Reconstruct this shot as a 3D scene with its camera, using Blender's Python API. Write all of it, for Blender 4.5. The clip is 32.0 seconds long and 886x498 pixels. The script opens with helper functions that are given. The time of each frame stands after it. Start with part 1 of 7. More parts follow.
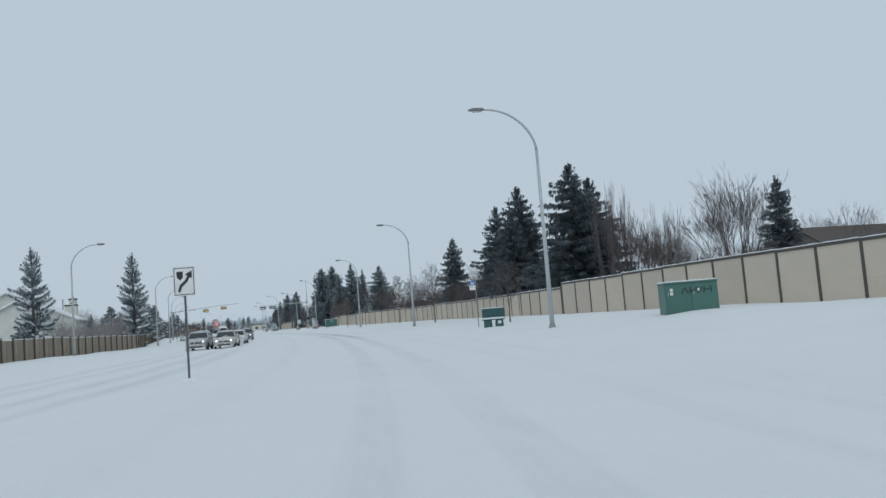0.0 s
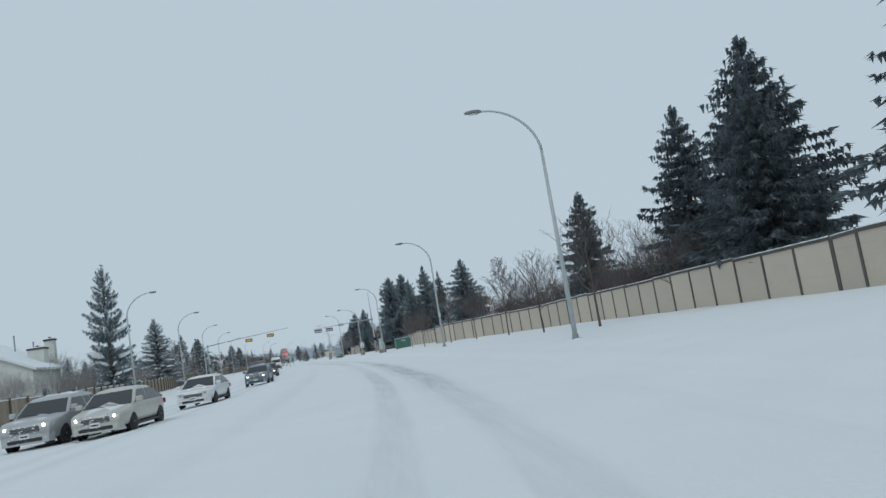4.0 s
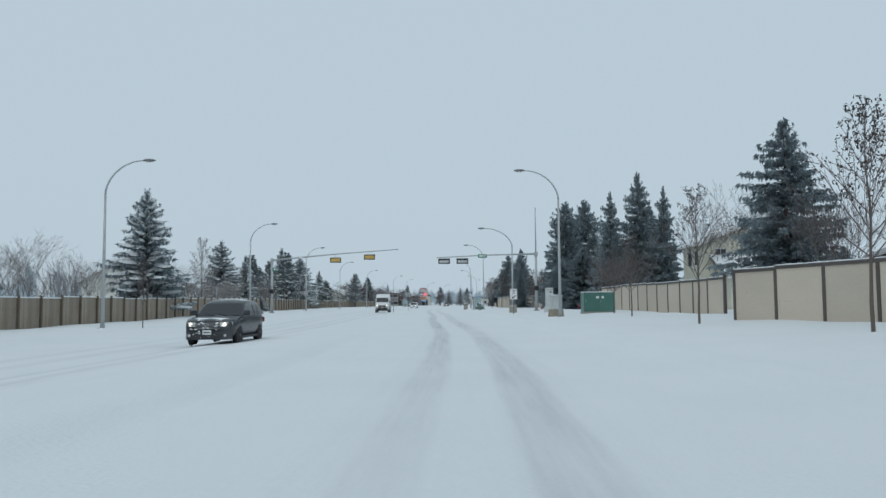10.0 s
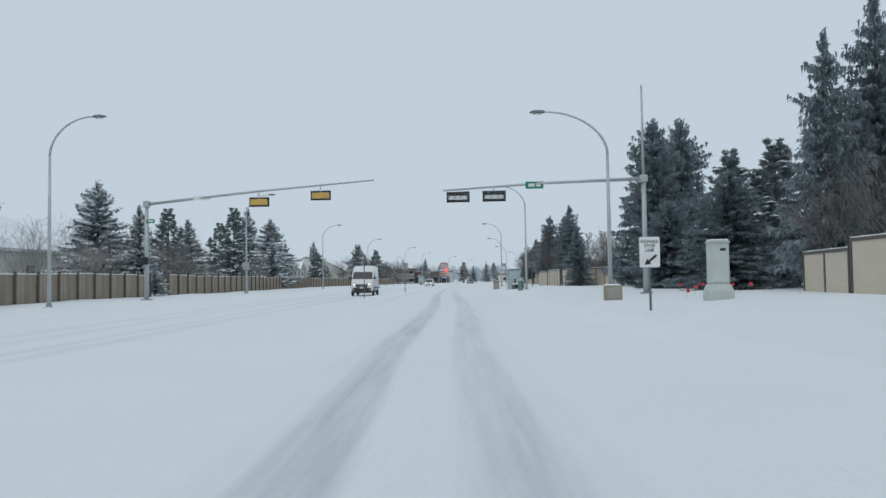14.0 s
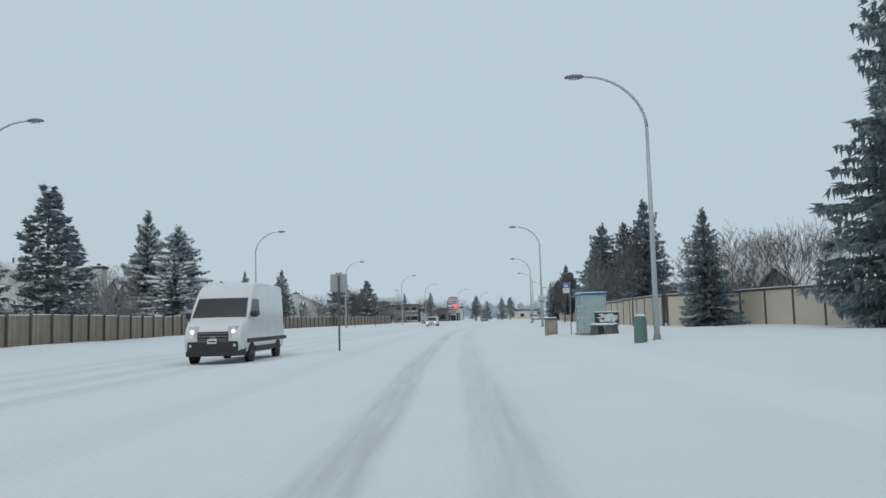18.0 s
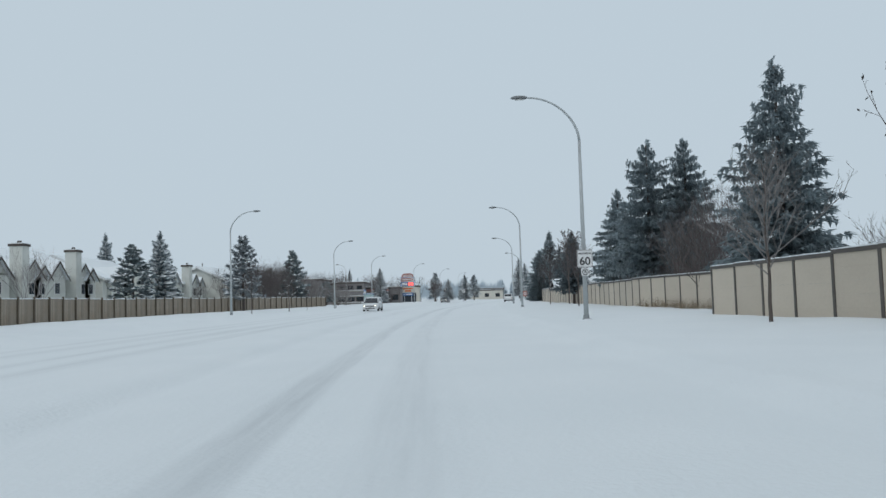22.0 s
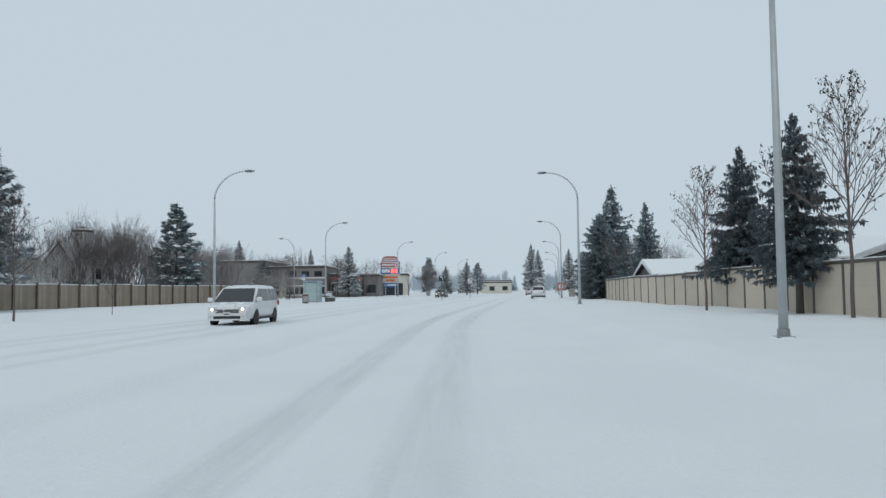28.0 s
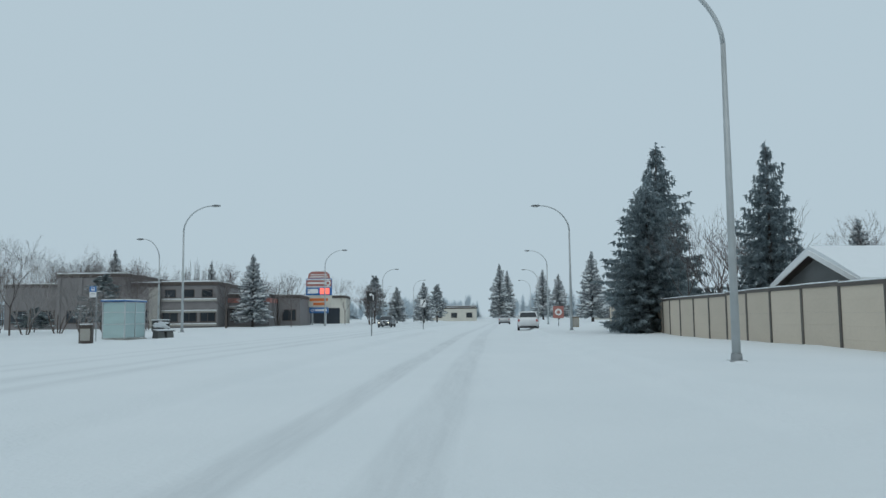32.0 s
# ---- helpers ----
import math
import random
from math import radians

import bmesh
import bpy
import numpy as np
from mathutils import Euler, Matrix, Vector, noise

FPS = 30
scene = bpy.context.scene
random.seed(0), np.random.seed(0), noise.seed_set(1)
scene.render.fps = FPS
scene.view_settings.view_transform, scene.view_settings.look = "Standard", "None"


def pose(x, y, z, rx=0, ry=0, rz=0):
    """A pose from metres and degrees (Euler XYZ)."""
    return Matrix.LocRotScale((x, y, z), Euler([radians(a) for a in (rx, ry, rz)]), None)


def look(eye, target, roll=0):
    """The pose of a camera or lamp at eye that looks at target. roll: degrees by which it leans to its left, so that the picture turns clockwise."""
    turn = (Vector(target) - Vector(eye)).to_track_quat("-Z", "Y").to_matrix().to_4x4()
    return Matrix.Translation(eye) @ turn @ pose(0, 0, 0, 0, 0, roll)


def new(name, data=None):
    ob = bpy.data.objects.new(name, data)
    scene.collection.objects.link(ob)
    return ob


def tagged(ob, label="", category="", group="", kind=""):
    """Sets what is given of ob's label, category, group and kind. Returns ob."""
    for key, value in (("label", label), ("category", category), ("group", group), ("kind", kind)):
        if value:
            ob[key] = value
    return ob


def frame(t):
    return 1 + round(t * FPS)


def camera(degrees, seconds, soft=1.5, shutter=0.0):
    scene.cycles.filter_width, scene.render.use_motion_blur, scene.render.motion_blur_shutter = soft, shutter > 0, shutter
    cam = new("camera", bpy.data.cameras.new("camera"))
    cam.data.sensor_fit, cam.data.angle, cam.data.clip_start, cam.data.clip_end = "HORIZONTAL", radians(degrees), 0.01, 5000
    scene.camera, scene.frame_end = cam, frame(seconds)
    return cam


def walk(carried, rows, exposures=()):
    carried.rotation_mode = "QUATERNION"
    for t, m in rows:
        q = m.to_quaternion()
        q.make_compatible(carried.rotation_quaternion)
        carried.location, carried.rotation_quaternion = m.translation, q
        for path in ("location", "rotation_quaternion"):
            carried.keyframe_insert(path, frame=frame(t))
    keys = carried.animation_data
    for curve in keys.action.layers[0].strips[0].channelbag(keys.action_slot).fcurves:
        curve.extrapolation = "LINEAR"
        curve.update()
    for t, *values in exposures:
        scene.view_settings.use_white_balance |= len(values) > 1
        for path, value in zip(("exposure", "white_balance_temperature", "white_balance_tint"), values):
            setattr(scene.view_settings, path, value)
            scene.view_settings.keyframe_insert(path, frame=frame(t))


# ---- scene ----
cam = camera(59.01, 32.0)
PATH = [
    (0.0, (0.000, 0.000, 1.287), (2.936, 9.524, 2.109), -4.57),
    (0.5, (1.058, 5.109, 1.286), (4.001, 14.631, 2.100), -5.01),
    (1.0, (2.130, 10.219, 1.284), (5.069, 19.742, 2.106), -5.80),
    (1.5, (3.172, 15.326, 1.283), (5.768, 24.930, 2.294), -4.97),
    (2.0, (4.140, 20.425, 1.281), (6.530, 30.061, 2.480), -3.79),
    (2.5, (5.017, 25.510, 1.280), (7.484, 35.138, 2.386), -6.81),
    (4.5, (8.039, 45.828, 1.277), (10.109, 55.550, 2.378), -9.48),
    (5.0, (8.720, 50.916, 1.276), (10.740, 60.642, 2.426), -9.00),
    (5.5, (9.360, 56.015, 1.275), (11.303, 65.749, 2.488), -8.74),
    (6.0, (9.952, 61.137, 1.274), (11.731, 70.895, 2.546), -8.06),
    (6.5, (10.496, 66.278, 1.273), (12.135, 76.054, 2.592), -7.87),
    (7.0, (10.995, 71.434, 1.271), (12.491, 81.227, 2.636), -7.74),
    (7.5, (11.446, 76.616, 1.269), (12.872, 86.421, 2.626), -7.90),
    (8.0, (11.846, 81.835, 1.267), (13.228, 91.642, 2.651), -7.73),
    (8.5, (12.181, 87.095, 1.264), (13.520, 96.907, 2.657), -7.30),
    (9.0, (12.459, 92.390, 1.261), (13.763, 102.217, 2.576), -7.03),
    (9.5, (12.700, 97.715, 1.258), (13.628, 107.595, 2.487), -3.23),
    (10.0, (12.925, 103.063, 1.255), (12.937, 113.039, 1.948), -0.42),
    (10.5, (13.147, 108.434, 1.253), (12.677, 118.420, 1.495), -0.39),
    (11.0, (13.352, 113.830, 1.251), (12.887, 123.817, 1.462), -2.29),
    (11.5, (13.522, 119.252, 1.250), (13.264, 129.249, 1.350), -3.24),
    (12.0, (13.642, 124.700, 1.249), (13.579, 134.699, 1.245), -2.22),
    (12.5, (13.696, 130.178, 1.248), (13.634, 140.178, 1.199), -0.99),
    (13.0, (13.697, 135.686, 1.248), (13.512, 145.685, 1.234), -0.46),
    (13.5, (13.668, 141.211, 1.248), (13.421, 151.207, 1.393), -0.71),
    (14.0, (13.628, 146.739, 1.248), (13.318, 156.726, 1.651), -0.86),
    (14.5, (13.583, 152.275, 1.249), (13.230, 162.252, 1.837), -0.89),
    (15.0, (13.521, 157.824, 1.251), (13.063, 167.781, 2.062), -0.95),
    (15.5, (13.442, 163.371, 1.253), (12.941, 173.312, 2.220), -1.36),
    (17.5, (12.896, 185.438, 1.262), (12.437, 195.372, 2.315), -1.35),
    (18.0, (12.775, 190.862, 1.265), (12.347, 200.814, 2.147), -1.53),
    (18.5, (12.705, 196.218, 1.270), (12.341, 206.179, 2.077), -3.24),
    (19.0, (12.665, 201.521, 1.276), (12.756, 211.492, 2.040), -3.65),
    (19.5, (12.640, 206.766, 1.282), (12.728, 216.737, 2.033), -3.55),
    (20.0, (12.611, 211.947, 1.287), (12.680, 221.918, 2.046), -2.67),
    (20.5, (12.581, 217.054, 1.291), (12.625, 227.027, 2.029), -2.18),
    (21.0, (12.556, 222.093, 1.295), (12.570, 232.074, 1.911), -1.73),
    (21.5, (12.530, 227.083, 1.298), (12.571, 237.064, 1.900), -1.84),
    (22.0, (12.495, 232.041, 1.299), (12.586, 242.021, 1.918), -1.72),
    (22.5, (12.437, 236.967, 1.300), (12.555, 246.948, 1.913), -1.31),
    (23.0, (12.364, 241.854, 1.300), (12.484, 251.835, 1.900), -0.81),
    (23.5, (12.304, 246.709, 1.298), (12.437, 256.692, 1.858), -0.78),
    (24.0, (12.285, 251.539, 1.297), (12.472, 261.521, 1.870), -1.04),
    (24.5, (12.321, 256.343, 1.296), (12.472, 266.325, 1.864), -0.87),
    (26.5, (12.686, 275.318, 1.289), (12.831, 285.304, 1.800), 0.23),
    (27.0, (12.790, 280.007, 1.286), (12.990, 289.991, 1.820), 0.71),
    (27.5, (12.914, 284.688, 1.284), (13.062, 294.675, 1.759), 0.31),
    (28.0, (13.071, 289.375, 1.282), (13.197, 299.360, 1.810), -0.75),
    (28.5, (13.261, 294.064, 1.279), (13.331, 304.045, 1.903), -0.83),
    (29.0, (13.477, 298.751, 1.277), (13.570, 308.720, 2.053), -0.81),
    (29.5, (13.725, 303.448, 1.275), (13.945, 313.405, 2.168), -0.42),
    (30.0, (14.010, 308.171, 1.273), (14.386, 318.120, 2.210), -0.04),
    (30.5, (14.347, 312.930, 1.271), (14.832, 322.873, 2.221), -0.32),
    (31.0, (14.728, 317.716, 1.270), (15.302, 327.659, 2.163), -0.68),
    (31.5, (15.127, 322.512, 1.270), (15.696, 332.460, 2.107), -1.10),
    (32.0, (15.517, 327.302, 1.269), (16.143, 337.245, 2.134), -0.67),
]
LIGHT = [(0, 0.0, 6500, 10), (4.5, 0.0, 6450, 8), (9.5, 0.0, 6420, 7), (10.5, 0.10, 6500, 9), (12, 0.2, 6650, 11), (13, 0.24, 6650, 11), (14.3, 0.06, 6550, 10), (15, 0.0, 6450, 8), (18, 0.05, 6550, 9), (23, 0.08, 6580, 10), (26.5, 0.12, 6600, 10), (28, 0.12, 6650, 10), (29.5, 0.02, 6430, 7), (32, -0.03, 6380, 5)]
walk(cam, [(t, look(eye, target, roll)) for t, eye, target, roll in PATH], LIGHT)

# ---- world, sun, exposure ----
world = bpy.data.worlds.new("overcast_sky")
scene.world = world
world.use_nodes = True
wn, wl = world.node_tree.nodes, world.node_tree.links
wn.clear()
sky = wn.new("ShaderNodeTexSky")
sky.sky_type = "NISHITA"
sky.sun_disc = False
sky.sun_elevation = radians(38)
sky.sun_rotation = radians(200)
sky.air_density, sky.dust_density = 1.0, 6.0
clear = wn.new("ShaderNodeBackground")
clear.inputs["Strength"].default_value = 0.05
cloud = wn.new("ShaderNodeBackground")
cloud.inputs["Color"].default_value = (0.506, 0.605, 0.686, 1)
cloud.inputs["Strength"].default_value = 1.0
veil = wn.new("ShaderNodeMixShader")
veil.inputs[0].default_value = 0.94
wout = wn.new("ShaderNodeOutputWorld")
wl.new(sky.outputs[0], clear.inputs["Color"])
wl.new(clear.outputs[0], veil.inputs[1])
wl.new(cloud.outputs[0], veil.inputs[2])
wl.new(veil.outputs[0], wout.inputs["Surface"])

sun = new("sun", bpy.data.lights.new("sun", "SUN"))
sun.data.energy, sun.data.angle, sun.data.color = 0.55, radians(40), (1.0, 0.97, 0.93)
sun.matrix_world = look((0, 0, 50), (10, 35, 0))


# ---- materials ----
def nodes_of(m):
    m.use_nodes = True
    t = m.node_tree
    return t.nodes, t.links, t.nodes["Principled BSDF"]


def paint(name, col, rough=0.6, var=0.15, scale=3.0, fine=40.0, bump=0.1, metal=0.0, dirt=None, dirt_amount=0.4, island=False, dist=0.01):
    """A surface with coarse stains and fine grain, varied from object to object."""
    m = bpy.data.materials.new(name)
    n, l, b = nodes_of(m)
    co = n.new("ShaderNodeTexCoord")
    big = n.new("ShaderNodeTexNoise")
    big.inputs["Scale"].default_value, big.inputs["Detail"].default_value = scale, 6
    small = n.new("ShaderNodeTexNoise")
    small.inputs["Scale"].default_value, small.inputs["Detail"].default_value = fine, 3
    l.new(co.outputs["Object"], big.inputs["Vector"])
    l.new(co.outputs["Object"], small.inputs["Vector"])
    ramp = n.new("ShaderNodeMapRange")
    ramp.inputs["From Min"].default_value, ramp.inputs["From Max"].default_value = 0.35, 0.7
    ramp.inputs["To Max"].default_value = dirt_amount
    l.new(big.outputs["Fac"], ramp.inputs["Value"])
    mix = n.new("ShaderNodeMixRGB")
    mix.inputs[1].default_value = (*col, 1)
    d = dirt or tuple(c * 0.65 for c in col)
    mix.inputs[2].default_value = (*d, 1)
    l.new(ramp.outputs[0], mix.inputs[0])
    own = n.new("ShaderNodeObjectInfo")
    src = own.outputs["Random"]
    if island:
        src = n.new("ShaderNodeNewGeometry").outputs["Random Per Island"]
    vary = n.new("ShaderNodeMath")
    vary.operation = "ADD"
    l.new(src, vary.inputs[0])
    l.new(small.outputs["Fac"], vary.inputs[1])
    value = n.new("ShaderNodeMapRange")
    value.inputs["From Min"].default_value, value.inputs["From Max"].default_value = 0.2, 1.6
    value.inputs["To Min"].default_value, value.inputs["To Max"].default_value = 1 - var, 1 + var
    l.new(vary.outputs[0], value.inputs["Value"])
    hsv = n.new("ShaderNodeHueSaturation")
    l.new(mix.outputs[0], hsv.inputs["Color"])
    l.new(value.outputs[0], hsv.inputs["Value"])
    l.new(hsv.outputs[0], b.inputs["Base Color"])
    b.inputs["Roughness"].default_value, b.inputs["Metallic"].default_value = rough, metal
    if bump:
        bp = n.new("ShaderNodeBump")
        bp.inputs["Strength"].default_value, bp.inputs["Distance"].default_value = bump, dist
        l.new(small.outputs["Fac"], bp.inputs["Height"])
        l.new(bp.outputs[0], b.inputs["Normal"])
    return m


def glow(name, col, strength):
    m = bpy.data.materials.new(name)
    n, l, b = nodes_of(m)
    b.inputs["Base Color"].default_value = (*col, 1)
    b.inputs["Emission Color"].default_value = (*col, 1)
    b.inputs["Emission Strength"].default_value = strength
    return m


def glass(name, col, rough=0.05, alpha=0.35):
    m = bpy.data.materials.new(name)
    n, l, b = nodes_of(m)
    b.inputs["Base Color"].default_value = (*col, 1)
    b.inputs["Roughness"].default_value = rough
    b.inputs["Alpha"].default_value = alpha
    return m


def snow_ground():
    m = bpy.data.materials.new("snow_ground")
    n, l, b = nodes_of(m)
    co = n.new("ShaderNodeTexCoord")
    wear = n.new("ShaderNodeAttribute")
    wear.attribute_name = "wear"
    stretch = n.new("ShaderNodeMapping")
    stretch.inputs["Scale"].default_value = (1.0, 0.22, 1.0)
    l.new(co.outputs["Object"], stretch.inputs["Vector"])
    big = n.new("ShaderNodeTexNoise")
    big.inputs["Scale"].default_value, big.inputs["Detail"].default_value = 0.35, 5
    mid = n.new("ShaderNodeTexNoise")
    mid.inputs["Scale"].default_value, mid.inputs["Detail"].default_value = 2.2, 7
    small = n.new("ShaderNodeTexNoise")
    small.inputs["Scale"].default_value, small.inputs["Detail"].default_value = 14, 5
    l.new(co.outputs["Object"], big.inputs["Vector"])
    l.new(stretch.outputs[0], mid.inputs["Vector"])
    l.new(co.outputs["Object"], small.inputs["Vector"])
    rag = n.new("ShaderNodeMapRange")
    rag.inputs["From Min"].default_value, rag.inputs["From Max"].default_value = 0.30, 0.66
    rag.inputs["To Min"].default_value, rag.inputs["To Max"].default_value = 0.88, 1.08
    l.new(mid.outputs["Fac"], rag.inputs["Value"])
    # streaks that run along the wheel tracks
    across = n.new("ShaderNodeAttribute")
    across.attribute_name = "across"
    split, lane_co = n.new("ShaderNodeSeparateXYZ"), n.new("ShaderNodeCombineXYZ")
    l.new(co.outputs["Object"], split.inputs[0])
    slow = n.new("ShaderNodeMath")
    slow.operation = "MULTIPLY"
    slow.inputs[1].default_value = 0.035
    l.new(split.outputs["Y"], slow.inputs[0])
    l.new(across.outputs["Fac"], lane_co.inputs["X"])
    l.new(slow.outputs[0], lane_co.inputs["Y"])
    streak = n.new("ShaderNodeTexNoise")
    streak.inputs["Scale"].default_value, streak.inputs["Detail"].default_value = 8.0, 4
    l.new(lane_co.outputs[0], streak.inputs["Vector"])
    lines = n.new("ShaderNodeMapRange")
    lines.inputs["From Min"].default_value, lines.inputs["From Max"].default_value = 0.32, 0.62
    lines.inputs["To Min"].default_value, lines.inputs["To Max"].default_value = 0.68, 1.1
    l.new(streak.outputs["Fac"], lines.inputs["Value"])
    both = n.new("ShaderNodeMath")
    both.operation = "MULTIPLY"
    l.new(rag.outputs[0], both.inputs[0])
    l.new(lines.outputs[0], both.inputs[1])
    mul = n.new("ShaderNodeMath")
    mul.operation, mul.use_clamp = "MULTIPLY", True
    l.new(wear.outputs["Fac"], mul.inputs[0])
    l.new(both.outputs[0], mul.inputs[1])
    fresh = n.new("ShaderNodeMixRGB")
    fresh.inputs[1].default_value, fresh.inputs[2].default_value = (0.68, 0.715, 0.735, 1), (0.75, 0.775, 0.79, 1)
    l.new(big.outputs["Fac"], fresh.inputs[0])
    packed = n.new("ShaderNodeMixRGB")
    packed.inputs[2].default_value = (0.44, 0.465, 0.485, 1)
    # loose snow drawn out along the tracks
    clods = n.new("ShaderNodeTexNoise")
    clods.inputs["Scale"].default_value, clods.inputs["Detail"].default_value, clods.inputs["Roughness"].default_value = 2.6, 6, 0.62
    cut = n.new("ShaderNodeMapping")
    cut.inputs["Scale"].default_value = (1.0, 0.07, 1.0)
    l.new(co.outputs["Object"], cut.inputs["Vector"])
    l.new(cut.outputs[0], clods.inputs["Vector"])
    broken = n.new("ShaderNodeMapRange")
    broken.inputs["From Min"].default_value, broken.inputs["From Max"].default_value = 0.34, 0.66
    broken.inputs["To Min"].default_value, broken.inputs["To Max"].default_value = 0.72, 1.22
    l.new(clods.outputs["Fac"], broken.inputs["Value"])
    patchy = n.new("ShaderNodeMath")
    patchy.operation = "MULTIPLY"
    l.new(mul.outputs[0], patchy.inputs[0])
    l.new(broken.outputs[0], patchy.inputs[1])
    ragged = n.new("ShaderNodeMapRange")
    ragged.inputs["From Min"].default_value, ragged.inputs["From Max"].default_value = 0.04, 1.0
    ragged.inputs["To Min"].default_value, ragged.inputs["To Max"].default_value = 0.0, 0.90
    l.new(patchy.outputs[0], ragged.inputs["Value"])
    l.new(ragged.outputs[0], packed.inputs[0])
    l.new(fresh.outputs[0], packed.inputs[1])
    l.new(packed.outputs[0], b.inputs["Base Color"])
    b.inputs["Roughness"].default_value = 0.75
    add = n.new("ShaderNodeMath")
    l.new(mid.outputs["Fac"], add.inputs[0])
    l.new(small.outputs["Fac"], add.inputs[1])
    bp = n.new("ShaderNodeBump")
    bp.inputs["Strength"].default_value, bp.inputs["Distance"].default_value = 0.34, 0.06
    l.new(add.outputs[0], bp.inputs["Height"])
    l.new(bp.outputs[0], b.inputs["Normal"])
    return m


SNOW_GROUND = snow_ground()
SNOW = paint("fresh_snow", (0.74, 0.77, 0.79), 0.8, 0.05, 2.0, 25, 0.25, dirt=(0.68, 0.715, 0.74), dist=0.02)
PANEL = paint("beige_concrete_panel", (0.585, 0.510, 0.420), 0.85, 0.10, 0.9, 30, 0.25, dirt=(0.49, 0.425, 0.345), dirt_amount=0.5)
STEEL_BROWN = paint("dark_brown_steel", (0.085, 0.072, 0.062), 0.55, 0.2, 4, 40, 0.1)
FENCE_WOOD = paint("weathered_brown_boards", (0.258, 0.205, 0.152), 0.8, 0.30, 1.2, 18, 0.3, dirt=(0.33, 0.30, 0.26), dirt_amount=0.6, island=True)
FENCE_POST = paint("dark_fence_post", (0.12, 0.095, 0.07), 0.8, 0.25, 2, 30, 0.2)
GALV = paint("galvanised_steel", (0.46, 0.49, 0.50), 0.5, 0.08, 2.5, 60, 0.05, metal=0.25)
SIGN_POST = paint("dark_sign_post", (0.11, 0.12, 0.125), 0.55, 0.15, 2.5, 60, 0.05, metal=0.2)
DARK_POLE = paint("weathered_steel_pole", (0.30, 0.32, 0.33), 0.5, 0.1, 2.5, 60, 0.05, metal=0.3)
HEAD = paint("lamp_head_grey", (0.20, 0.21, 0.22), 0.5, 0.1)
LENS = paint("lamp_lens", (0.55, 0.56, 0.55), 0.2, 0.05)
CONCRETE = paint("concrete", (0.36, 0.35, 0.32), 0.9, 0.15, 3, 30, 0.3)
BROWNBOX = paint("tan_fibreglass", (0.30, 0.265, 0.20), 0.7, 0.12, 3, 30, 0.2)
GREEN = paint("green_enamel", (0.055, 0.155, 0.13), 0.4, 0.12, 1.5, 30, 0.05, dirt=(0.09, 0.19, 0.165))
TEAL = paint("teal_enamel", (0.026, 0.088, 0.092), 0.45, 0.12, 1.5, 30, 0.05)
GREYBOX = paint("pale_grey_enamel", (0.50, 0.54, 0.53), 0.45, 0.06, 1.5, 30, 0.05)
WHITE = paint("white_enamel", (0.78, 0.79, 0.79), 0.4, 0.04, 2, 40, 0.03)
BLACK = paint("black_enamel", (0.02, 0.021, 0.023), 0.4, 0.1)
SIGNBLACK = paint("sign_black", (0.025, 0.025, 0.027), 0.5, 0.05)
BLUE = paint("blue_enamel", (0.035, 0.16, 0.42), 0.4, 0.08)
YELLOW = paint("yellow_enamel", (0.58, 0.38, 0.10), 0.45, 0.08)
WEATHERED = paint("weathered_dark_boards", (0.105, 0.11, 0.105), 0.75, 0.2, 2.5, 25, 0.2, dirt=(0.17, 0.175, 0.17))
BINGREEN = paint("faded_green_plastic", (0.10, 0.185, 0.16), 0.55, 0.12, 1.5, 30, 0.05, dirt=(0.15, 0.24, 0.21))
SIGNGREEN = paint("street_sign_green", (0.01, 0.22, 0.13), 0.45, 0.05)
RED = paint("red_panel", (0.40, 0.165, 0.14), 0.5, 0.1)
ORANGE = paint("orange_lettering", (0.60, 0.16, 0.04), 0.5, 0.1)
SIGNBACK = paint("bare_aluminium", (0.42, 0.43, 0.44), 0.45, 0.06, metal=0.5)
SPRUCE = paint("spruce_needles", (0.108, 0.136, 0.150), 0.75, 0.45, 0.5, 6, 0, dirt=(0.165, 0.195, 0.210), dirt_amount=0.7, island=True)
PINE = paint("pine_needles", (0.060, 0.078, 0.060), 0.75, 0.4, 0.5, 6, 0, dirt=(0.10, 0.105, 0.08), dirt_amount=0.7, island=True)
# paler needle colours: rime and snow, with distance haze painted in
HAZE_SNOWED_SPRUCE = paint("haze_snowed_needles", (0.27, 0.30, 0.32), 0.8, 0.3, 0.5, 6, 0, dirt=(0.42, 0.45, 0.47), dirt_amount=0.8, island=True)
HAZE_RIMED_SPRUCE = paint("haze_rimed_spruce_needles", (0.178, 0.222, 0.240), 0.8, 0.4, 0.5, 6, 0, dirt=(0.325, 0.375, 0.40), dirt_amount=0.8, island=True)
HAZE_RIMED_PINE = paint("haze_rimed_pine_needles", (0.172, 0.212, 0.222), 0.8, 0.4, 0.5, 6, 0, dirt=(0.31, 0.355, 0.37), dirt_amount=0.8, island=True)
for m in (SPRUCE, PINE, HAZE_SNOWED_SPRUCE, HAZE_RIMED_SPRUCE, HAZE_RIMED_PINE):
    # thin needles let some of the sky's light through
    n, l = m.node_tree.nodes, m.node_tree.links
    b = next(k for k in n if k.type == "BSDF_PRINCIPLED")
    through_light, blend = n.new("ShaderNodeBsdfTranslucent"), n.new("ShaderNodeMixShader")
    blend.inputs[0].default_value = 0.38
    colour = b.inputs["Base Color"].links[0].from_socket
    l.new(colour, through_light.inputs["Color"])
    out = next(k for k in n if k.type == "OUTPUT_MATERIAL")
    l.new(b.outputs[0], blend.inputs[1])
    l.new(through_light.outputs[0], blend.inputs[2])
    l.new(blend.outputs[0], out.inputs["Surface"])
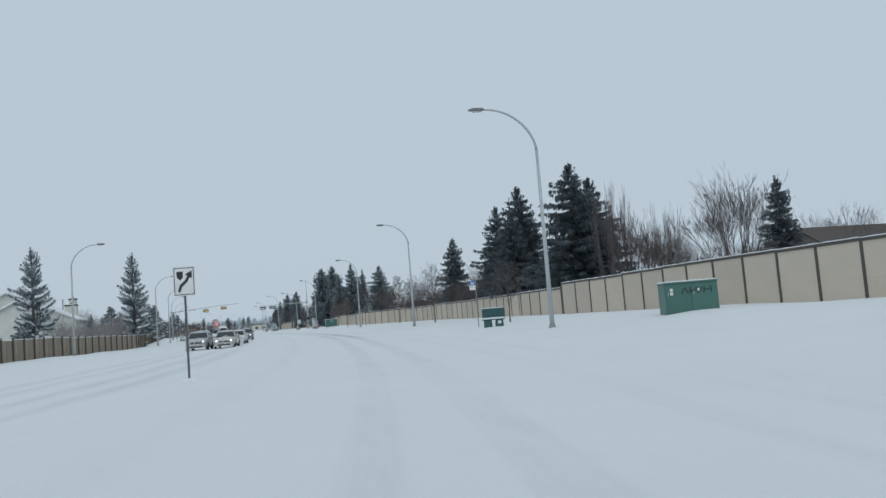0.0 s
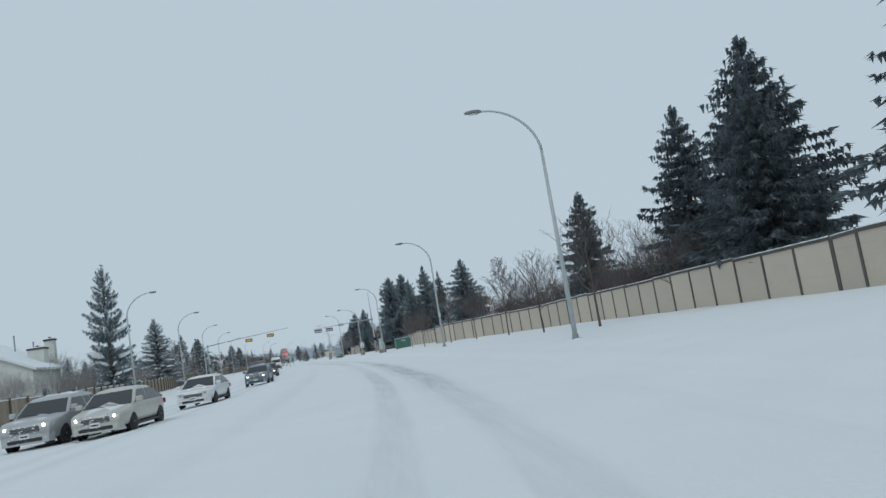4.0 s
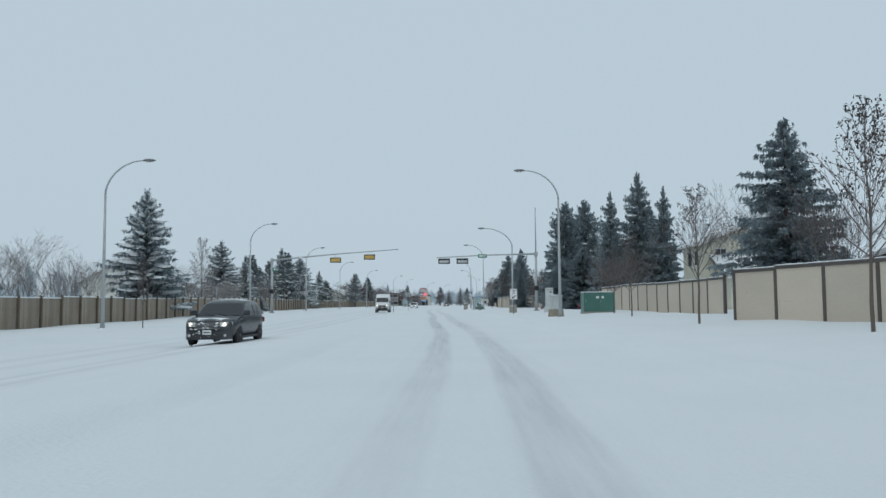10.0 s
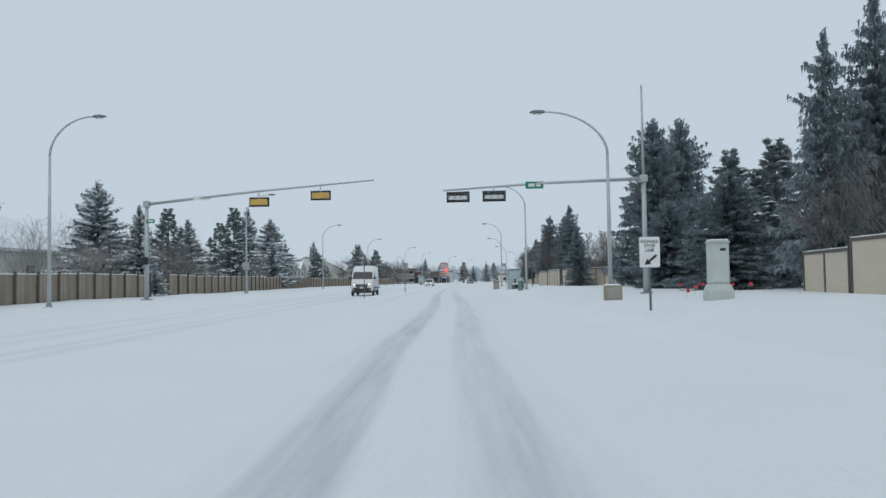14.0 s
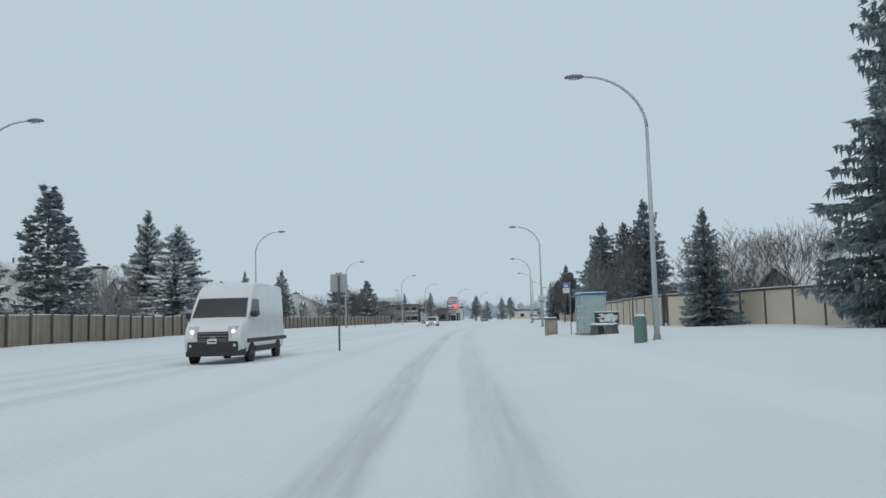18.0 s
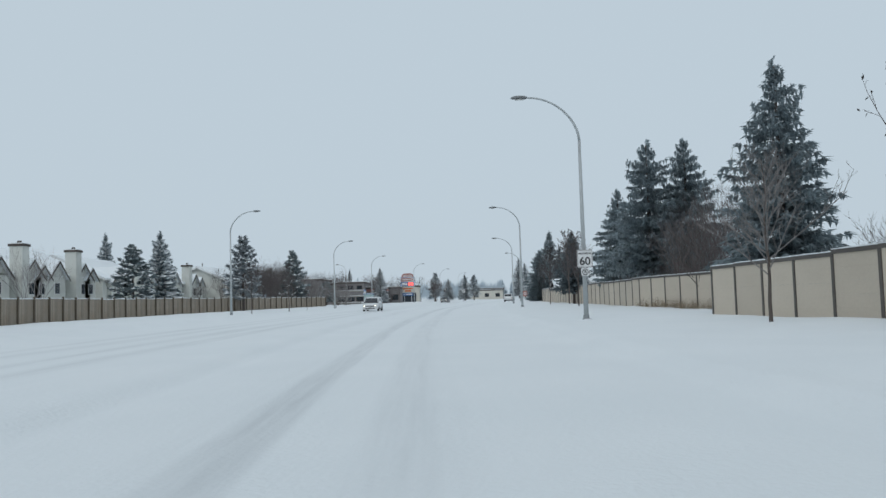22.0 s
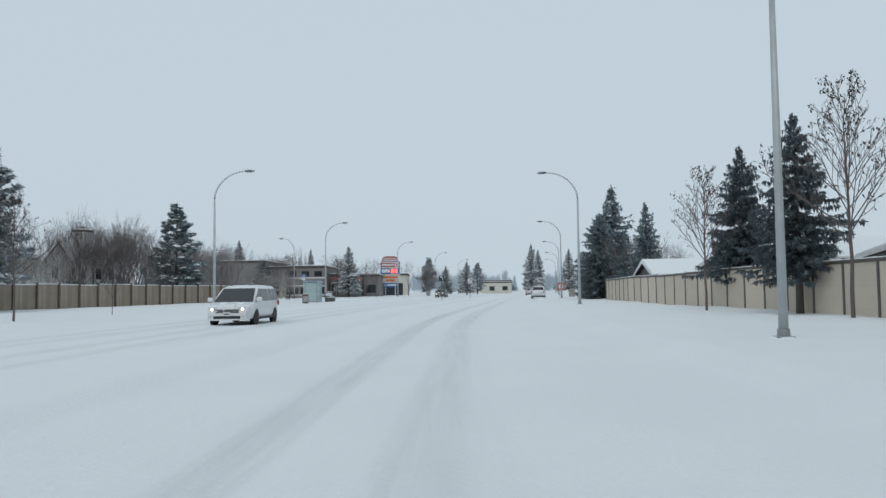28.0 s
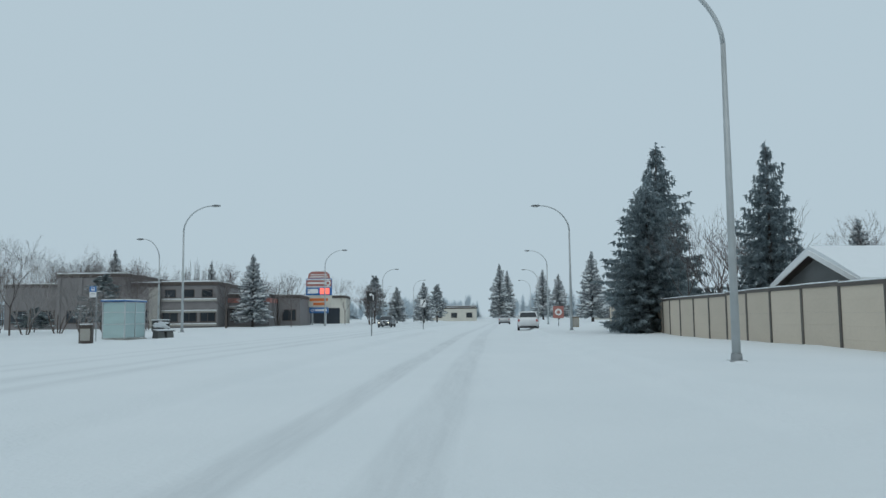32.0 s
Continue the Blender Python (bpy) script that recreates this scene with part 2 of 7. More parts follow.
BARK = paint("grey_bark", (0.115, 0.095, 0.085), 0.9, 0.25, 2, 20, 0.4)
TWIG = paint("bare_twigs", (0.118, 0.102, 0.100), 0.9, 0.25, 2, 20, 0)
PALE_TWIG = paint("snow_dusted_twigs", (0.25, 0.235, 0.23), 0.9, 0.25, 2, 20, 0)
LEAF = paint("dry_brown_leaves", (0.052, 0.044, 0.040), 0.9, 0.3, 2, 20, 0, island=True)
STUCCO = paint("pale_stucco", (0.64, 0.65, 0.61), 0.9, 0.06, 0.8, 30, 0.25)
SIDING = paint("beige_siding", (0.60, 0.58, 0.52), 0.8, 0.06, 0.8, 30, 0.15)
GREYSIDING = paint("grey_siding", (0.22, 0.23, 0.235), 0.8, 0.08, 0.8, 30, 0.15)
YELLOWSIDING = paint("pale_yellow_siding", (0.60, 0.585, 0.49), 0.8, 0.06, 0.8, 30, 0.15)
TRIMDARK = paint("brown_trim", (0.075, 0.06, 0.052), 0.7, 0.1)
BRICK = paint("dull_brown_brick", (0.225, 0.214, 0.216), 0.9, 0.15, 1, 14, 0.3)
PANE = paint("window_glass", (0.035, 0.042, 0.05), 0.08, 0.2, 1, 10, 0)
CARGLASS = paint("tinted_car_glass", (0.018, 0.021, 0.025), 0.12, 0.2, 1, 10, 0)
CARGLASS.node_tree.nodes["Principled BSDF"].inputs["Specular IOR Level"].default_value = 0.6
TYRE = paint("tyre_rubber", (0.018, 0.018, 0.019), 0.85, 0.2)
RIM = paint("alloy_rim", (0.30, 0.31, 0.32), 0.4, 0.1, metal=0.6)
HEADLIGHT = glow("headlight_on", (1.0, 0.90, 0.72), 4.0)
DRY_GRASS = paint("dry_grass", (0.24, 0.19, 0.13), 0.9, 0.3, 2, 20, 0, island=True)
TAIL = paint("tail_lamp_red", (0.30, 0.012, 0.012), 0.3, 0.1)
LEDRED = glow("red_led_price", (1.0, 0.14, 0.10), 1.2)
CAR_WHITE = paint("white_car_paint", (0.72, 0.73, 0.74), 0.25, 0.03, 1.2, 20, 0, dirt=(0.55, 0.56, 0.57), dirt_amount=0.35)
CAR_BLUE = paint("blue_grey_car_paint", (0.10, 0.14, 0.18), 0.25, 0.05, 1.2, 20, 0, dirt=(0.30, 0.33, 0.36), dirt_amount=0.4)
CAR_DARK = paint("dark_grey_car_paint", (0.022, 0.026, 0.031), 0.22, 0.05, 1.2, 20, 0, dirt=(0.10, 0.11, 0.12), dirt_amount=0.4)
CAR_SILVER = paint("silver_car_paint", (0.46, 0.47, 0.48), 0.3, 0.05, 1.2, 20, 0, metal=0.3)
CAR_TAN = paint("champagne_car_paint", (0.54, 0.53, 0.49), 0.3, 0.05, 1.2, 20, 0, metal=0.3)
PLASTIC = paint("black_plastic", (0.03, 0.031, 0.033), 0.6, 0.1)
SHELTER_GLASS = glass("frosted_shelter_glass", (0.52, 0.68, 0.68), 0.25, 0.62)
# falling-snow haze is put into the far trees' base colour
FAR_HAZE = paint("haze_pale_wood", (0.50, 0.57, 0.62), 1.0, 0.10, 0.05, 0.6, 0, dirt=(0.42, 0.49, 0.54))
FLAG = paint("red_flag", (0.6, 0.05, 0.07), 0.7, 0.1)


# ---- mesh helpers ----
class Geo:
    """Collects vertices and faces of one mesh."""

    def __init__(self):
        self.v, self.f, self.n = [], [], 0

    def add(self, verts, faces):
        self.v.extend(verts)
        self.f.extend([tuple(i + self.n for i in q) for q in faces])
        self.n += len(verts)
        return self

    def box(self, x0, y0, z0, x1, y1, z1, bev=0.0):
        if bev <= 0:
            vs = [(x0, y0, z0), (x1, y0, z0), (x1, y1, z0), (x0, y1, z0), (x0, y0, z1), (x1, y0, z1), (x1, y1, z1), (x0, y1, z1)]
            return self.add(vs, [(0, 3, 2, 1), (4, 5, 6, 7), (0, 1, 5, 4), (1, 2, 6, 5), (2, 3, 7, 6), (3, 0, 4, 7)])
        b = bev
        def ring(z, s):
            return [(x0 + s + b, y0 + s, z), (x1 - s - b, y0 + s, z), (x1 - s, y0 + s + b, z), (x1 - s, y1 - s - b, z),
                    (x1 - s - b, y1 - s, z), (x0 + s + b, y1 - s, z), (x0 + s, y1 - s - b, z), (x0 + s, y0 + s + b, z)]
        return self.loft([ring(z0, b), ring(z0 + b, 0), ring(z1 - b, 0), ring(z1, b)])

    def loft(self, rings, caps=True, closed=True):
        k = len(rings[0])
        vs = [p for r in rings for p in r]
        fs = []
        for i in range(len(rings) - 1):
            for j in range(k if closed else k - 1):
                a, c = i * k + j, i * k + (j + 1) % k
                fs.append((a, c, c + k, a + k))
        if caps:
            fs.append(tuple(range(k - 1, -1, -1)))
            fs.append(tuple(range((len(rings) - 1) * k, len(rings) * k)))
        return self.add(vs, fs)

    def tube(self, pts, radii, sides=8, caps=True):
        rings = []
        for i, p in enumerate(pts):
            a, c = Vector(pts[max(i - 1, 0)]), Vector(pts[min(i + 1, len(pts) - 1)])
            d = (c - a).normalized()
            u = d.cross(Vector((0, 1, 0)) if abs(d.y) < 0.9 else Vector((1, 0, 0))).normalized()
            w = d.cross(u)
            r = radii[i] if isinstance(radii, (list, tuple)) else radii
            rings.append([tuple(Vector(p) + (u * math.cos(2 * math.pi * j / sides) + w * math.sin(2 * math.pi * j / sides)) * r) for j in range(sides)])
        return self.loft(rings, caps)

    def mesh(self, name, smooth=False):
        me = bpy.data.meshes.new(name)
        me.from_pydata([tuple(p) for p in self.v], [], self.f)
        if smooth:
            me.polygons.foreach_set("use_smooth", [True] * len(me.polygons))
        me.update()
        return me


def part(name, geo, material, parent, label="", smooth=False, at=None):
    """Links one mesh object under a thing or part."""
    me = geo.mesh(name, smooth) if isinstance(geo, Geo) else geo
    if material and not me.materials:
        me.materials.append(material)
    ob = new(name, me)
    ob.parent = parent
    if at is not None:
        ob.matrix_basis = at
    if label:
        ob["label"] = label
    return ob


def thing(name, label, category, m=None, group="", kind=""):
    ob = new(name)
    if m is not None:
        ob.matrix_world = m
    return tagged(ob, label, category, group, kind)


# ---- the road's line: x of the driven carriageway by y ----
KY = [-2500, -300, -80, 0, 30.5, 70, 108, 153, 182, 220, 265, 306, 345, 386, 430, 520, 700, 3000]
KX = [-560, -66, -16, 1.2, 6.8, 11.0, 13.2, 13.4, 12.9, 12.2, 11.9, 13.4, 16.4, 21.6, 28.0, 41.0, 66, 380]
TRK_Y = [-80, 0, 23, 41, 58, 75, 101, 125, 136, 147, 158, 165, 185, 199, 220, 240, 253, 271, 289, 310, 320, 330, 345, 386, 430, 520]
TRK_X = [-17, 0.6, 5.2, 7.9, 10.05, 11.45, 13.0, 13.5, 13.55, 13.4, 13.1, 12.95, 12.6, 12.25, 11.7, 11.25, 11.15, 11.4, 11.95, 12.85, 13.5, 14.5, 16.2, 21.6, 28.0, 41.0]


def curve(y, ky, kx):
    """A smooth line through the knots."""
    y, ky, kx = np.asarray(y, float), np.asarray(ky, float), np.asarray(kx, float)
    d = np.gradient(kx, ky)
    i = np.clip(np.searchsorted(ky, y) - 1, 0, len(ky) - 2)
    h = ky[i + 1] - ky[i]
    s = np.clip((y - ky[i]) / h, 0, 1)
    return (kx[i] * (2 * s**3 - 3 * s**2 + 1) + d[i] * h * (s**3 - 2 * s**2 + s) + kx[i + 1] * (3 * s**2 - 2 * s**3) + d[i + 1] * h * (s**3 - s**2))


def road_x(y):
    return curve(y, KY, KX)


def step(a, b, v):
    s = np.clip((v - a) / (b - a), 0, 1)
    return s * s * (3 - 2 * s)


def ground_z(x, y):
    """Height of the snow: road, low median, kerbs and verges."""
    u = np.asarray(x, float) - road_x(y)
    y = np.asarray(y, float)
    bank = 0.30 - 0.12 * step(225, 265, y) - 0.06 * step(280, 340, y)
    verge = np.interp(y, [-100, 0, 60, 130, 175, 200, 240, 265, 300, 340, 400], [0.66, 0.64, 0.55, 0.52, 0.58, 0.40, 0.42, 0.28, 0.22, 0.16, 0.12])
    right = 0.16 * step(4.2, 4.9, u) + (bank - 0.16) * step(4.9, 7.5, u) + (verge - bank) * step(8, 13, u)
    gate = 1 - step(128, 140, y) * (1 - step(182, 192, y)) - step(395, 402, y) * (1 - step(425, 432, y))
    ridge = 0.16 * step(-6.3, -5.6, u) * (1 - step(-4.3, -3.6, u)) * gate
    fall = np.interp(y, [40, 70, 92, 150, 178, 200], [0, 0.12, 0.26, 0.28, 0.14, 0]) * step(6.5, 11, -u)
    left = 0.14 * step(16.6, 17.3, -u) + 0.12 * step(17.3, 20.5, -u) + 0.10 * step(20.5, 24, -u)
    swell = 0.035 * np.sin(0.31 * y + 0.9 * u) * step(5, 9, np.abs(u + 5) - 9) + 0.02 * np.sin(0.83 * y - 1.7 * u) * step(5, 9, np.abs(u + 5) - 9)
    lump = 0.55 + 0.30 * np.sin(1.9 * y + 3 * np.sin(0.4 * y)) + 0.25 * np.sin(3.7 * y + u * 2.3)
    bankl = 0.20 * np.exp(-(((u + 17.0) / 0.9) ** 2)) * np.clip(lump, 0, 2) * gate
    bankr = 0.07 * np.exp(-(((u - 5.0) / 0.5) ** 2)) * np.clip(lump, 0, 2)
    return right + ridge + left - fall + swell + bankl + bankr


def gz(x, y):
    return float(ground_z(np.array([x]), np.array([y]))[0])


def build_ground():
    ys = np.concatenate([[-2500, -1200, -500, -200, -100, -60], np.arange(-40, 20, 2.0), np.arange(20, 345, 0.7), np.arange(345, 470, 2.5), [480, 500, 530, 580, 650, 800, 1100, 1600, 3000]])
    us = np.concatenate([[-2500, -1000, -400, -200, -120, -80, -60, -50, -42, -36, -31, -27], np.arange(-24, -6.5, 0.5), np.arange(-6.5, -4, 0.2), np.arange(-4, 5.2, 0.1), np.arange(5.2, 8.1, 0.2), np.arange(8.5, 16, 0.75),
                         [18, 21, 25, 30, 36, 44, 55, 75, 110, 200, 400, 1000, 2500]])
    Y, U = np.meshgrid(ys, us, indexing="ij")
    X = road_x(Y) + U
    Z = ground_z(X, Y)
    rng = np.random.default_rng(4)
    # wheel tracks: the driven lane, the lane beside it and two oncoming lanes
    wob = 0.08 * np.sin(Y * 0.11) + 0.025 * np.sin(Y * 0.37 + 1.3)
    c = curve(Y, TRK_Y, TRK_X) + wob
    fade = np.interp(Y, [-50, 0, 25, 50, 66, 100, 125, 160, 200, 260, 300, 340, 420], [0.22, 0.22, 0.26, 0.42, 0.85, 0.8, 0.8, 0.95, 0.75, 0.55, 0.6, 0.6, 0.35])
    def rut(off, half, depth):
        return depth * np.exp(-(np.abs(X - c - off) / half) ** 7)
    wide = np.interp(Y, [50, 62, 95, 110], [0, 1, 1, 0])
    strong = np.interp(Y, [76, 90, 114, 126, 140, 205, 225, 262, 275, 330], [1, 0.42, 0.5, 1, 1.12, 1.1, 1, 1, 0.8, 1.05])
    wear = fade * (strong * rut(-0.74, 0.31, 0.85) + np.interp(Y, [110, 140, 205, 225, 285, 305, 340], [1, 0.75, 0.75, 0.45, 0.45, 0.75, 0.8]) * rut(0.74, 0.36, 0.80) + wide * rut(0.62, 0.62, 0.5) + rut(1.2, 0.34, 0.12) + rut(-1.25, 0.26, 0.10) + rut(0.0, 1.5, 0.10))
    wear += 0.28 * (rut(3.0, 0.30, 1) + rut(4.4, 0.30, 0.9)) * np.interp(Y, [-50, 40, 70, 120, 400], [0.5, 0.5, 0.3, 0.15, 0.15])
    for lane, amount in ((-8.6, 0.5), (-12.1, 0.4)):
        for side in (-0.75, 0.75):
            wear += amount * np.exp(-(np.abs(U - lane - side + wob) / 0.38) ** 4)
    patch = 0.8 + 0.2 * np.sin(Y * 0.23 + 2 * np.sin(Y * 0.05)) * np.sin(Y * 0.071 + 0.6)
    wear = np.clip(wear * patch, 0, 1)
    inner = np.abs(U) < 30
    Z = Z - 0.030 * wear + np.where(inner & (U < 4) & (U > -16), rng.normal(0, 0.003, Z.shape), 0) + 0.012 * np.sin(X * 2.1 + Y * 0.13) * np.where(inner, 1, 0)
    r, k = Y.shape
    idx = np.arange(r * k).reshape(r, k)
    faces = np.stack([idx[:-1, :-1], idx[:-1, 1:], idx[1:, 1:], idx[1:, :-1]], -1).reshape(-1, 4)
    me = bpy.data.meshes.new("ground")
    me.vertices.add(r * k)
    me.vertices.foreach_set("co", np.stack([X, Y, Z], -1).astype(np.float32).ravel())
    me.loops.add(faces.size)
    me.loops.foreach_set("vertex_index", faces.astype(np.int32).ravel())
    me.polygons.add(len(faces))
    me.polygons.foreach_set("loop_start", np.arange(0, faces.size, 4, dtype=np.int32))
    me.polygons.foreach_set("loop_total", np.full(len(faces), 4, dtype=np.int32))
    me.polygons.foreach_set("use_smooth", np.ones(len(faces), dtype=bool))
    me.update(calc_edges=True)
    at = me.attributes.new("wear", "FLOAT", "POINT")
    at.data.foreach_set("value", wear.astype(np.float32).ravel())
    at = me.attributes.new("across", "FLOAT", "POINT")
    at.data.foreach_set("value", (X - c).astype(np.float32).ravel())
    me.materials.append(SNOW_GROUND)
    return tagged(new("ground", me), "snow-covered road and verges with grey wheel tracks", "ground", kind="structure")


build_ground()


# ---- sound wall: beige panels between dark steel posts ----
def polyline(pts, pitch):
    """Even stations along a line of points."""
    out, seg = [], [(Vector(a), Vector(b)) for a, b in zip(pts, pts[1:])]
    total = sum((b - a).length for a, b in seg)
    n = max(1, round(total / pitch))
    for i in range(n + 1):
        d = total * i / n
        for a, b in seg:
            w = (b - a).length
            if d <= w + 1e-6:
                out.append(a + (b - a) * (d / w))
                break
            d -= w
        else:
            out.append(Vector(pts[-1]))
    return out


UNIT = {}


def unit_panel(kind):
    """Panel meshes one metre long and one metre high, scaled to their place."""
    if kind in UNIT:
        return UNIT[kind]
    g = Geo()
    if kind == "concrete":
        for i in range(5):
            g.box(0.004, -0.05 + (0.002 if i % 2 else 0), i / 5 + 0.0006, 0.996, 0.05, (i + 1) / 5 - 0.0006, 0)
    elif kind == "cap":
        g.box(0, -0.085, 0, 1, 0.085, 0.13, 0)
    elif kind == "snowcap":
        rings = []
        for j in range(9):
            h = 0.035 + 0.03 * random.random()
            rings.append([(j / 8, -0.085, 0), (j / 8, -0.08, h * 0.7), (j / 8, 0.0, h), (j / 8, 0.08, h * 0.7), (j / 8, 0.085, 0)])
        g.loft(rings)
    UNIT[kind] = g.mesh(kind, kind == "snowcap")
    UNIT[kind].materials.append({"concrete": PANEL, "cap": STEEL_BROWN, "snowcap": SNOW}[kind])
    return UNIT[kind]


def post_mesh(h, w, material, key):
    if key not in UNIT:
        g = Geo()
        g.box(-w / 2, -w / 2, -0.25, w / 2, w / 2, h, 0.012)
        UNIT[key] = g.mesh("post")
        UNIT[key].materials.append(material)
    return UNIT[key]


def sound_wall(pts, height, pitch=2.5, drop=0.0):
    st = polyline([(x, y, 0) for x, y in pts], pitch)
    wall = thing("sound_wall", "beige precast panel sound wall with dark brown posts", "wall", group="sound wall along the verge")
    post = post_mesh(height + 0.10, 0.16, STEEL_BROWN, ("post", height))
    for i, p in enumerate(st):
        z = gz(p.x, p.y)
        q = st[min(i + 1, len(st) - 1)] - st[max(i - 1, 0)]
        a = math.degrees(math.atan2(q.y, q.x))
        part("post", post, None, wall, at=pose(p.x, p.y, z - drop * i / len(st), 0, 0, a))
        if i + 1 < len(st):
            r = st[i + 1]
            d = r - p
            a = math.degrees(math.atan2(d.y, d.x))
            zz = min(z, gz(r.x, r.y)) - 0.02 - drop * i / len(st)
            length = d.length
            m = pose(p.x, p.y, zz - 0.1, 0, 0, a)
            part("panel", unit_panel("concrete"), None, wall, at=m @ Matrix.Diagonal((length, 1, height + 0.05, 1)))
            part("cap", unit_panel("cap"), None, wall, "dark brown steel capping rail", at=m @ Matrix.Translation((0, 0, height + 0.045)) @ Matrix.Diagonal((length, 1, 1, 1)))
            part("snow_cap", unit_panel("snowcap"), None, wall, "thin line of snow", at=m @ Matrix.Translation((0, 0, height + 0.172)) @ Matrix.Diagonal((length, 1, 1, 1)))
    return wall


sound_wall([(22.0, -16), (24.0, 20), (25.8, 54)], 2.3)
sound_wall([(25.85, 54.3), (26.4, 64), (27.12, 65.8)], 1.95)
sound_wall([(27.2, 66), (28.3, 79), (29.4, 93), (29.7, 108), (28.6, 120), (26.4, 130), (24.95, 135.2)], 2.0)
sound_wall([(28.4, 146), (27.8, 176)], 2.0)
sound_wall([(27.85, 176.3), (28.4, 181.5)], 1.65)
sound_wall([(31.0, 229), (28.6, 240.3), (25.25, 243.3)], 2.0)
sound_wall([(25.0, 243.5), (24.5, 266)], 2.0)
sound_wall([(28.4, 273.4), (27.1, 288), (27.8, 304), (28.5, 320), (29.0, 340), (29.7, 356), (31.0, 370), (34.0, 386), (38.0, 408)], 2.0)


# ---- wooden fence along the far side ----
def board_panel(seed):
    rng = random.Random(seed)
    g = Geo()
    n = 17
    for i in range(n):
        a, b = i / n + 0.002, (i + 1) / n - 0.002
        o, t = rng.uniform(-0.008, 0.008), rng.uniform(-0.02, 0.0)
        g.box(a, -0.012 + o, rng.uniform(0, 0.01), b, 0.012 + o, 1.0 + t, 0)
    g.box(0, 0.014, 0.16, 1, 0.05, 0.20).box(0, 0.014, 0.80, 1, 0.05, 0.84)
    me = g.mesh("board_panel")
    me.materials.append(FENCE_WOOD)
    return me


BOARDS = [board_panel(i) for i in range(5)]


def wood_fence(pts, height=1.75, pitch=2.4):
    st = polyline([(x, y, 0) for x, y in pts], pitch)
    fence = thing("wooden_fence", "weathered brown board fence topped with a line of snow", "fence")
    post = post_mesh(height + 0.06, 0.14, FENCE_POST, ("wood_post", height))
    for i, p in enumerate(st):
        z = gz(p.x, p.y)
        q = st[min(i + 1, len(st) - 1)] - st[max(i - 1, 0)]
        a = math.degrees(math.atan2(q.y, q.x))
        part("post", post, None, fence, at=pose(p.x, p.y, z, 0, 0, a) @ Matrix.Translation((0, -0.06, 0)))
        if i + 1 < len(st):
            r = st[i + 1]
            d = r - p
            a = math.degrees(math.atan2(d.y, d.x))
            m = pose(p.x, p.y, min(z, gz(r.x, r.y)) - 0.06 + random.uniform(-0.03, 0.03), 0, 0, a)
            tagged(part("boarding", BOARDS[random.randrange(5)], None, fence, at=m @ Matrix.Diagonal((d.length, 1, height, 1))), kind="stuff")
            part("snow_cap", unit_panel("snowcap"), None, fence, "thin line of snow", at=m @ Matrix.Translation((0, 0, height - 0.012)) @ Matrix.Diagonal((d.length, 0.7, 1.2, 1)))


wood_fence([(-16.5, 48), (-13.4, 74), (-11.2, 90), (-8.6, 108), (-8.6, 122)])
wood_fence([(-10.2, 124), (-10.0, 155), (-10.8, 180), (-11.4, 207.6)])
wood_fence([(-11.7, 212.2), (-11.9, 222), (-12.6, 240), (-14.2, 265), (-16.0, 295), (-15.6, 315), (-13.6, 340), (-10.5, 362), (-7.9, 375)])


# ---- street lamps ----
def lamp_meshes(arm, h, sag=1.9):
    """Tapered pole, davit arm, head, base; the arm reaches to -x."""
    pole = Geo().tube([(0, 0, -0.2), (0, 0, 0.4 * h), (0, 0, h - sag)], [0.105, 0.085, 0.06], 12)
    pts, rad = [], []
    for i in range(13):
        a = i / 12 * math.pi / 2
        pts.append((-(arm - 0.55) * (1 - math.cos(a)) ** 0.92, 0, h - sag + sag * math.sin(a)))
        rad.append(0.06 - 0.022 * i / 12)
    pts.append((-(arm - 0.3), 0, h + 0.01))
    rad.append(0.036)
    davit = Geo().tube(pts, rad, 10)
    head = Geo()
    rings = []
    for s, w, t, dz in ((0, 0.05, 0.04, 0), (0.1, 0.11, 0.075, 0.01), (0.4, 0.15, 0.085, 0.012), (0.62, 0.13, 0.06, 0.0), (0.70, 0.06, 0.03, -0.01)):
        x = -(arm - 0.42) - s + 0.12
        rings.append([(x, w * math.cos(2 * math.pi * j / 10), h + 0.01 + dz + t * math.sin(2 * math.pi * j / 10)) for j in range(10)])
    head.loft(rings)
    lens = Geo()
    rings = []
    for s, w in ((0.16, 0.05), (0.25, 0.10), (0.45, 0.10), (0.52, 0.05)):
        x = -(arm - 0.42) - s + 0.12
        rings.append([(x, -w, h - 0.055), (x, 0, h - 0.10), (x, w, h - 0.055), (x, 0, h - 0.03)])
    lens.loft(rings)
    base = Geo().box(-0.2, -0.2, -0.2, 0.2, 0.2, 0.06, 0.02)
    base.tube([(0, 0, 0.05), (0, 0, 0.22)], [0.14, 0.125], 12)
    heap = Geo()
    rings = []
    for rr, z in ((0.48, -0.08), (0.36, 0.0), (0.24, 0.05), (0.12, 0.06)):
        rings.append([(rr * math.cos(j * 0.5236) * (1 + 0.15 * math.sin(3 * j)), rr * math.sin(j * 0.5236) * (1 + 0.15 * math.cos(2 * j)), z) for j in range(12)])
    heap.loft(rings)
    return [(n, g.mesh(n, s)) for n, g, s in (("pole", pole, True), ("davit_arm", davit, True), ("head", head, True), ("lens", lens, True), ("base_plate", base, False), ("snow_mound", heap, True))]


LAMP_MATS = {"pole": GALV, "davit_arm": GALV, "head": HEAD, "lens": LENS, "base_plate": DARK_POLE, "snow_mound": SNOW}
LAMP_SET = {}


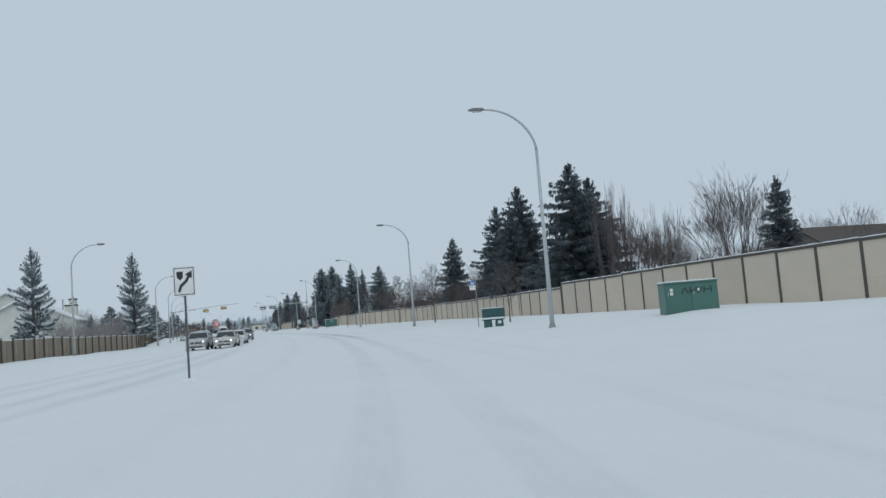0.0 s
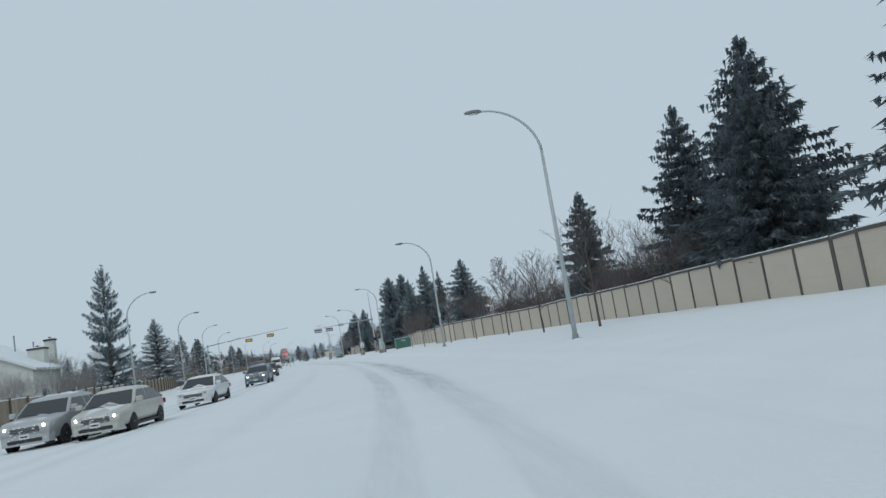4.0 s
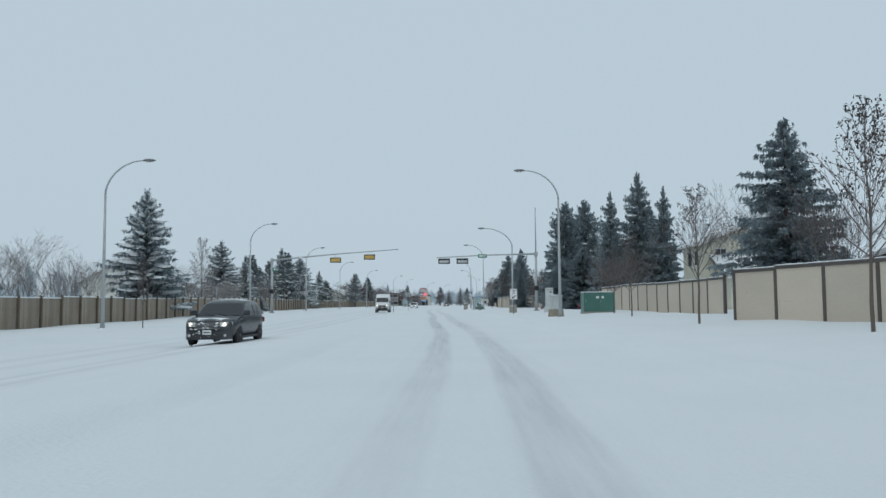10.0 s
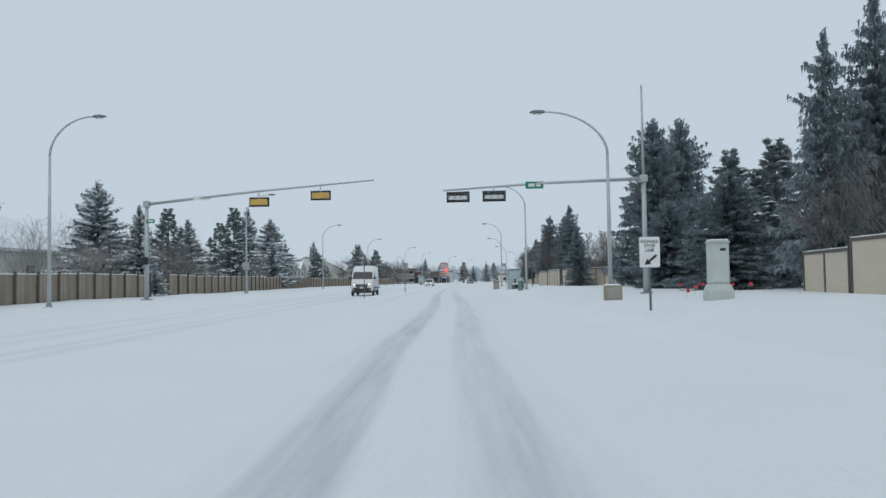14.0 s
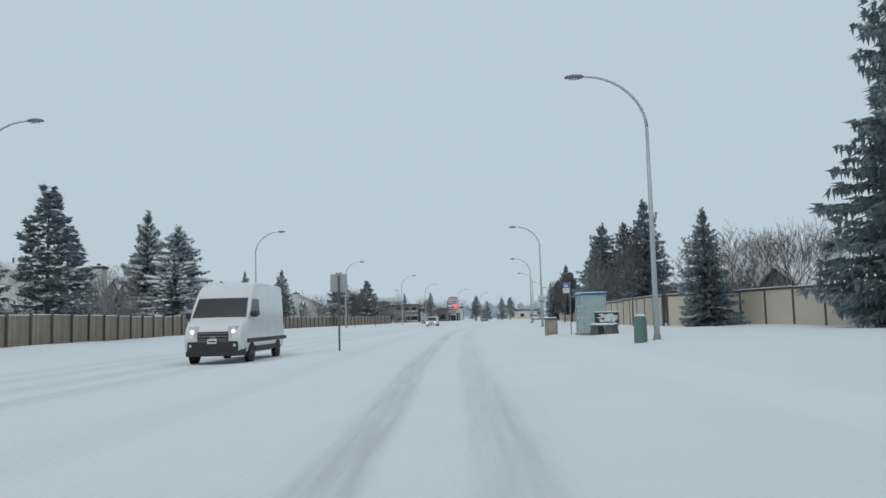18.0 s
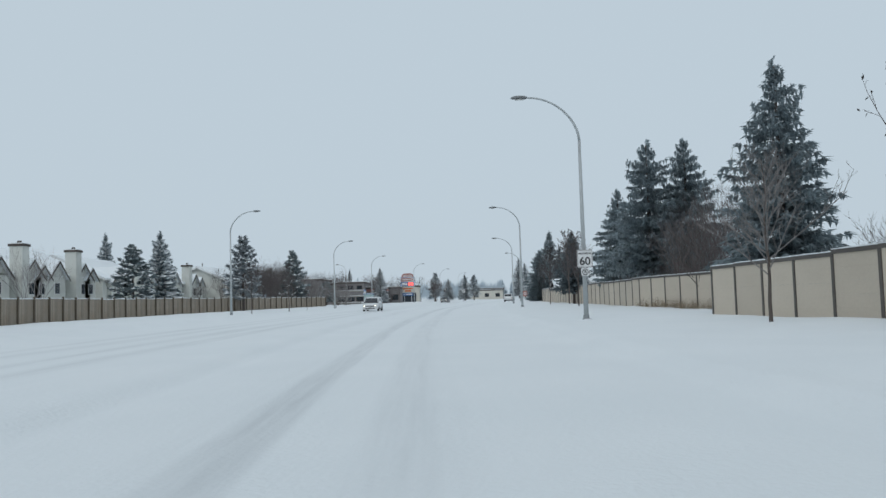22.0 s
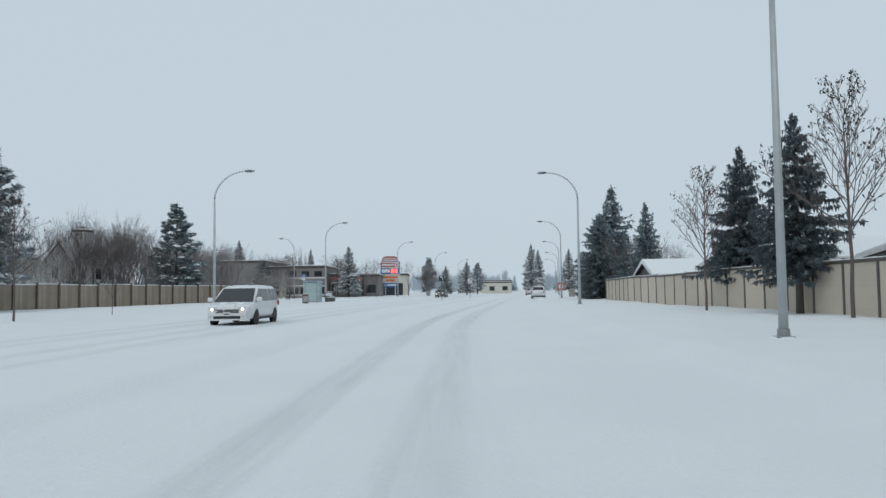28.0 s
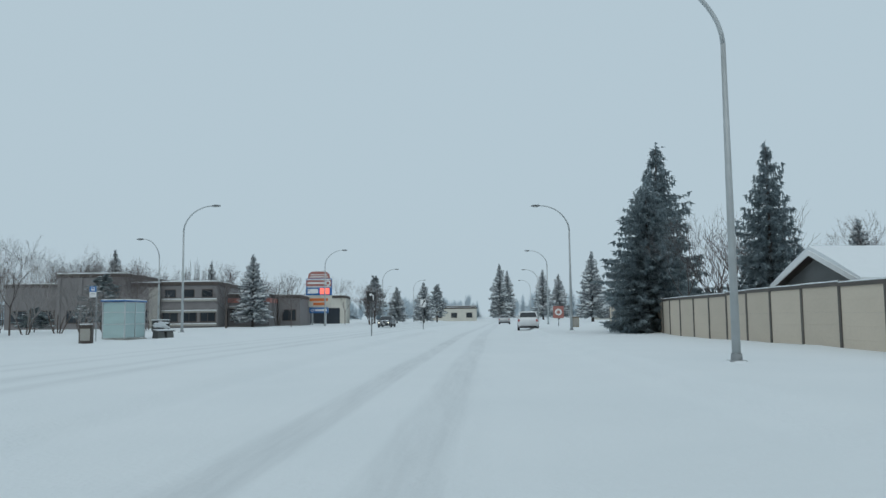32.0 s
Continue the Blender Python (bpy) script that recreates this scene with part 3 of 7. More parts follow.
def street_lamp(x, y, arm=2.7, h=9.55, turn=0.0, label="tall grey steel street lamp with a curved arm", z=None):
    key = (arm, h)
    if key not in LAMP_SET:
        LAMP_SET[key] = lamp_meshes(arm, h)
        for n, me in LAMP_SET[key]:
            me.materials.append(LAMP_MATS[n])
    lamp = thing("street_lamp", label, "street lamp", pose(x, y, gz(x, y) if z is None else z, 0, 0, turn), group="street lamps along the road")
    for n, me in LAMP_SET[key]:
        part(n, me, None, lamp)
    return lamp


for x, y, turn in ((14.0, 30.6, -8), (18.25, 70.0, -5), (20.5, 108.3, -4), (20.5, 153.6, 0), (19.0, 218.75, 0), (18.75, 265.1, 0),
                   (20.5, 306.0, -5), (23.5, 345.3, -7), (28.85, 385.9, -9), (35.2, 427, -9), (41.5, 468, -9), (47.5, 510, -9)):
    street_lamp(x, y, turn=turn)
for x, y, turn in ((-10.95, 74.2, 172), (-6.55, 116.3, 175), (-6.25, 147.4, 178), (-7.2, 185.1, 180), (-7.7, 221.7, 180), (-8.05, 263.6, 180),
                   (-6.5, 304.5, 176), (-2.1, 343.8, 174), (-0.4, 387.5, 172), (6.8, 427, 171), (13.5, 467, 171), (20, 508, 171)):
    street_lamp(x, y, turn=turn)
street_lamp(20.0, 182.0, arm=3.3, h=8.5, label="grey street lamp with a long arm beside a cabinet")
street_lamp(-7.6, 406, arm=2.2, h=8.9, turn=-8, label="lamp of a car park turned away from the road")


# ---- trees ----
def spruce_mesh(seed, ragged=1.0, open_=0.0, power=0.72, levels=32, start=0.12, dust=0.46, fine=1.0, upswept=0.0):
    """Crown of needle sprays in drooping whorls, one metre high and one metre in greatest radius; and the snow on it."""
    rng = np.random.default_rng(seed)
    rng_snow = np.random.default_rng(seed + 500)
    V, S = [], []
    lobes = rng.uniform(0, 6.28, 5)
    for i in range(levels):
        t = (i + rng.uniform(-0.35, 0.35)) / levels
        z0 = start + (0.985 - start) * t
        reach = max(0.035, (1 - t) ** power) * min(1, 0.4 + 0.6 * (1 - t) / 0.14) * (1 - 0.18 * math.exp(-t * 12)) * rng.uniform(0.86, 1.08)
        nb = int(9 + 5 * (1 - t))
        for k in range(nb):
            if rng.random() < open_:
                continue
            a = 2 * math.pi * (k + rng.uniform(-0.35, 0.35)) / nb + i * 1.7
            lump = 1 + 0.13 * ragged * math.sin(3 * a + lobes[0] + 9 * t) + 0.10 * ragged * math.sin(2 * a + lobes[1] - 17 * t)
            length = reach * rng.uniform(0.66, 1.05 + 0.14 * ragged) * lump
            lift = 0.05 * (t - 0.35) + upswept * min(1.0, t * 2.2) * reach
            zb = z0 + rng.uniform(-0.6, 0.6) / levels
            rise = rng.uniform(0.0, 0.030)
            droop = rng.uniform(0.015, 0.05) * (1.2 - t) + 0.008
            if rng_snow.random() < dust * 1.5 and length > 0.12:
                c1, s1 = math.cos(a), math.sin(a)
                ends = [(f, zb - droop * f * 1.5 + (droop * 0.6 + rise) * f**3 + lift * f) for f in (0.38, 0.7, rng_snow.uniform(0.9, 1.05))]
                wide, tall = rng_snow.uniform(0.05, 0.10) * (0.4 + reach), rng_snow.uniform(0.011, 0.022)
                for (f0, z0_), (f1, z1_) in zip(ends, ends[1:]):
                    w0, w1 = wide, wide * (0.55 if f1 > 0.85 else 1)
                    for sd in (-1, 1):
                        S.append([(c1 * length * f0, s1 * length * f0, z0_ + tall + 0.004), (c1 * length * f1, s1 * length * f1, z1_ + tall * (0.5 if f1 > 0.85 else 1) + 0.004),
                                  (c1 * length * f1 - s1 * w1 * sd, s1 * length * f1 + c1 * w1 * sd, z1_ - 0.004), (c1 * length * f0 - s1 * w0 * sd, s1 * length * f0 + c1 * w0 * sd, z0_ - 0.004)])
            n = max(2, int((3 + 13 * length) * fine))
            ca, sa = math.cos(a), math.sin(a)
            for j in range(n):
                s = (j + rng.uniform(0.3, 0.9)) / n
                r = length * s
                z = zb - droop * s * 1.5 + (droop * 0.6 + rise) * s ** 3 + lift * s
                for side in ((-1, 1) if s > 0.25 else (rng.choice((-1, 1)),)):
                    w = rng.uniform(0.15, 0.95) * side * (1.05 - 0.75 * s)
                    size = rng.uniform(0.09, 0.19) * (0.45 + 0.55 * reach) / fine ** 0.5
                    da = a + w
                    dx, dy = math.cos(da) * size, math.sin(da) * size
                    px, py = ca * r, sa * r
                    dz = -rng.uniform(-0.006, 0.020)
                    wx, wy = -math.sin(da) * size * 0.17, math.cos(da) * size * 0.17
                    tilt = rng.uniform(-0.012, 0.012)
                    q = [(px, py, z), (px + dx * 0.5 + wx, py + dy * 0.5 + wy, z + dz * 0.4 + tilt - 0.006), (px + dx, py + dy, z + dz), (px + dx * 0.5 - wx, py + dy * 0.5 - wy, z + dz * 0.4 - tilt - 0.006)]
                    for fork in ((-0.42, 0.42) if rng.random() < 0.62 else (-0.75, 0.0, 0.75)):
                        ab, reach_b, roll = da + fork * rng.uniform(0.5, 1.4), size * rng.uniform(0.7, 1.2), rng.uniform(0, 3.14)
                        cb, sb, half = math.cos(ab), math.sin(ab), size * rng.uniform(0.13, 0.21)
                        ex, ey, ez = -sb * half * math.cos(roll), cb * half * math.cos(roll), half * 0.24 * math.sin(roll)
                        ox, oy, oz = px + cb * reach_b * 0.12, py + sb * reach_b * 0.12, z + rng.uniform(-0.007, 0.005)
                        V.append([(ox + ex, oy + ey, oz + ez), (ox - ex, oy - ey, oz - ez), (ox + cb * reach_b, oy + sb * reach_b, oz + dz + rng.uniform(-0.010, 0.006))])
                    if rng.random() < 0.6:
                        V.append([(px, py, z + 0.004), (px + dx * 0.35, py + dy * 0.35, z - 0.020 - 0.018 * rng.random()), (px + dx * 0.6, py + dy * 0.6, z + dz * 0.6)])
                    if s > 0.3 and rng.random() < dust:
                        S.append([(p[0], p[1], p[2] + 0.006) for p in q])
    for j in range(14):
        a, z = rng.uniform(0, 6.28), 0.92 + 0.08 * j / 13
        V.append([(0.012 * math.cos(a), 0.012 * math.sin(a), z - 0.008), (0.09 * math.cos(a), 0.09 * math.sin(a), z + rng.uniform(-0.006, 0.008)), (0, 0, z + 0.012)])
    def to_mesh(q, name):
        me = bpy.data.meshes.new(name)
        me.from_pydata([p for f in q for p in f], [], [tuple(range(len(q[0]) * i, len(q[0]) * (i + 1))) for i in range(len(q))])
        me.update()
        return me
    return to_mesh(V, "crown"), to_mesh(S, "branch_snow")


def pine_mesh(seed, limbs=44):
    """Loose pine crown of upturned needle tufts at the ends of spreading limbs, in the same unit size; and the snow on the tufts."""
    rng = random.Random(seed)
    g, snow = Geo(), Geo()
    flat_z = 0.27
    def tuft(c, out, size, n):
        for _ in range(n):
            d = Vector((rng.gauss(0, 0.75), rng.gauss(0, 0.75), rng.uniform(-0.25, 1.1))) + out * 0.55
            d.normalize()
            q = c + Vector((d.x, d.y, d.z * flat_z)) * size * rng.uniform(0.6, 1.15)
            w = d.cross(Vector((rng.uniform(-1, 1), rng.uniform(-1, 1), 0.3))).normalized() * size * rng.uniform(0.13, 0.22)
            w.z *= flat_z
            b = c + Vector((rng.uniform(-0.3, 0.3), rng.uniform(-0.3, 0.3), rng.uniform(-0.2, 0.2) * flat_z)) * size
            g.add([b + w, b - w, q], [(0, 1, 2)])
    def cap(c, size):
        m = 7
        ring = [c + Vector((math.cos(6.283 * k / m) * rng.uniform(0.7, 1.15), math.sin(6.283 * k / m) * rng.uniform(0.7, 1.15), rng.uniform(-0.35, 0.05) * flat_z)) * size for k in range(m)]
        snow.add([c + Vector((0, 0, size * 0.42 * flat_z))] + ring, [(0, k + 1, (k + 1) % m + 1) for k in range(m)])
    for i in range(limbs):
        t = (i + rng.uniform(-0.3, 0.3)) / limbs
        z = 0.16 + 0.80 * t
        a = i * 2.4 + rng.uniform(-0.5, 0.5)
        reach = max(0.10, (1 - t) ** 0.62 * (0.62 + 0.38 * min(1, t / 0.22)) * rng.uniform(0.55, 1.08))
        out = Vector((math.cos(a), math.sin(a), 0))
        rise = rng.uniform(0.0, 0.05) + 0.03 * t
        for f in (0.4, 0.62, 0.82, 1.0):
            for side in ((0,) if f < 0.5 else (-1, 1) if f < 0.9 else (-1, 0, 1)):
                across = Vector((-out.y, out.x, 0)) * side * reach * rng.uniform(0.12, 0.30)
                c = out * reach * f + across + Vector((0, 0, z + rise * f * f + rng.uniform(-0.014, 0.014)))
                size = rng.uniform(0.14, 0.22) * (0.6 + 0.4 * reach)
                tuft(c, out, size, 20)
                if f > 0.5 and rng.random() < 0.55 - 0.35 * t:
                    cap(c + Vector((0, 0, 0.010)), size * rng.uniform(0.6, 0.95))
    for k in range(6):
        tuft(Vector((rng.uniform(-0.06, 0.06), rng.uniform(-0.06, 0.06), 0.93 + 0.01 * k)), Vector((0, 0, 1)), 0.10, 16)
    return g.mesh("crown"), snow.mesh("branch_snow")


def trunk_mesh():
    return Geo().tube([(0, 0, -0.02), (0, 0, 0.3), (0, 0, 0.97)], [0.024, 0.017, 0.003], 8).mesh("trunk", True)


CONIFERS = [spruce_mesh(11, 1.0, 0.05, 0.78), spruce_mesh(12, 1.7, 0.08, 0.66), spruce_mesh(13, 1.5, 0.16, 0.62), spruce_mesh(14, 1.2, 0.0, 0.46, 42, 0.04, fine=1.3), pine_mesh(15, 62), pine_mesh(16, 72), spruce_mesh(17, 1.5, 0.08, 0.70, 31, 0.22, fine=1.2), spruce_mesh(18, 1.8, 0.10, 0.62, 29, 0.25, fine=1.2), spruce_mesh(19, 1.3, 0.05, 0.72, 34, 0.03), spruce_mesh(20, 1.2, 0.22, 0.60, 21, 0.10, dust=0.26, fine=1.25, upswept=0.09)]
TRUNK = trunk_mesh()
TRUNK.materials.append(BARK)
for i, (crown, dust) in enumerate(CONIFERS):
    crown.materials.append(PINE if i in (4, 5) else SPRUCE)
    dust.materials.append(SNOW)
HAZE_RIMED = [crown.copy() for crown, _ in CONIFERS]
for i, crown in enumerate(HAZE_RIMED):
    crown.materials.clear()
    crown.materials.append(HAZE_RIMED_PINE if i in (4, 5) else HAZE_RIMED_SPRUCE)


HAZE_SNOWED = [crown.copy() for crown, _ in CONIFERS]
for crown in HAZE_SNOWED:
    crown.materials.clear()
    crown.materials.append(HAZE_SNOWED_SPRUCE)


def conifer(x, y, top, radius, kind=0, frosted=False):
    z = gz(x, y)
    h = top - z
    # unfrosted trees further along take paler needles, haze put in the colour
    rime_haze = frosted or 140 < y < 312 or y > 350
    words = ("bushy grey-green pine" if kind in (4, 5) else "dark green spruce") + (" dusted with snow on its branches" if frosted else " coloured paler for haze, behind the sound wall" if rime_haze else " standing behind the sound wall")
    t = thing("pine_tree" if kind in (4, 5) else "spruce_tree", words, "tree", pose(x, y, z, 0, 0, random.uniform(0, 360)), group="conifers")
    s = Matrix.Diagonal((radius * 1.22, radius * 1.22, h, 1))
    part("trunk", TRUNK, None, t, at=Matrix.Diagonal((h * 0.9, h * 0.9, h, 1)))
    part("crown", HAZE_SNOWED[kind] if frosted == 2 or frosted and y > 405 else HAZE_RIMED[kind] if rime_haze else CONIFERS[kind][0], None, t, at=s)
    if frosted:
        tagged(part("branch_snow", CONIFERS[kind][1], None, t, "snow lying on the boughs", at=s), kind="stuff")
    return t


def spike(g, p, q, r):
    """A three-sided twig drawn out to a point."""
    d = (q - p).normalized()
    u = d.cross(Vector((0.31, 0.87, 0.38))).normalized() * r
    w = d.cross(u)
    g.add([p + u, p - u * 0.5 + w * 0.87, p - u * 0.5 - w * 0.87, q], [(0, 1, 3), (1, 2, 3), (2, 0, 3)])


def bare_mesh(seed, stems=1, depth=6, spread=0.7, upright=0.25, leaves=0, fine=0.0010, thick=0.008):
    """Bare limbs forking into twigs, one metre high; three-sided twigs, rounder stems."""
    rng = random.Random(seed)
    g, lf, tr = Geo(), Geo(), Geo()
    def limb(p, d, length, r, level):
        q = p + d * length
        if level < min(4, depth):
            mid = p + d * length * 0.5 + Vector((rng.uniform(-1, 1), rng.uniform(-1, 1), rng.uniform(-0.4, 0.4))) * length * 0.07
            (tr if level == 0 else g).tube([p, mid, q], [r, r * 0.85, r * 0.7], 7 if level == 0 else (5 if level < 2 else 3), caps=False)
        elif level >= depth:
            spike(g, p, q, r * 1.2)
        else:
            g.tube([p, q], [r, r * 0.6], 3, caps=False)
        if level >= depth:
            if leaves and rng.random() < leaves:
                for _ in range(2):
                    o = q + Vector((rng.uniform(-1, 1), rng.uniform(-1, 1), rng.uniform(-1, 0.4))) * 0.02
                    u = Vector((rng.uniform(-1, 1), rng.uniform(-1, 1), rng.uniform(-1, 1))).normalized() * 0.016
                    w = u.cross(Vector((0.3, 0.5, 1))).normalized() * 0.011
                    lf.add([o, o + u + w, o + 2 * u, o + u - w], [(0, 1, 2, 3)])
            return
        n = 3 if level < 2 else (2 + (rng.random() < 0.3))
        for k in range(n):
            a = 2 * math.pi * k / n + rng.uniform(-0.7, 0.7) + level * 1.3
            side = Vector((math.cos(a), math.sin(a), 0))
            nd = (d * (0.9 if k else 1.3) + side * rng.uniform(0.4, 1.0) * spread + Vector((0, 0, upright * rng.uniform(0.2, 0.8)))).normalized()
            limb(p + d * length * (1.0 if k == 0 else rng.uniform(0.8 if level == 0 and stems == 1 else 0.45, 1.0)), nd, length * rng.uniform(0.66, 0.88), max(fine, r * (rng.uniform(0.36, 0.5) if level == 0 and stems == 1 else rng.uniform(0.5, 0.66))), level + 1)
    for s in range(stems):
        a = 2 * math.pi * s / max(stems, 1) + rng.uniform(-0.3, 0.3)
        lean = 0.0 if stems == 1 else rng.uniform(0.1, 0.5)
        limb(Vector((0.03 * math.cos(a), 0.03 * math.sin(a), -0.02)) * (stems > 1), Vector((math.cos(a) * lean, math.sin(a) * lean, 1)).normalized(), 0.33 if stems == 1 else 0.22, 0.0125 if stems == 1 else thick, 0)
    top = max(v[2] for v in g.v)
    g.v = [tuple(Vector(v) / top) for v in g.v]
    lf.v = [tuple(Vector(v) / top) for v in lf.v]
    tr.v = [tuple(Vector(v) / top) for v in tr.v]
    return g.mesh("bare_crown"), (lf.mesh("dry_foliage") if leaves else None), tr.mesh("bare_trunk", True)


def leader_mesh(seed, leaves=0.0, reach=0.36, first=0.27, branches=25):
    """A young tree one metre high: one crooked leader, rising side branches, twigs off each, a few leaves."""
    rng = random.Random(seed)
    g, lf, tr = Geo(), Geo(), Geo()
    n = 9
    spine = [Vector((rng.uniform(-1, 1) * 0.011 * min(i, 4) / 4, rng.uniform(-1, 1) * 0.011 * min(i, 4) / 4, i / (n - 1) * 0.98)) for i in range(n)]
    spine[0].z = -0.02
    tr.tube(spine, [0.0125 * (1 - 0.88 * i / (n - 1)) for i in range(n)], 7, caps=False)
    def on_spine(z):
        f = min(max(z / 0.98, 0), 0.999) * (n - 1)
        i = int(f)
        return spine[i].lerp(spine[i + 1], f - i)
    def leaf(q):
        o = q + Vector((rng.uniform(-1, 1), rng.uniform(-1, 1), rng.uniform(-1, 0.3))) * 0.009
        u = Vector((rng.uniform(-1, 1), rng.uniform(-1, 1), rng.uniform(-1.3, 0.6))).normalized() * rng.uniform(0.009, 0.0135)
        w = u.cross(Vector((0.3, 0.5, 1))).normalized() * rng.uniform(0.004, 0.0065)
        lf.add([o, o + u + w, o + 2 * u, o + u - w], [(0, 1, 2, 3)])
    def spray(p, d, length, r, level):
        bend = Vector((rng.uniform(-1, 1), rng.uniform(-1, 1), rng.uniform(-0.2, 0.9))) * length * 0.09
        mid, q = p + d * length * 0.5 + bend * 0.5, p + d * length + bend * 1.6
        if level == 3:
            spike(g, p, q, r * 1.2)
        elif level == 2:
            g.tube([p, q], [r, r * 0.6], 3, caps=False)
        else:
            g.tube([p, mid, q], [r, r * 0.78, max(0.0008, r * 0.45)], 4 if level == 0 else 3, caps=False)
        if level == 3:
            if leaves and rng.random() < leaves:
                leaf(mid.lerp(q, rng.random()))
            return
        for k in range((6, 3, 2)[level]):
            f = 0.25 + 0.75 * (k + rng.uniform(0.2, 0.9)) / (6, 3, 2)[level]
            at = p.lerp(mid, f * 2) if f < 0.5 else mid.lerp(q, min(1, f * 2 - 1))
            side = Vector((rng.uniform(-1, 1), rng.uniform(-1, 1), rng.uniform(-0.3, 0.8))).normalized()
            spray(at, (d + side * rng.uniform(0.6, 1.1)).normalized(), length * rng.uniform(0.3, 0.52) * (1.15 - 0.4 * f), max(0.0009, r * 0.55), level + 1)
    for k in range(branches):
        f = (k + rng.uniform(0, 0.8)) / branches
        z = first + (0.95 - first) * f
        a = k * 2.4 + rng.uniform(-0.5, 0.5)
        rise = 0.75 + 0.9 * f + rng.uniform(-0.25, 0.3)
        d = Vector((math.cos(a), math.sin(a), rise)).normalized()
        spray(on_spine(z), d, (reach * (1 - 0.8 * f) * rng.uniform(0.7, 1.1)) + 0.03, 0.0043 * (1 - 0.55 * f), 0)
    top = max(v[2] for v in g.v)
    g.v = [tuple(Vector(v) / top) for v in g.v]
    lf.v = [tuple(Vector(v) / top) for v in lf.v]
    tr.v = [tuple(Vector(v) / top) for v in tr.v]
    return g.mesh("bare_crown"), (lf.mesh("dry_foliage") if leaves else None), tr.mesh("bare_trunk", True)


BARE = [bare_mesh(21, 1, 7, 0.75, 0.22), leader_mesh(22, 0.85, 0.44, 0.30, 26), bare_mesh(23, 4, 5, 0.66, 0.35), bare_mesh(24, 7, 5, 0.32, 0.8), leader_mesh(25, 0.0, 0.36, 0.27, 24), bare_mesh(26, 8, 5, 0.26, 0.75, 0, 0.0008, 0.0045), leader_mesh(27, 0.0, 0.52, 0.26, 27), bare_mesh(28, 5, 6, 0.6, 0.3, 0, 0.0008, 0.0055), bare_mesh(31, 6, 7, 0.52, 0.26, 0, 0.0008, 0.0085), bare_mesh(33, 5, 5, 0.16, 0.9, 0, 0.0009, 0.0060)]
for limbs, dry, stem in BARE:
    limbs.materials.append(TWIG)
    stem.materials.append(BARK)
    if dry:
        dry.materials.append(LEAF)
PALE = [m.copy() for m, _, _ in BARE]
for m in PALE:
    m.materials.clear()
    m.materials.append(PALE_TWIG)


def bare_tree(x, y, h, width=1.0, kind=0, pale=False, words=""):
    t = thing("bare_tree" if kind in (0, 1, 4, 6, 7, 8, 9) else "bare_shrub", words or ("leafless tree with fine grey-brown twigs" if kind in (0, 1, 4, 6, 7, 8, 9) else "leafless many-stemmed shrub behind the fence"), "tree" if kind in (0, 1, 4, 6, 7, 8, 9) else "shrub",
              pose(x, y, gz(x, y), 0, 0, random.uniform(0, 360)), group="bare trees")
    s = Matrix.Diagonal((h * width, h * width, h, 1))
    part("trunk", BARE[kind][2], None, t, at=s)
    part("crown", PALE[kind] if pale else BARE[kind][0], None, t, at=s)
    if BARE[kind][1]:
        part("dry_foliage", BARE[kind][1], None, t, "a few dry brown leaves", at=s)
    return t


# behind the sound wall
for x, y, top, r, k in ((31.2, 62, 13.6, 3.3, 6), (34.0, 64.0, 12.6, 3.0, 6), (31.9, 75.5, 13.9, 3.3, 6), (33.1, 85.3, 13.3, 2.6, 6), (29.9, 73, 11.2, 2.2, 6), (51.4, 60.0, 11.6, 1.75, 7), (34, 80, 12.0, 3.2, 2), (33.6, 104.5, 11.7, 1.95, 7), (31.8, 145.7, 11.3, 2.7, 6), (30.2, 183, 12.5, 1.7, 2), (33.6, 185, 14.9, 2.4, 6),
                        (36.4, 185.5, 13.4, 1.6, 2), (32.2, 224.6, 16.9, 3.35, 3), (35.9, 228.2, 17.7, 3.2, 3), (31.6, 200.5, 9.6, 2.3, 5), (33.7, 198, 9.8, 2.8, 4)):
    conifer(x, y, top, r, k, k in (4, 5))
for x, y, top, r, k in ((29.2, 193.5, 7.5, 2.4, 3), (28.8, 206, 7.0, 2.2, 3), (35.5, 204, 9.0, 2.4, 3), (36, 190, 12, 3.2, 0), (26.4, 238.3, 7.5, 1.5, 8), (29.9, 271, 12.9, 2.9, 0), (28.9, 291.7, 12.9, 2.5, 7),
                        (31.6, 291.0, 12.8, 2.8, 6), (29.8, 305.5, 11.0, 2.3, 6), (28.1, 321.4, 8.4, 1.6, 6), (29.6, 331.0, 8.8, 1.7, 6), (34.2, 381.4, 13.4, 3.0, 8), (31.6, 376, 9.5, 2.3, 3), (33.2, 363, 9.4, 1.7, 0)):
    conifer(x, y, top, r, k)
for x, y, top, r, k in ((38.6, 233, 7.5, 2.0, 0), (46, 238, 12, 2.6, 1), (50.5, 384, 8.2, 1.7, 0), (54, 383, 8.6, 1.9, 2), (39, 395, 9, 2, 0), (52, 470, 13, 2.6, 0), (58, 474, 12, 2.4, 1), (47, 560, 17, 3.0, 0), (50, 565, 15, 2.2, 2), (60, 560, 15, 3.0, 0), (66, 566, 14, 3, 0)):
    conifer(x, y, top, r, k, True)
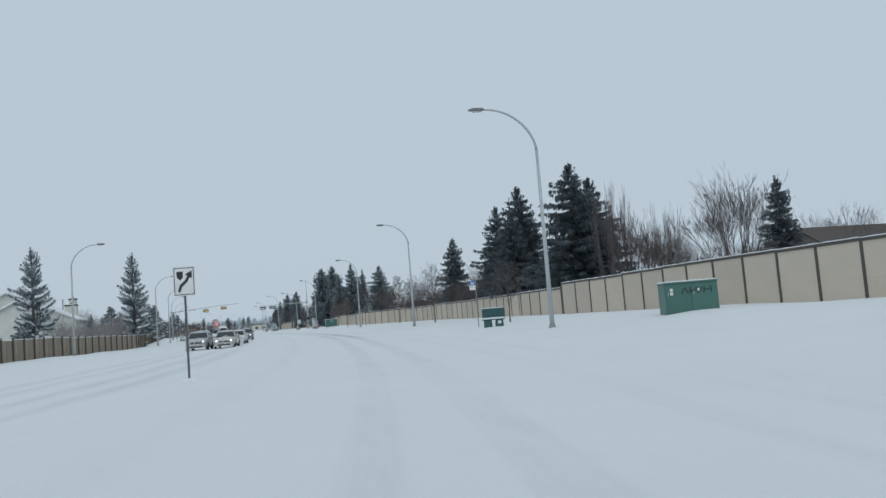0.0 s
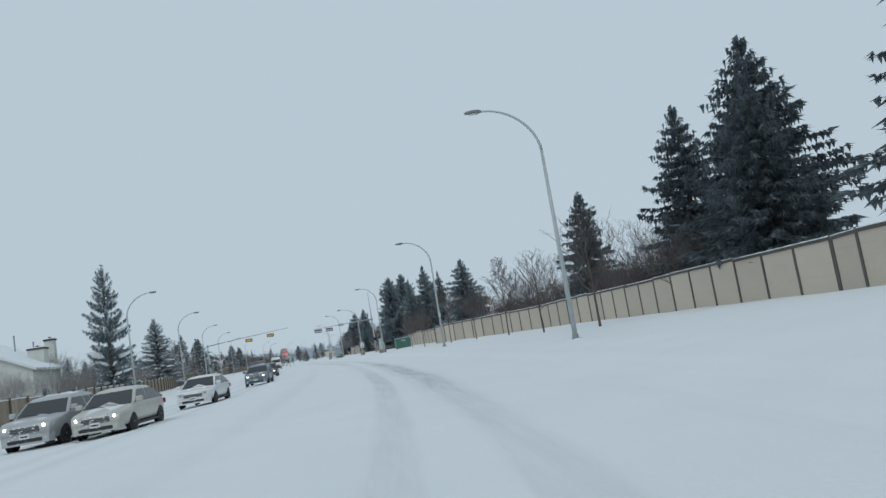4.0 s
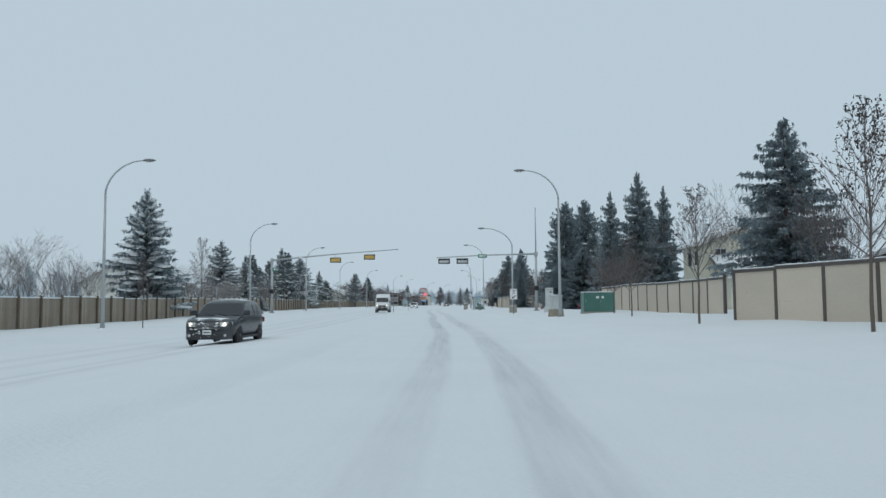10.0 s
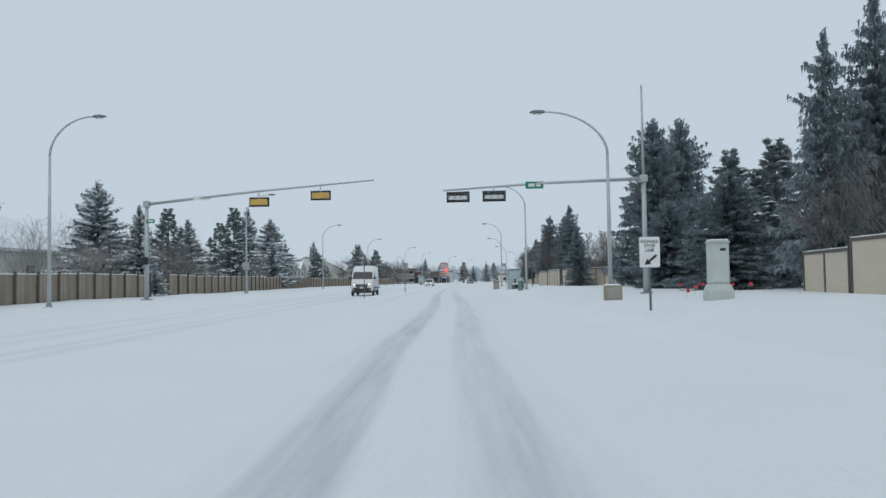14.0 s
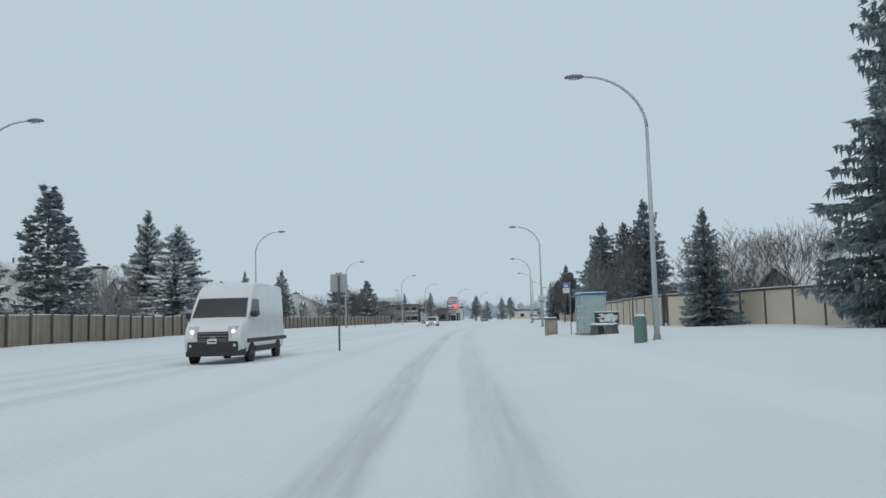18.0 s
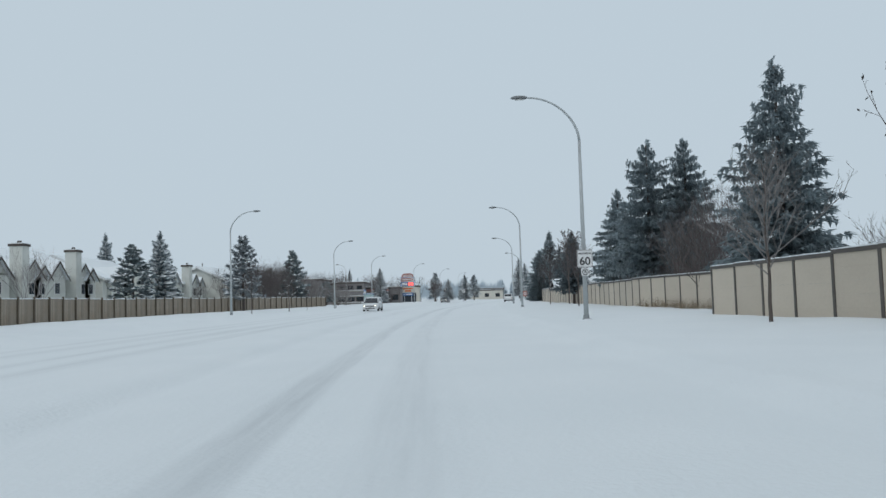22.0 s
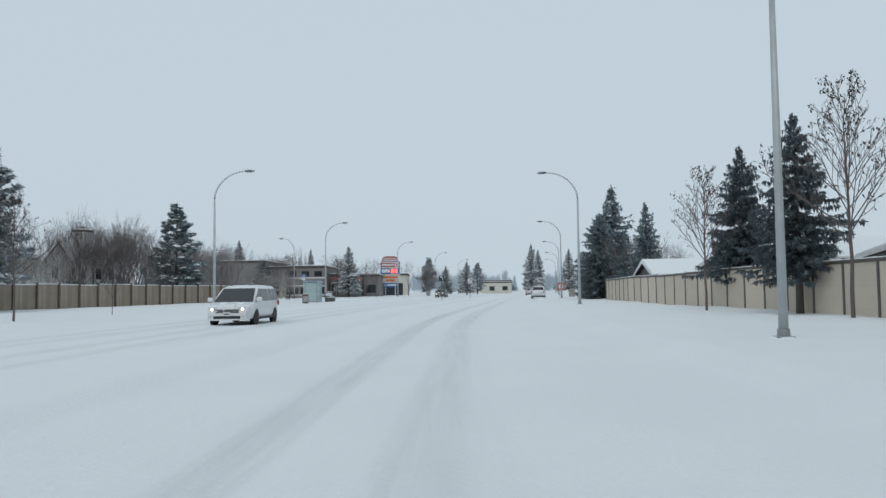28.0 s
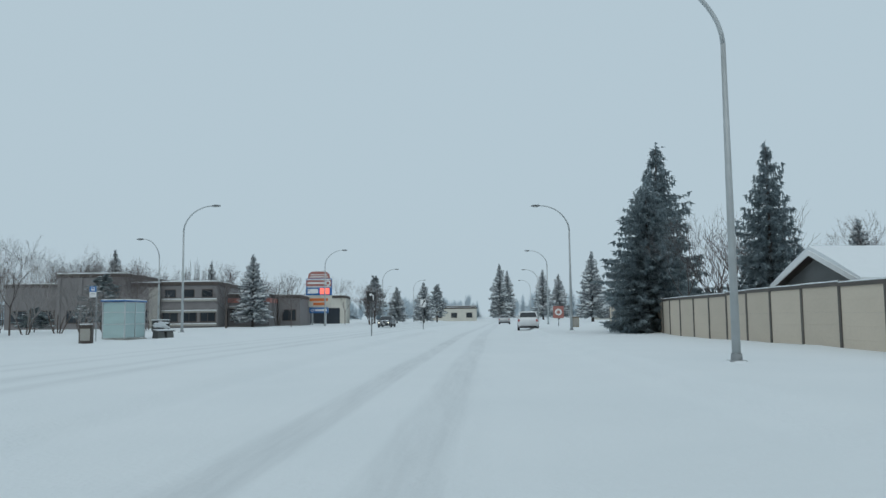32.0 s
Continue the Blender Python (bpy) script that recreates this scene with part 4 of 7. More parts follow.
# beyond the wooden fence
for x, y, top, r, k in ((-15.9, 84, 10.9, 1.75, 9), (-10.2, 125.5, 14.1, 2.05, 9), (-19.8, 141.5, 5.0, 1.1, 8), (-18.0, 140.0, 5.8, 1.2, 8), (-16.4, 141.0, 5.3, 1.1, 8), (-15.0, 140.3, 5.5, 1.0, 8), (-12.8, 171, 11.2, 2.6, 1), (-18.1, 213, 10.1, 2.6, 1), (-15.0, 214.2, 8.2, 1.6, 0), (-17.0, 267.6, 11.1, 3.2, 1), (-17.5, 190, 6.0, 1.7, 0), (-11.9, 209.8, 2.6, 1.1, 0), (-15.6, 263.0, 8.0, 2.0, 0), (-11.5, 402, 5.4, 2.4, 4), (-25.4, 445, 11.6, 2.0, 0), (-10.8, 442, 9.6, 1.3, 0), (-14.5, 395, 2.4, 1.5, 4),
                        (-14.0, 238.5, 9.9, 2.3, 4), (-21.6, 271, 13.3, 2.8, 0), (-23.4, 334.0, 11.0, 2.3, 0), (-17.8, 310.4, 7.3, 2.2, 4), (-12.1, 366.5, 9.8, 2.5, 4)):
    conifer(x, y, top, r, k, True)
for x, y, top, r, k in ((-29.7, 332.2, 10.8, 1.7, 0), (-1.2, 421.6, 8.9, 1.9, 0), (-20, 240, 9, 2.4, 0), (12, 468, 8.5, 2.2, 4), (16, 474, 7, 1.8, 0), (22, 500, 9, 2.2, 0), (26, 520, 9, 2.4, 4), (-17, 226, 8.8, 2.2, 4), (-20, 252, 9.2, 2.3, 4), (-16, 150, 7, 2, 4)):
    conifer(x, y, top, r, k, True)

conifer(-12.9, 335.0, 9.9, 2.5, 5, 2)

# leafless trees behind the sound wall
for x, y, h, w, k in ((50.6, 66.0, 14.2, 0.85, 8), (58, 60, 8.5, 1.0, 7), (62, 55, 8, 1, 8), (30.6, 55.0, 10.8, 0.5, 9), (32.0, 56.0, 10.2, 0.5, 9), (33.2, 57.5, 9.4, 0.5, 9), (35.4, 54.5, 8.8, 0.6, 9), (34.4, 56.5, 8.4, 0.85, 8), (36.6, 56.0, 7.4, 0.85, 8), (38.5, 58.5, 5.6, 0.9, 7), (42, 60, 5.4, 1.0, 7), (46, 62, 5.2, 1.1, 2), (54, 66, 6.5, 1.1, 2), (57, 70, 6.5, 1.1, 7)):
    bare_tree(x, y, h, w, k)
for x, y, h, w, k in ((34.5, 97, 8, 0.8, 0), (32.5, 90, 6.5, 0.9, 2), (29.8, 80.5, 5.2, 1.2, 2), (31.6, 83, 6.0, 1.1, 2), (30.4, 88, 5.0, 1.2, 2), (33.5, 87.5, 6.6, 1.0, 2), (31.0, 94, 5.4, 1.1, 2), (34, 115, 7.5, 1.0, 0), (33, 121, 7.0, 1.0, 2), (33.5, 128, 7.0, 0.9, 6), (30.6, 131.5, 5.6, 0.9, 6), (31.2, 139.5, 6.2, 0.9, 7), (32.4, 119, 6.0, 0.9, 6), (32.2, 150.5, 8.5, 1.0, 0), (33.5, 156, 7.5, 1.0, 0),
                      (34.5, 153, 8, 0.8, 3), (36, 168, 8.5, 0.9, 0)):
    bare_tree(x, y, h, w, k)
for x, y, h, w, k in ((30.6, 242.5, 6.6, 1.0, 7), (34.2, 246, 7.6, 1.0, 7), (32, 251, 7.5, 0.9, 6), (28.6, 171, 5.6, 1.0, 2), (29.6, 175, 6.4, 1.0, 2), (29.0, 179, 5.4, 1.1, 2), (38, 247.5, 7.6, 1.0, 7), (31, 259, 7.6, 0.7, 1), (33.5, 262, 8.0, 0.7, 1), (29.6, 279.5, 8.2, 0.75, 0), (29.0, 284.0, 7.2, 0.8, 2), (30.6, 277, 8.0, 0.8, 2), (30.8, 282, 7.8, 0.8, 2), (29.4, 287, 6.6, 0.9, 0), (31.4, 285.5, 7.4, 0.8, 2), (33, 298, 9, 0.7, 0), (31, 368, 7, 0.9, 0), (34, 357, 5.4, 0.9, 0), (35, 367, 7, 1.0, 2), (36, 374, 7, 1, 2)):
    bare_tree(x, y, h, w, k)
# leafless trees beyond the wooden fence
for x, y, h, w, k in ((-15, 97, 4.0, 1.3, 2), (-17, 104, 4.3, 1.2, 2), (-14, 108, 4.0, 1.2, 2), (-12, 134, 5.5, 1.1, 2), (-13.5, 141, 6.5, 1.0, 0), (-15, 156, 6.5, 1.2, 0), (-19, 161, 6, 1.2, 0), (-12.4, 185.5, 8.2, 0.62, 1), (-22, 175, 6, 1.0, 2), (-21, 199, 6.5, 1.0, 2), (-15, 222, 6.0, 1.2, 2), (-19, 231, 7, 1.0, 0), (-14.5, 247, 6, 1.1, 2), (-20.5, 296, 6.5, 0.8, 2)):
    bare_tree(x, y, h, w, k, True)
for x, y, h, w, k in ((-9.5, 404, 7.0, 1.0, 7), (-14.5, 374, 7.2, 1.0, 7), (-6.5, 396, 6.4, 1.0, 6), (-1.5, 408, 6.5, 0.9, 6), (3.5, 420, 6.5, 0.9, 6), (-14, 366, 7.0, 1.0, 2), (-17, 370, 7.5, 1.0, 2), (-13.5, 371, 7.5, 1.1, 0), (-16, 378, 7.5, 1.1, 2), (-15, 388, 6.5, 1.1, 2), (-10.5, 390, 5.5, 1.0, 2), (-19, 395, 9, 0.7, 0), (-15.5, 352, 8.4, 0.9, 8), (-13.6, 357, 8.6, 0.85, 8), (-17.0, 360, 8.8, 0.9, 8)):
    bare_tree(x, y, h, w, k, k == 2)
for x, y, h, w, k in ((-2.1, 411.3, 7.4, 0.9, 0), (-32, 443, 11.5, 0.7, 8), (-28.5, 444, 12.5, 0.7, 8), (-24, 445, 10.0, 0.6, 9), (-13.4, 441, 10.4, 0.4, 9), (-12.4, 442, 9.8, 0.4, 9), (-18, 443, 9.0, 0.8, 8), (-15.8, 445, 9.0, 0.8, 0), (-34, 430, 8.0, 0.8, 0), (8, 448, 7.5, 0.9, 0), (12, 446, 7.0, 0.9, 8), (-5, 446, 8.5, 0.9, 8), (0.9, 427, 7.4, 0.6, 2)):
    bare_tree(x, y, h, w, k, k == 2)

# hedges of leafless shrubs behind both fences
rng_h = random.Random(77)
for y0, y1, off, k, pale in ((84, 134, 3.6, 2, False), (92, 134, 5.6, 7, False), (104, 136, 9.5, 7, False), (246, 264, 6.0, 7, False), (100, 134, 7.5, 0, False), (246, 262, 4.0, 2, False), (272, 300, 3.0, 2, False), (14, 52, 7.0, 2, False)):
    y = y0
    while y < y1:
        wall_x = np.interp(y, [0, 54, 66, 93, 108, 120, 137, 243, 266, 286, 304], [23, 25.8, 27.2, 29.4, 29.7, 28.6, 25, 26, 25.3, 26.3, 27.7])
        bare_tree(wall_x + off + rng_h.uniform(-0.8, 1.2), y, rng_h.uniform(3.0, 4.6) if k == 2 else rng_h.uniform(3.6, 5.0) if k == 7 else rng_h.uniform(5, 6.5), rng_h.uniform(0.9, 1.2), k, pale)
        y += rng_h.uniform(2.4, 3.8) if k in (2, 7) else rng_h.uniform(6, 9)
for y0, y1, off, k in ((92, 120, 3.5, 2), (122, 160, 3.0, 2), (178, 260, 4.0, 2), (140, 270, 9.0, 0), (364, 400, 3.0, 2), (368, 400, 7.0, 0), (395, 410, 12, 0)):
    y = y0
    while y < y1:
        fence_x = np.interp(y, [74, 108, 124, 180, 213, 240, 265, 295, 340, 375, 440], [-13.4, -8.6, -10.2, -10.8, -11.6, -12.6, -14.2, -16, -13.6, -8, 4])
        bare_tree(fence_x - off + rng_h.uniform(-1.2, 0.8), y, rng_h.uniform(3.4, 5.0) if k == 2 else rng_h.uniform(5.5, 8.0), rng_h.uniform(0.9, 1.2), k, True)
        y += rng_h.uniform(3.0, 5.0) if k == 2 else rng_h.uniform(6, 10)

for k in range(26):
    y = 346 + 36 * (k + rng_h.random()) / 26
    x = float(np.interp(y, [340, 375, 395], [-13.6, -8.0, -6.0])) - rng_h.uniform(2.5, 13)
    bare_tree(x, y, rng_h.uniform(5.4, 7.6) if k % 3 else rng_h.uniform(3.6, 5.0), rng_h.uniform(0.8, 1.05), (7, 0, 2)[k % 3], k % 2 == 0, "dense leafless tree in a thicket behind the fence" if k % 3 < 2 else "")


def dry_grass():
    g = Geo()
    r = random.Random(31)
    for k in range(260):
        y = r.uniform(272.5, 287)
        x = float(np.interp(y, [272, 273.4, 288], [27.6, 28.1, 26.8])) - abs(r.gauss(0, 0.25)) - 0.12
        z = gz(x, y) - 0.02
        for _ in range(4):
            p = Vector((x + r.gauss(0, 0.06), y + r.gauss(0, 0.06), z))
            t = p + Vector((r.gauss(0, 0.12), r.gauss(0, 0.12), r.uniform(0.25, 0.75)))
            w = Vector((0.006, 0.004, 0))
            g.add([tuple(p - w), tuple(p + w), tuple(t)], [(0, 1, 2)])
    me = g.mesh("dry_grass")
    me.materials.append(DRY_GRASS)
    tagged(new("dry_grass", me), "dry brown weeds standing along the wall's foot", "grass", kind="stuff")


dry_grass()
# young trees on the verge
for x, y, h, k in ((19.0, 48.0, 4.4, 6), (22.5, 77.7, 6.4, 6), (23.4, 89.3, 5.7, 6), (24.5, 101.4, 6.4, 1), (24.5, 112.6, 5.3, 1), (24.4, 124.0, 6.4, 1), (23.3, 134.8, 5.7, 1), (24.0, 149.0, 4.9, 1), (24.6, 156.5, 4.8, 4), (22.6, 255.8, 5.7, 6), (23.9, 248.0, 7.3, 1), (24.4, 298, 6.4, 1), (26.3, 314, 7.9, 1), (26.2, 327, 7.1, 1),
                   (-6.3, 311.6, 5.2, 1), (-4.6, 322.6, 5.6, 1), (-3.9, 331.0, 3.2, 4), (-2.6, 349.4, 2.6, 4), (-5.2, 150.6, 4.6, 4)):
    bare_tree(x, y, h, 0.6 if k == 4 and h < 6 else 1.0 if k == 6 else 0.8, k, k == 6 and y > 200, "young leafless tree growing on the snowy verge")


def bare_kerb():
    g = Geo()
    ys = [154.5 + 0.7 * i for i in range(21)]
    rings = []
    for y in ys:
        x = float(road_x(np.array([y]))[0]) - 16.2
        z = gz(x, y)
        rings.append([(x - 0.09, y, z - 0.12), (x + 0.09, y, z - 0.12), (x + 0.07, y, z + 0.045), (x - 0.09, y, z + 0.055)])
    me = g.loft(rings).mesh("kerb")
    me.materials.append(CONCRETE)
    tagged(new("kerb", me), "bare stretch of grey concrete kerb showing through the snow", "kerb", kind="structure")


bare_kerb()


# ---- signs, signals and street furniture ----
def lettering(words, size, material, parent, m, name="lettering"):
    c = bpy.data.curves.new(name, "FONT")
    c.body, c.size, c.align_x, c.align_y, c.extrude = words, size, "CENTER", "CENTER", 0.002
    c.offset = size * 0.016
    tmp = bpy.data.objects.new(name, c)
    me = bpy.data.meshes.new_from_object(tmp)
    bpy.data.objects.remove(tmp)
    me.materials.clear()
    me.materials.append(material)
    return part(name, me, None, parent, at=m)


def flat(pts, depth=0.003):
    """A thin plate in the xz plane that faces -y."""
    return Geo().loft([[(x, 0, z) for x, z in pts], [(x, -depth, z) for x, z in pts]])


def rounded(w, h, r, n=4):
    out = []
    for cx, cz, a0 in ((w / 2 - r, h / 2 - r, 0), (-w / 2 + r, h / 2 - r, 90), (-w / 2 + r, -h / 2 + r, 180), (w / 2 - r, -h / 2 + r, 270)):
        for i in range(n):
            a = radians(a0 + 90 * i / (n - 1))
            out.append((cx + r * math.cos(a), cz + r * math.sin(a)))
    return out


def ring_plate(r0, r1, n=20):
    g = Geo()
    for i in range(n):
        a, b = 2 * math.pi * i / n, 2 * math.pi * (i + 1) / n
        g.add([(r0 * math.cos(a), -0.002, r0 * math.sin(a)), (r1 * math.cos(a), -0.002, r1 * math.sin(a)), (r1 * math.cos(b), -0.002, r1 * math.sin(b)), (r0 * math.cos(b), -0.002, r0 * math.sin(b))], [(0, 1, 2, 3)])
    return g


def bar(x0, z0, x1, z1, y=-0.006):
    return Geo().box(x0, y, z0, x1, y + 0.004, z1)


def sign_post(name, label, x, y, turn, top, w, h, face, post_r=0.03, back=SIGNBACK, border=True):
    """Square post with one plate; face: colour of the front, which looks to -y before the turn."""
    z = gz(x, y)
    s = thing(name, label, "sign", pose(x, y, z, 0, 0, turn))
    g = Geo().box(-post_r, 0.0, -0.3, post_r, 2 * post_r, top - 0.05, 0.006)
    part("post", g, SIGN_POST, s)
    plate = part("plate", flat(rounded(w, h, 0.04), 0.004), back, s, at=pose(0, -0.003, top - h / 2))
    part("face", flat(rounded(w - 0.006, h - 0.006, 0.04), 0.002), face, s, at=pose(0, -0.009, top - h / 2))
    if border:
        for k, q in enumerate(((-w / 2 + 0.02, h / 2 - 0.035, w / 2 - 0.02, h / 2 - 0.02), (-w / 2 + 0.02, -h / 2 + 0.02, w / 2 - 0.02, -h / 2 + 0.035), (-w / 2 + 0.02, -h / 2 + 0.02, -w / 2 + 0.035, h / 2 - 0.02), (w / 2 - 0.035, -h / 2 + 0.02, w / 2 - 0.02, h / 2 - 0.02))):
            part("border", bar(*q), SIGNBLACK, s, at=pose(0, -0.009, top - h / 2))
    heap = Geo()
    heap.loft([[(rr * math.cos(j * 0.6283), rr * math.sin(j * 0.6283), zz) for j in range(10)] for rr, zz in ((0.28, -0.05), (0.18, 0.04), (0.06, 0.07))])
    part("snow_mound", heap, SNOW, s, smooth=True)
    return s, top - h / 2


def arrow(pts_shaft, width):
    """A bent arrow as one flat outline: shaft points, then a head."""
    g = Geo()
    for (x0, z0), (x1, z1) in zip(pts_shaft, pts_shaft[1:]):
        d = Vector((x1 - x0, z1 - z0)).normalized()
        n = Vector((-d.y, d.x)) * width / 2
        e = d * width * 0.3
        g.loft([[(x0 + n.x - e.x, yy, z0 + n.y - e.y), (x1 + n.x + e.x, yy, z1 + n.y + e.y), (x1 - n.x + e.x, yy, z1 - n.y + e.y), (x0 - n.x - e.x, yy, z0 - n.y - e.y)] for yy in (0, -0.003)])
    (x0, z0), (x1, z1) = pts_shaft[-2:]
    d = Vector((x1 - x0, z1 - z0)).normalized()
    n = Vector((-d.y, d.x))
    p = Vector((x1, z1))
    a, b, c = p + n * width * 1.5, p - n * width * 1.5, p + d * width * 2.4
    g.loft([[(q.x, yy, q.y) for q in (a, b, c)] for yy in (0, -0.0032)])
    return g


s, zc = sign_post("traffic_sign", "white traffic sign with black shield and bent arrow on a post", -0.46, 20.0, -10, 2.92 - gz(-0.46, 20.0), 0.51, 0.70, WHITE, post_r=0.024)
part("arrow", arrow([(-0.14, -0.26), (-0.09, -0.12), (0.06, 0.0), (0.13, 0.12)], 0.075), SIGNBLACK, s, at=pose(0, -0.011, zc) @ Matrix.Diagonal((0.85, 1, 0.92, 1)))
part("shield", flat([(-0.20, 0.26), (-0.02, 0.26), (-0.03, 0.10), (-0.11, 0.02), (-0.19, 0.10)]), SIGNBLACK, s, at=pose(0, -0.011, zc) @ Matrix.Diagonal((0.85, 1, 0.92, 1)))
s, zc = sign_post("lane_sign", "white stop line sign with lettering and a black arrow", 19.0, 170.0, 0, 2.24, 0.60, 0.90, WHITE, border=False)
part("arrow", arrow([(0.19, -0.10), (-0.02, -0.27)], 0.07), SIGNBLACK, s, at=pose(0, -0.011, zc))
for k, word in enumerate(("SIGNALS", "STOP", "LINE")):
    lettering(word, 0.135, SIGNBLACK, s, pose(0, -0.013, zc + 0.31 - 0.13 * k, 90))
sign_post("median_sign", "back of a grey traffic sign standing on the median", 7.9, 218.2, 180, 2.75, 0.60, 0.60, WHITE, border=False)
sign_post("median_sign", "thin grey post with a sign seen edge-on", 7.2, 195.5, 96, 2.85, 0.45, 0.60, WHITE, border=False)
s, zc = sign_post("turn_sign", "black sign with a white arrow bending to the side", 14.0, 380.0, -6, 3.0, 0.62, 0.62, SIGNBLACK, border=False)
part("arrow", arrow([(0.12, -0.22), (0.12, 0.08), (-0.02, 0.12)], 0.07), WHITE, s, at=pose(0, -0.011, zc))
s, zc = sign_post("traffic_sign", "small white sign with a black slanting arrow on the median", 18.1, 397.8, -6, 2.8, 0.55, 0.75, WHITE)
part("arrow", arrow([(-0.10, -0.22), (0.08, 0.12)], 0.08), SIGNBLACK, s, at=pose(0, -0.011, zc))
s, zc = sign_post("shop_sign", "square red sign with a white ring beside the road", 31.9, 405, -8, 2.1, 1.05, 1.2, RED, border=False)
part("ring", ring_plate(0.18, 0.34), WHITE, s, at=pose(0, -0.012, zc))

sign_post("verge_sign", "back of a grey sign on a thin post beside the fence", -8.4, 223.5, 180, 3.0, 0.45, 0.50, WHITE, border=False)
s = thing("lamp_sign", "grey back of a traffic sign strapped to a lamp post", "sign", pose(-7.7, 221.6, gz(-7.7, 221.6), 0, 0, 0))
part("plate", flat(rounded(0.60, 0.76, 0.04), 0.004), SIGNBACK, s, at=pose(0, -0.02, 2.7))
part("clamp", Geo().box(-0.06, -0.02, 2.52, 0.06, 0.06, 2.56).box(-0.06, -0.02, 2.84, 0.06, 0.06, 2.88), GALV, s)
# speed limit on the lamp post
z0 = gz(18.75, 265.1)
s = thing("speed_sign", "white speed limit sign with black figures fixed to a lamp post", "sign", pose(18.75, 265.0, z0, 0, 0, 0))
part("plate", flat(rounded(0.66, 0.76, 0.04), 0.004), SIGNBACK, s, at=pose(0, -0.085, 2.58))
part("face", flat(rounded(0.654, 0.754, 0.04), 0.002), WHITE, s, at=pose(0, -0.091, 2.58))
part("clamp", Geo().box(-0.05, -0.09, 2.34, 0.05, 0.02, 2.38).box(-0.05, -0.09, 2.79, 0.05, 0.02, 2.83), GALV, s)
for x0, zz, x1, z1 in ((-0.31, 0.345, 0.31, 0.36), (-0.31, -0.36, 0.31, -0.345), (-0.31, -0.36, -0.295, 0.36), (0.295, -0.36, 0.31, 0.36)):
    part("border", bar(x0, zz, x1, z1), SIGNBLACK, s, at=pose(0, -0.090, 2.58))
lettering("MAXIMUM", 0.112, SIGNBLACK, s, pose(0, -0.096, 2.58 + 0.215, 90))
lettering("60", 0.47, SIGNBLACK, s, pose(0, -0.096, 2.58 - 0.12, 90))
s = thing("parking_sign", "small white no-parking sign with a ring below the speed limit", "sign", pose(18.75, 265.0, z0, 0, 0, 0))
part("plate", flat(rounded(0.34, 0.32, 0.03), 0.005), WHITE, s, at=pose(0, -0.086, 2.02))
part("ring", ring_plate(0.105, 0.135), SIGNBLACK, s, at=pose(0, -0.094, 2.02))
lettering("P", 0.17, SIGNBLACK, s, pose(0, -0.094, 2.02, 90))
part("slash", Geo().box(-0.12, -0.002, -0.013, 0.12, 0.002, 0.013), SIGNBLACK, s, at=pose(0, -0.095, 2.02, 0, 40, 0))
part("clamp", Geo().box(-0.05, -0.09, 2.0, 0.05, 0.02, 2.04), GALV, s)
for x, y, zz in ((20.5, 108.3, 2.85),):
    s = thing("parking_sign", "small white roadside sign with a black ring on a lamp post", "sign", pose(x, y - 0.1, gz(x, y)), group="small signs on lamp posts")
    part("plate", flat(rounded(0.22, 0.26, 0.03), 0.005), WHITE, s, at=pose(0, -0.012, zz))
    part("ring", ring_plate(0.055, 0.085), SIGNBLACK, s, at=pose(0, -0.02, zz + 0.01))
    part("clamp", Geo().box(-0.05, -0.015, zz - 0.02, 0.05, 0.06, zz + 0.02), GALV, s)


def bus_sign(x, y, turn, top=2.9):
    z = gz(x, y)
    s = thing("bus_stop_sign", "blue and white bus stop sign on a thin post", "sign", pose(x, y, z, 0, 0, turn), group="bus stop signs")
    part("post", Geo().tube([(0, 0, -0.3), (0, 0, top)], 0.028, 8), DARK_POLE, s)
    part("plate", flat(rounded(0.36, 0.58, 0.03), 0.006), WHITE, s, at=pose(-0.20, 0, top - 0.33))
    part("blue_field", flat(rounded(0.355, 0.29, 0.02), 0.002), BLUE, s, at=pose(-0.20, -0.007, top - 0.19))
    bus = part("bus_symbol", flat(rounded(0.19, 0.17, 0.03), 0.002), WHITE, s, at=pose(-0.20, -0.010, top - 0.19))
    part("bus_window", flat(rounded(0.14, 0.065, 0.01), 0.002), BLUE, bus, at=pose(0, -0.003, 0.025))
    part("text_bar", bar(-0.11, -0.015, 0.11, 0.02), SIGNBACK, s, at=pose(-0.20, -0.005, top - 0.44))
    part("clamp", Geo().box(-0.05, -0.012, top - 0.15, 0.035, 0.035, top - 0.12).box(-0.05, -0.012, top - 0.52, 0.035, 0.035, top - 0.49), GALV, s)


bus_sign(15.75, 45.0, -8)
bus_sign(17.87, 234.65, 0)
bus_sign(-4.6, 164.0, 102, 2.7)
bus_sign(0.05, 369.2, 0, 2.9)


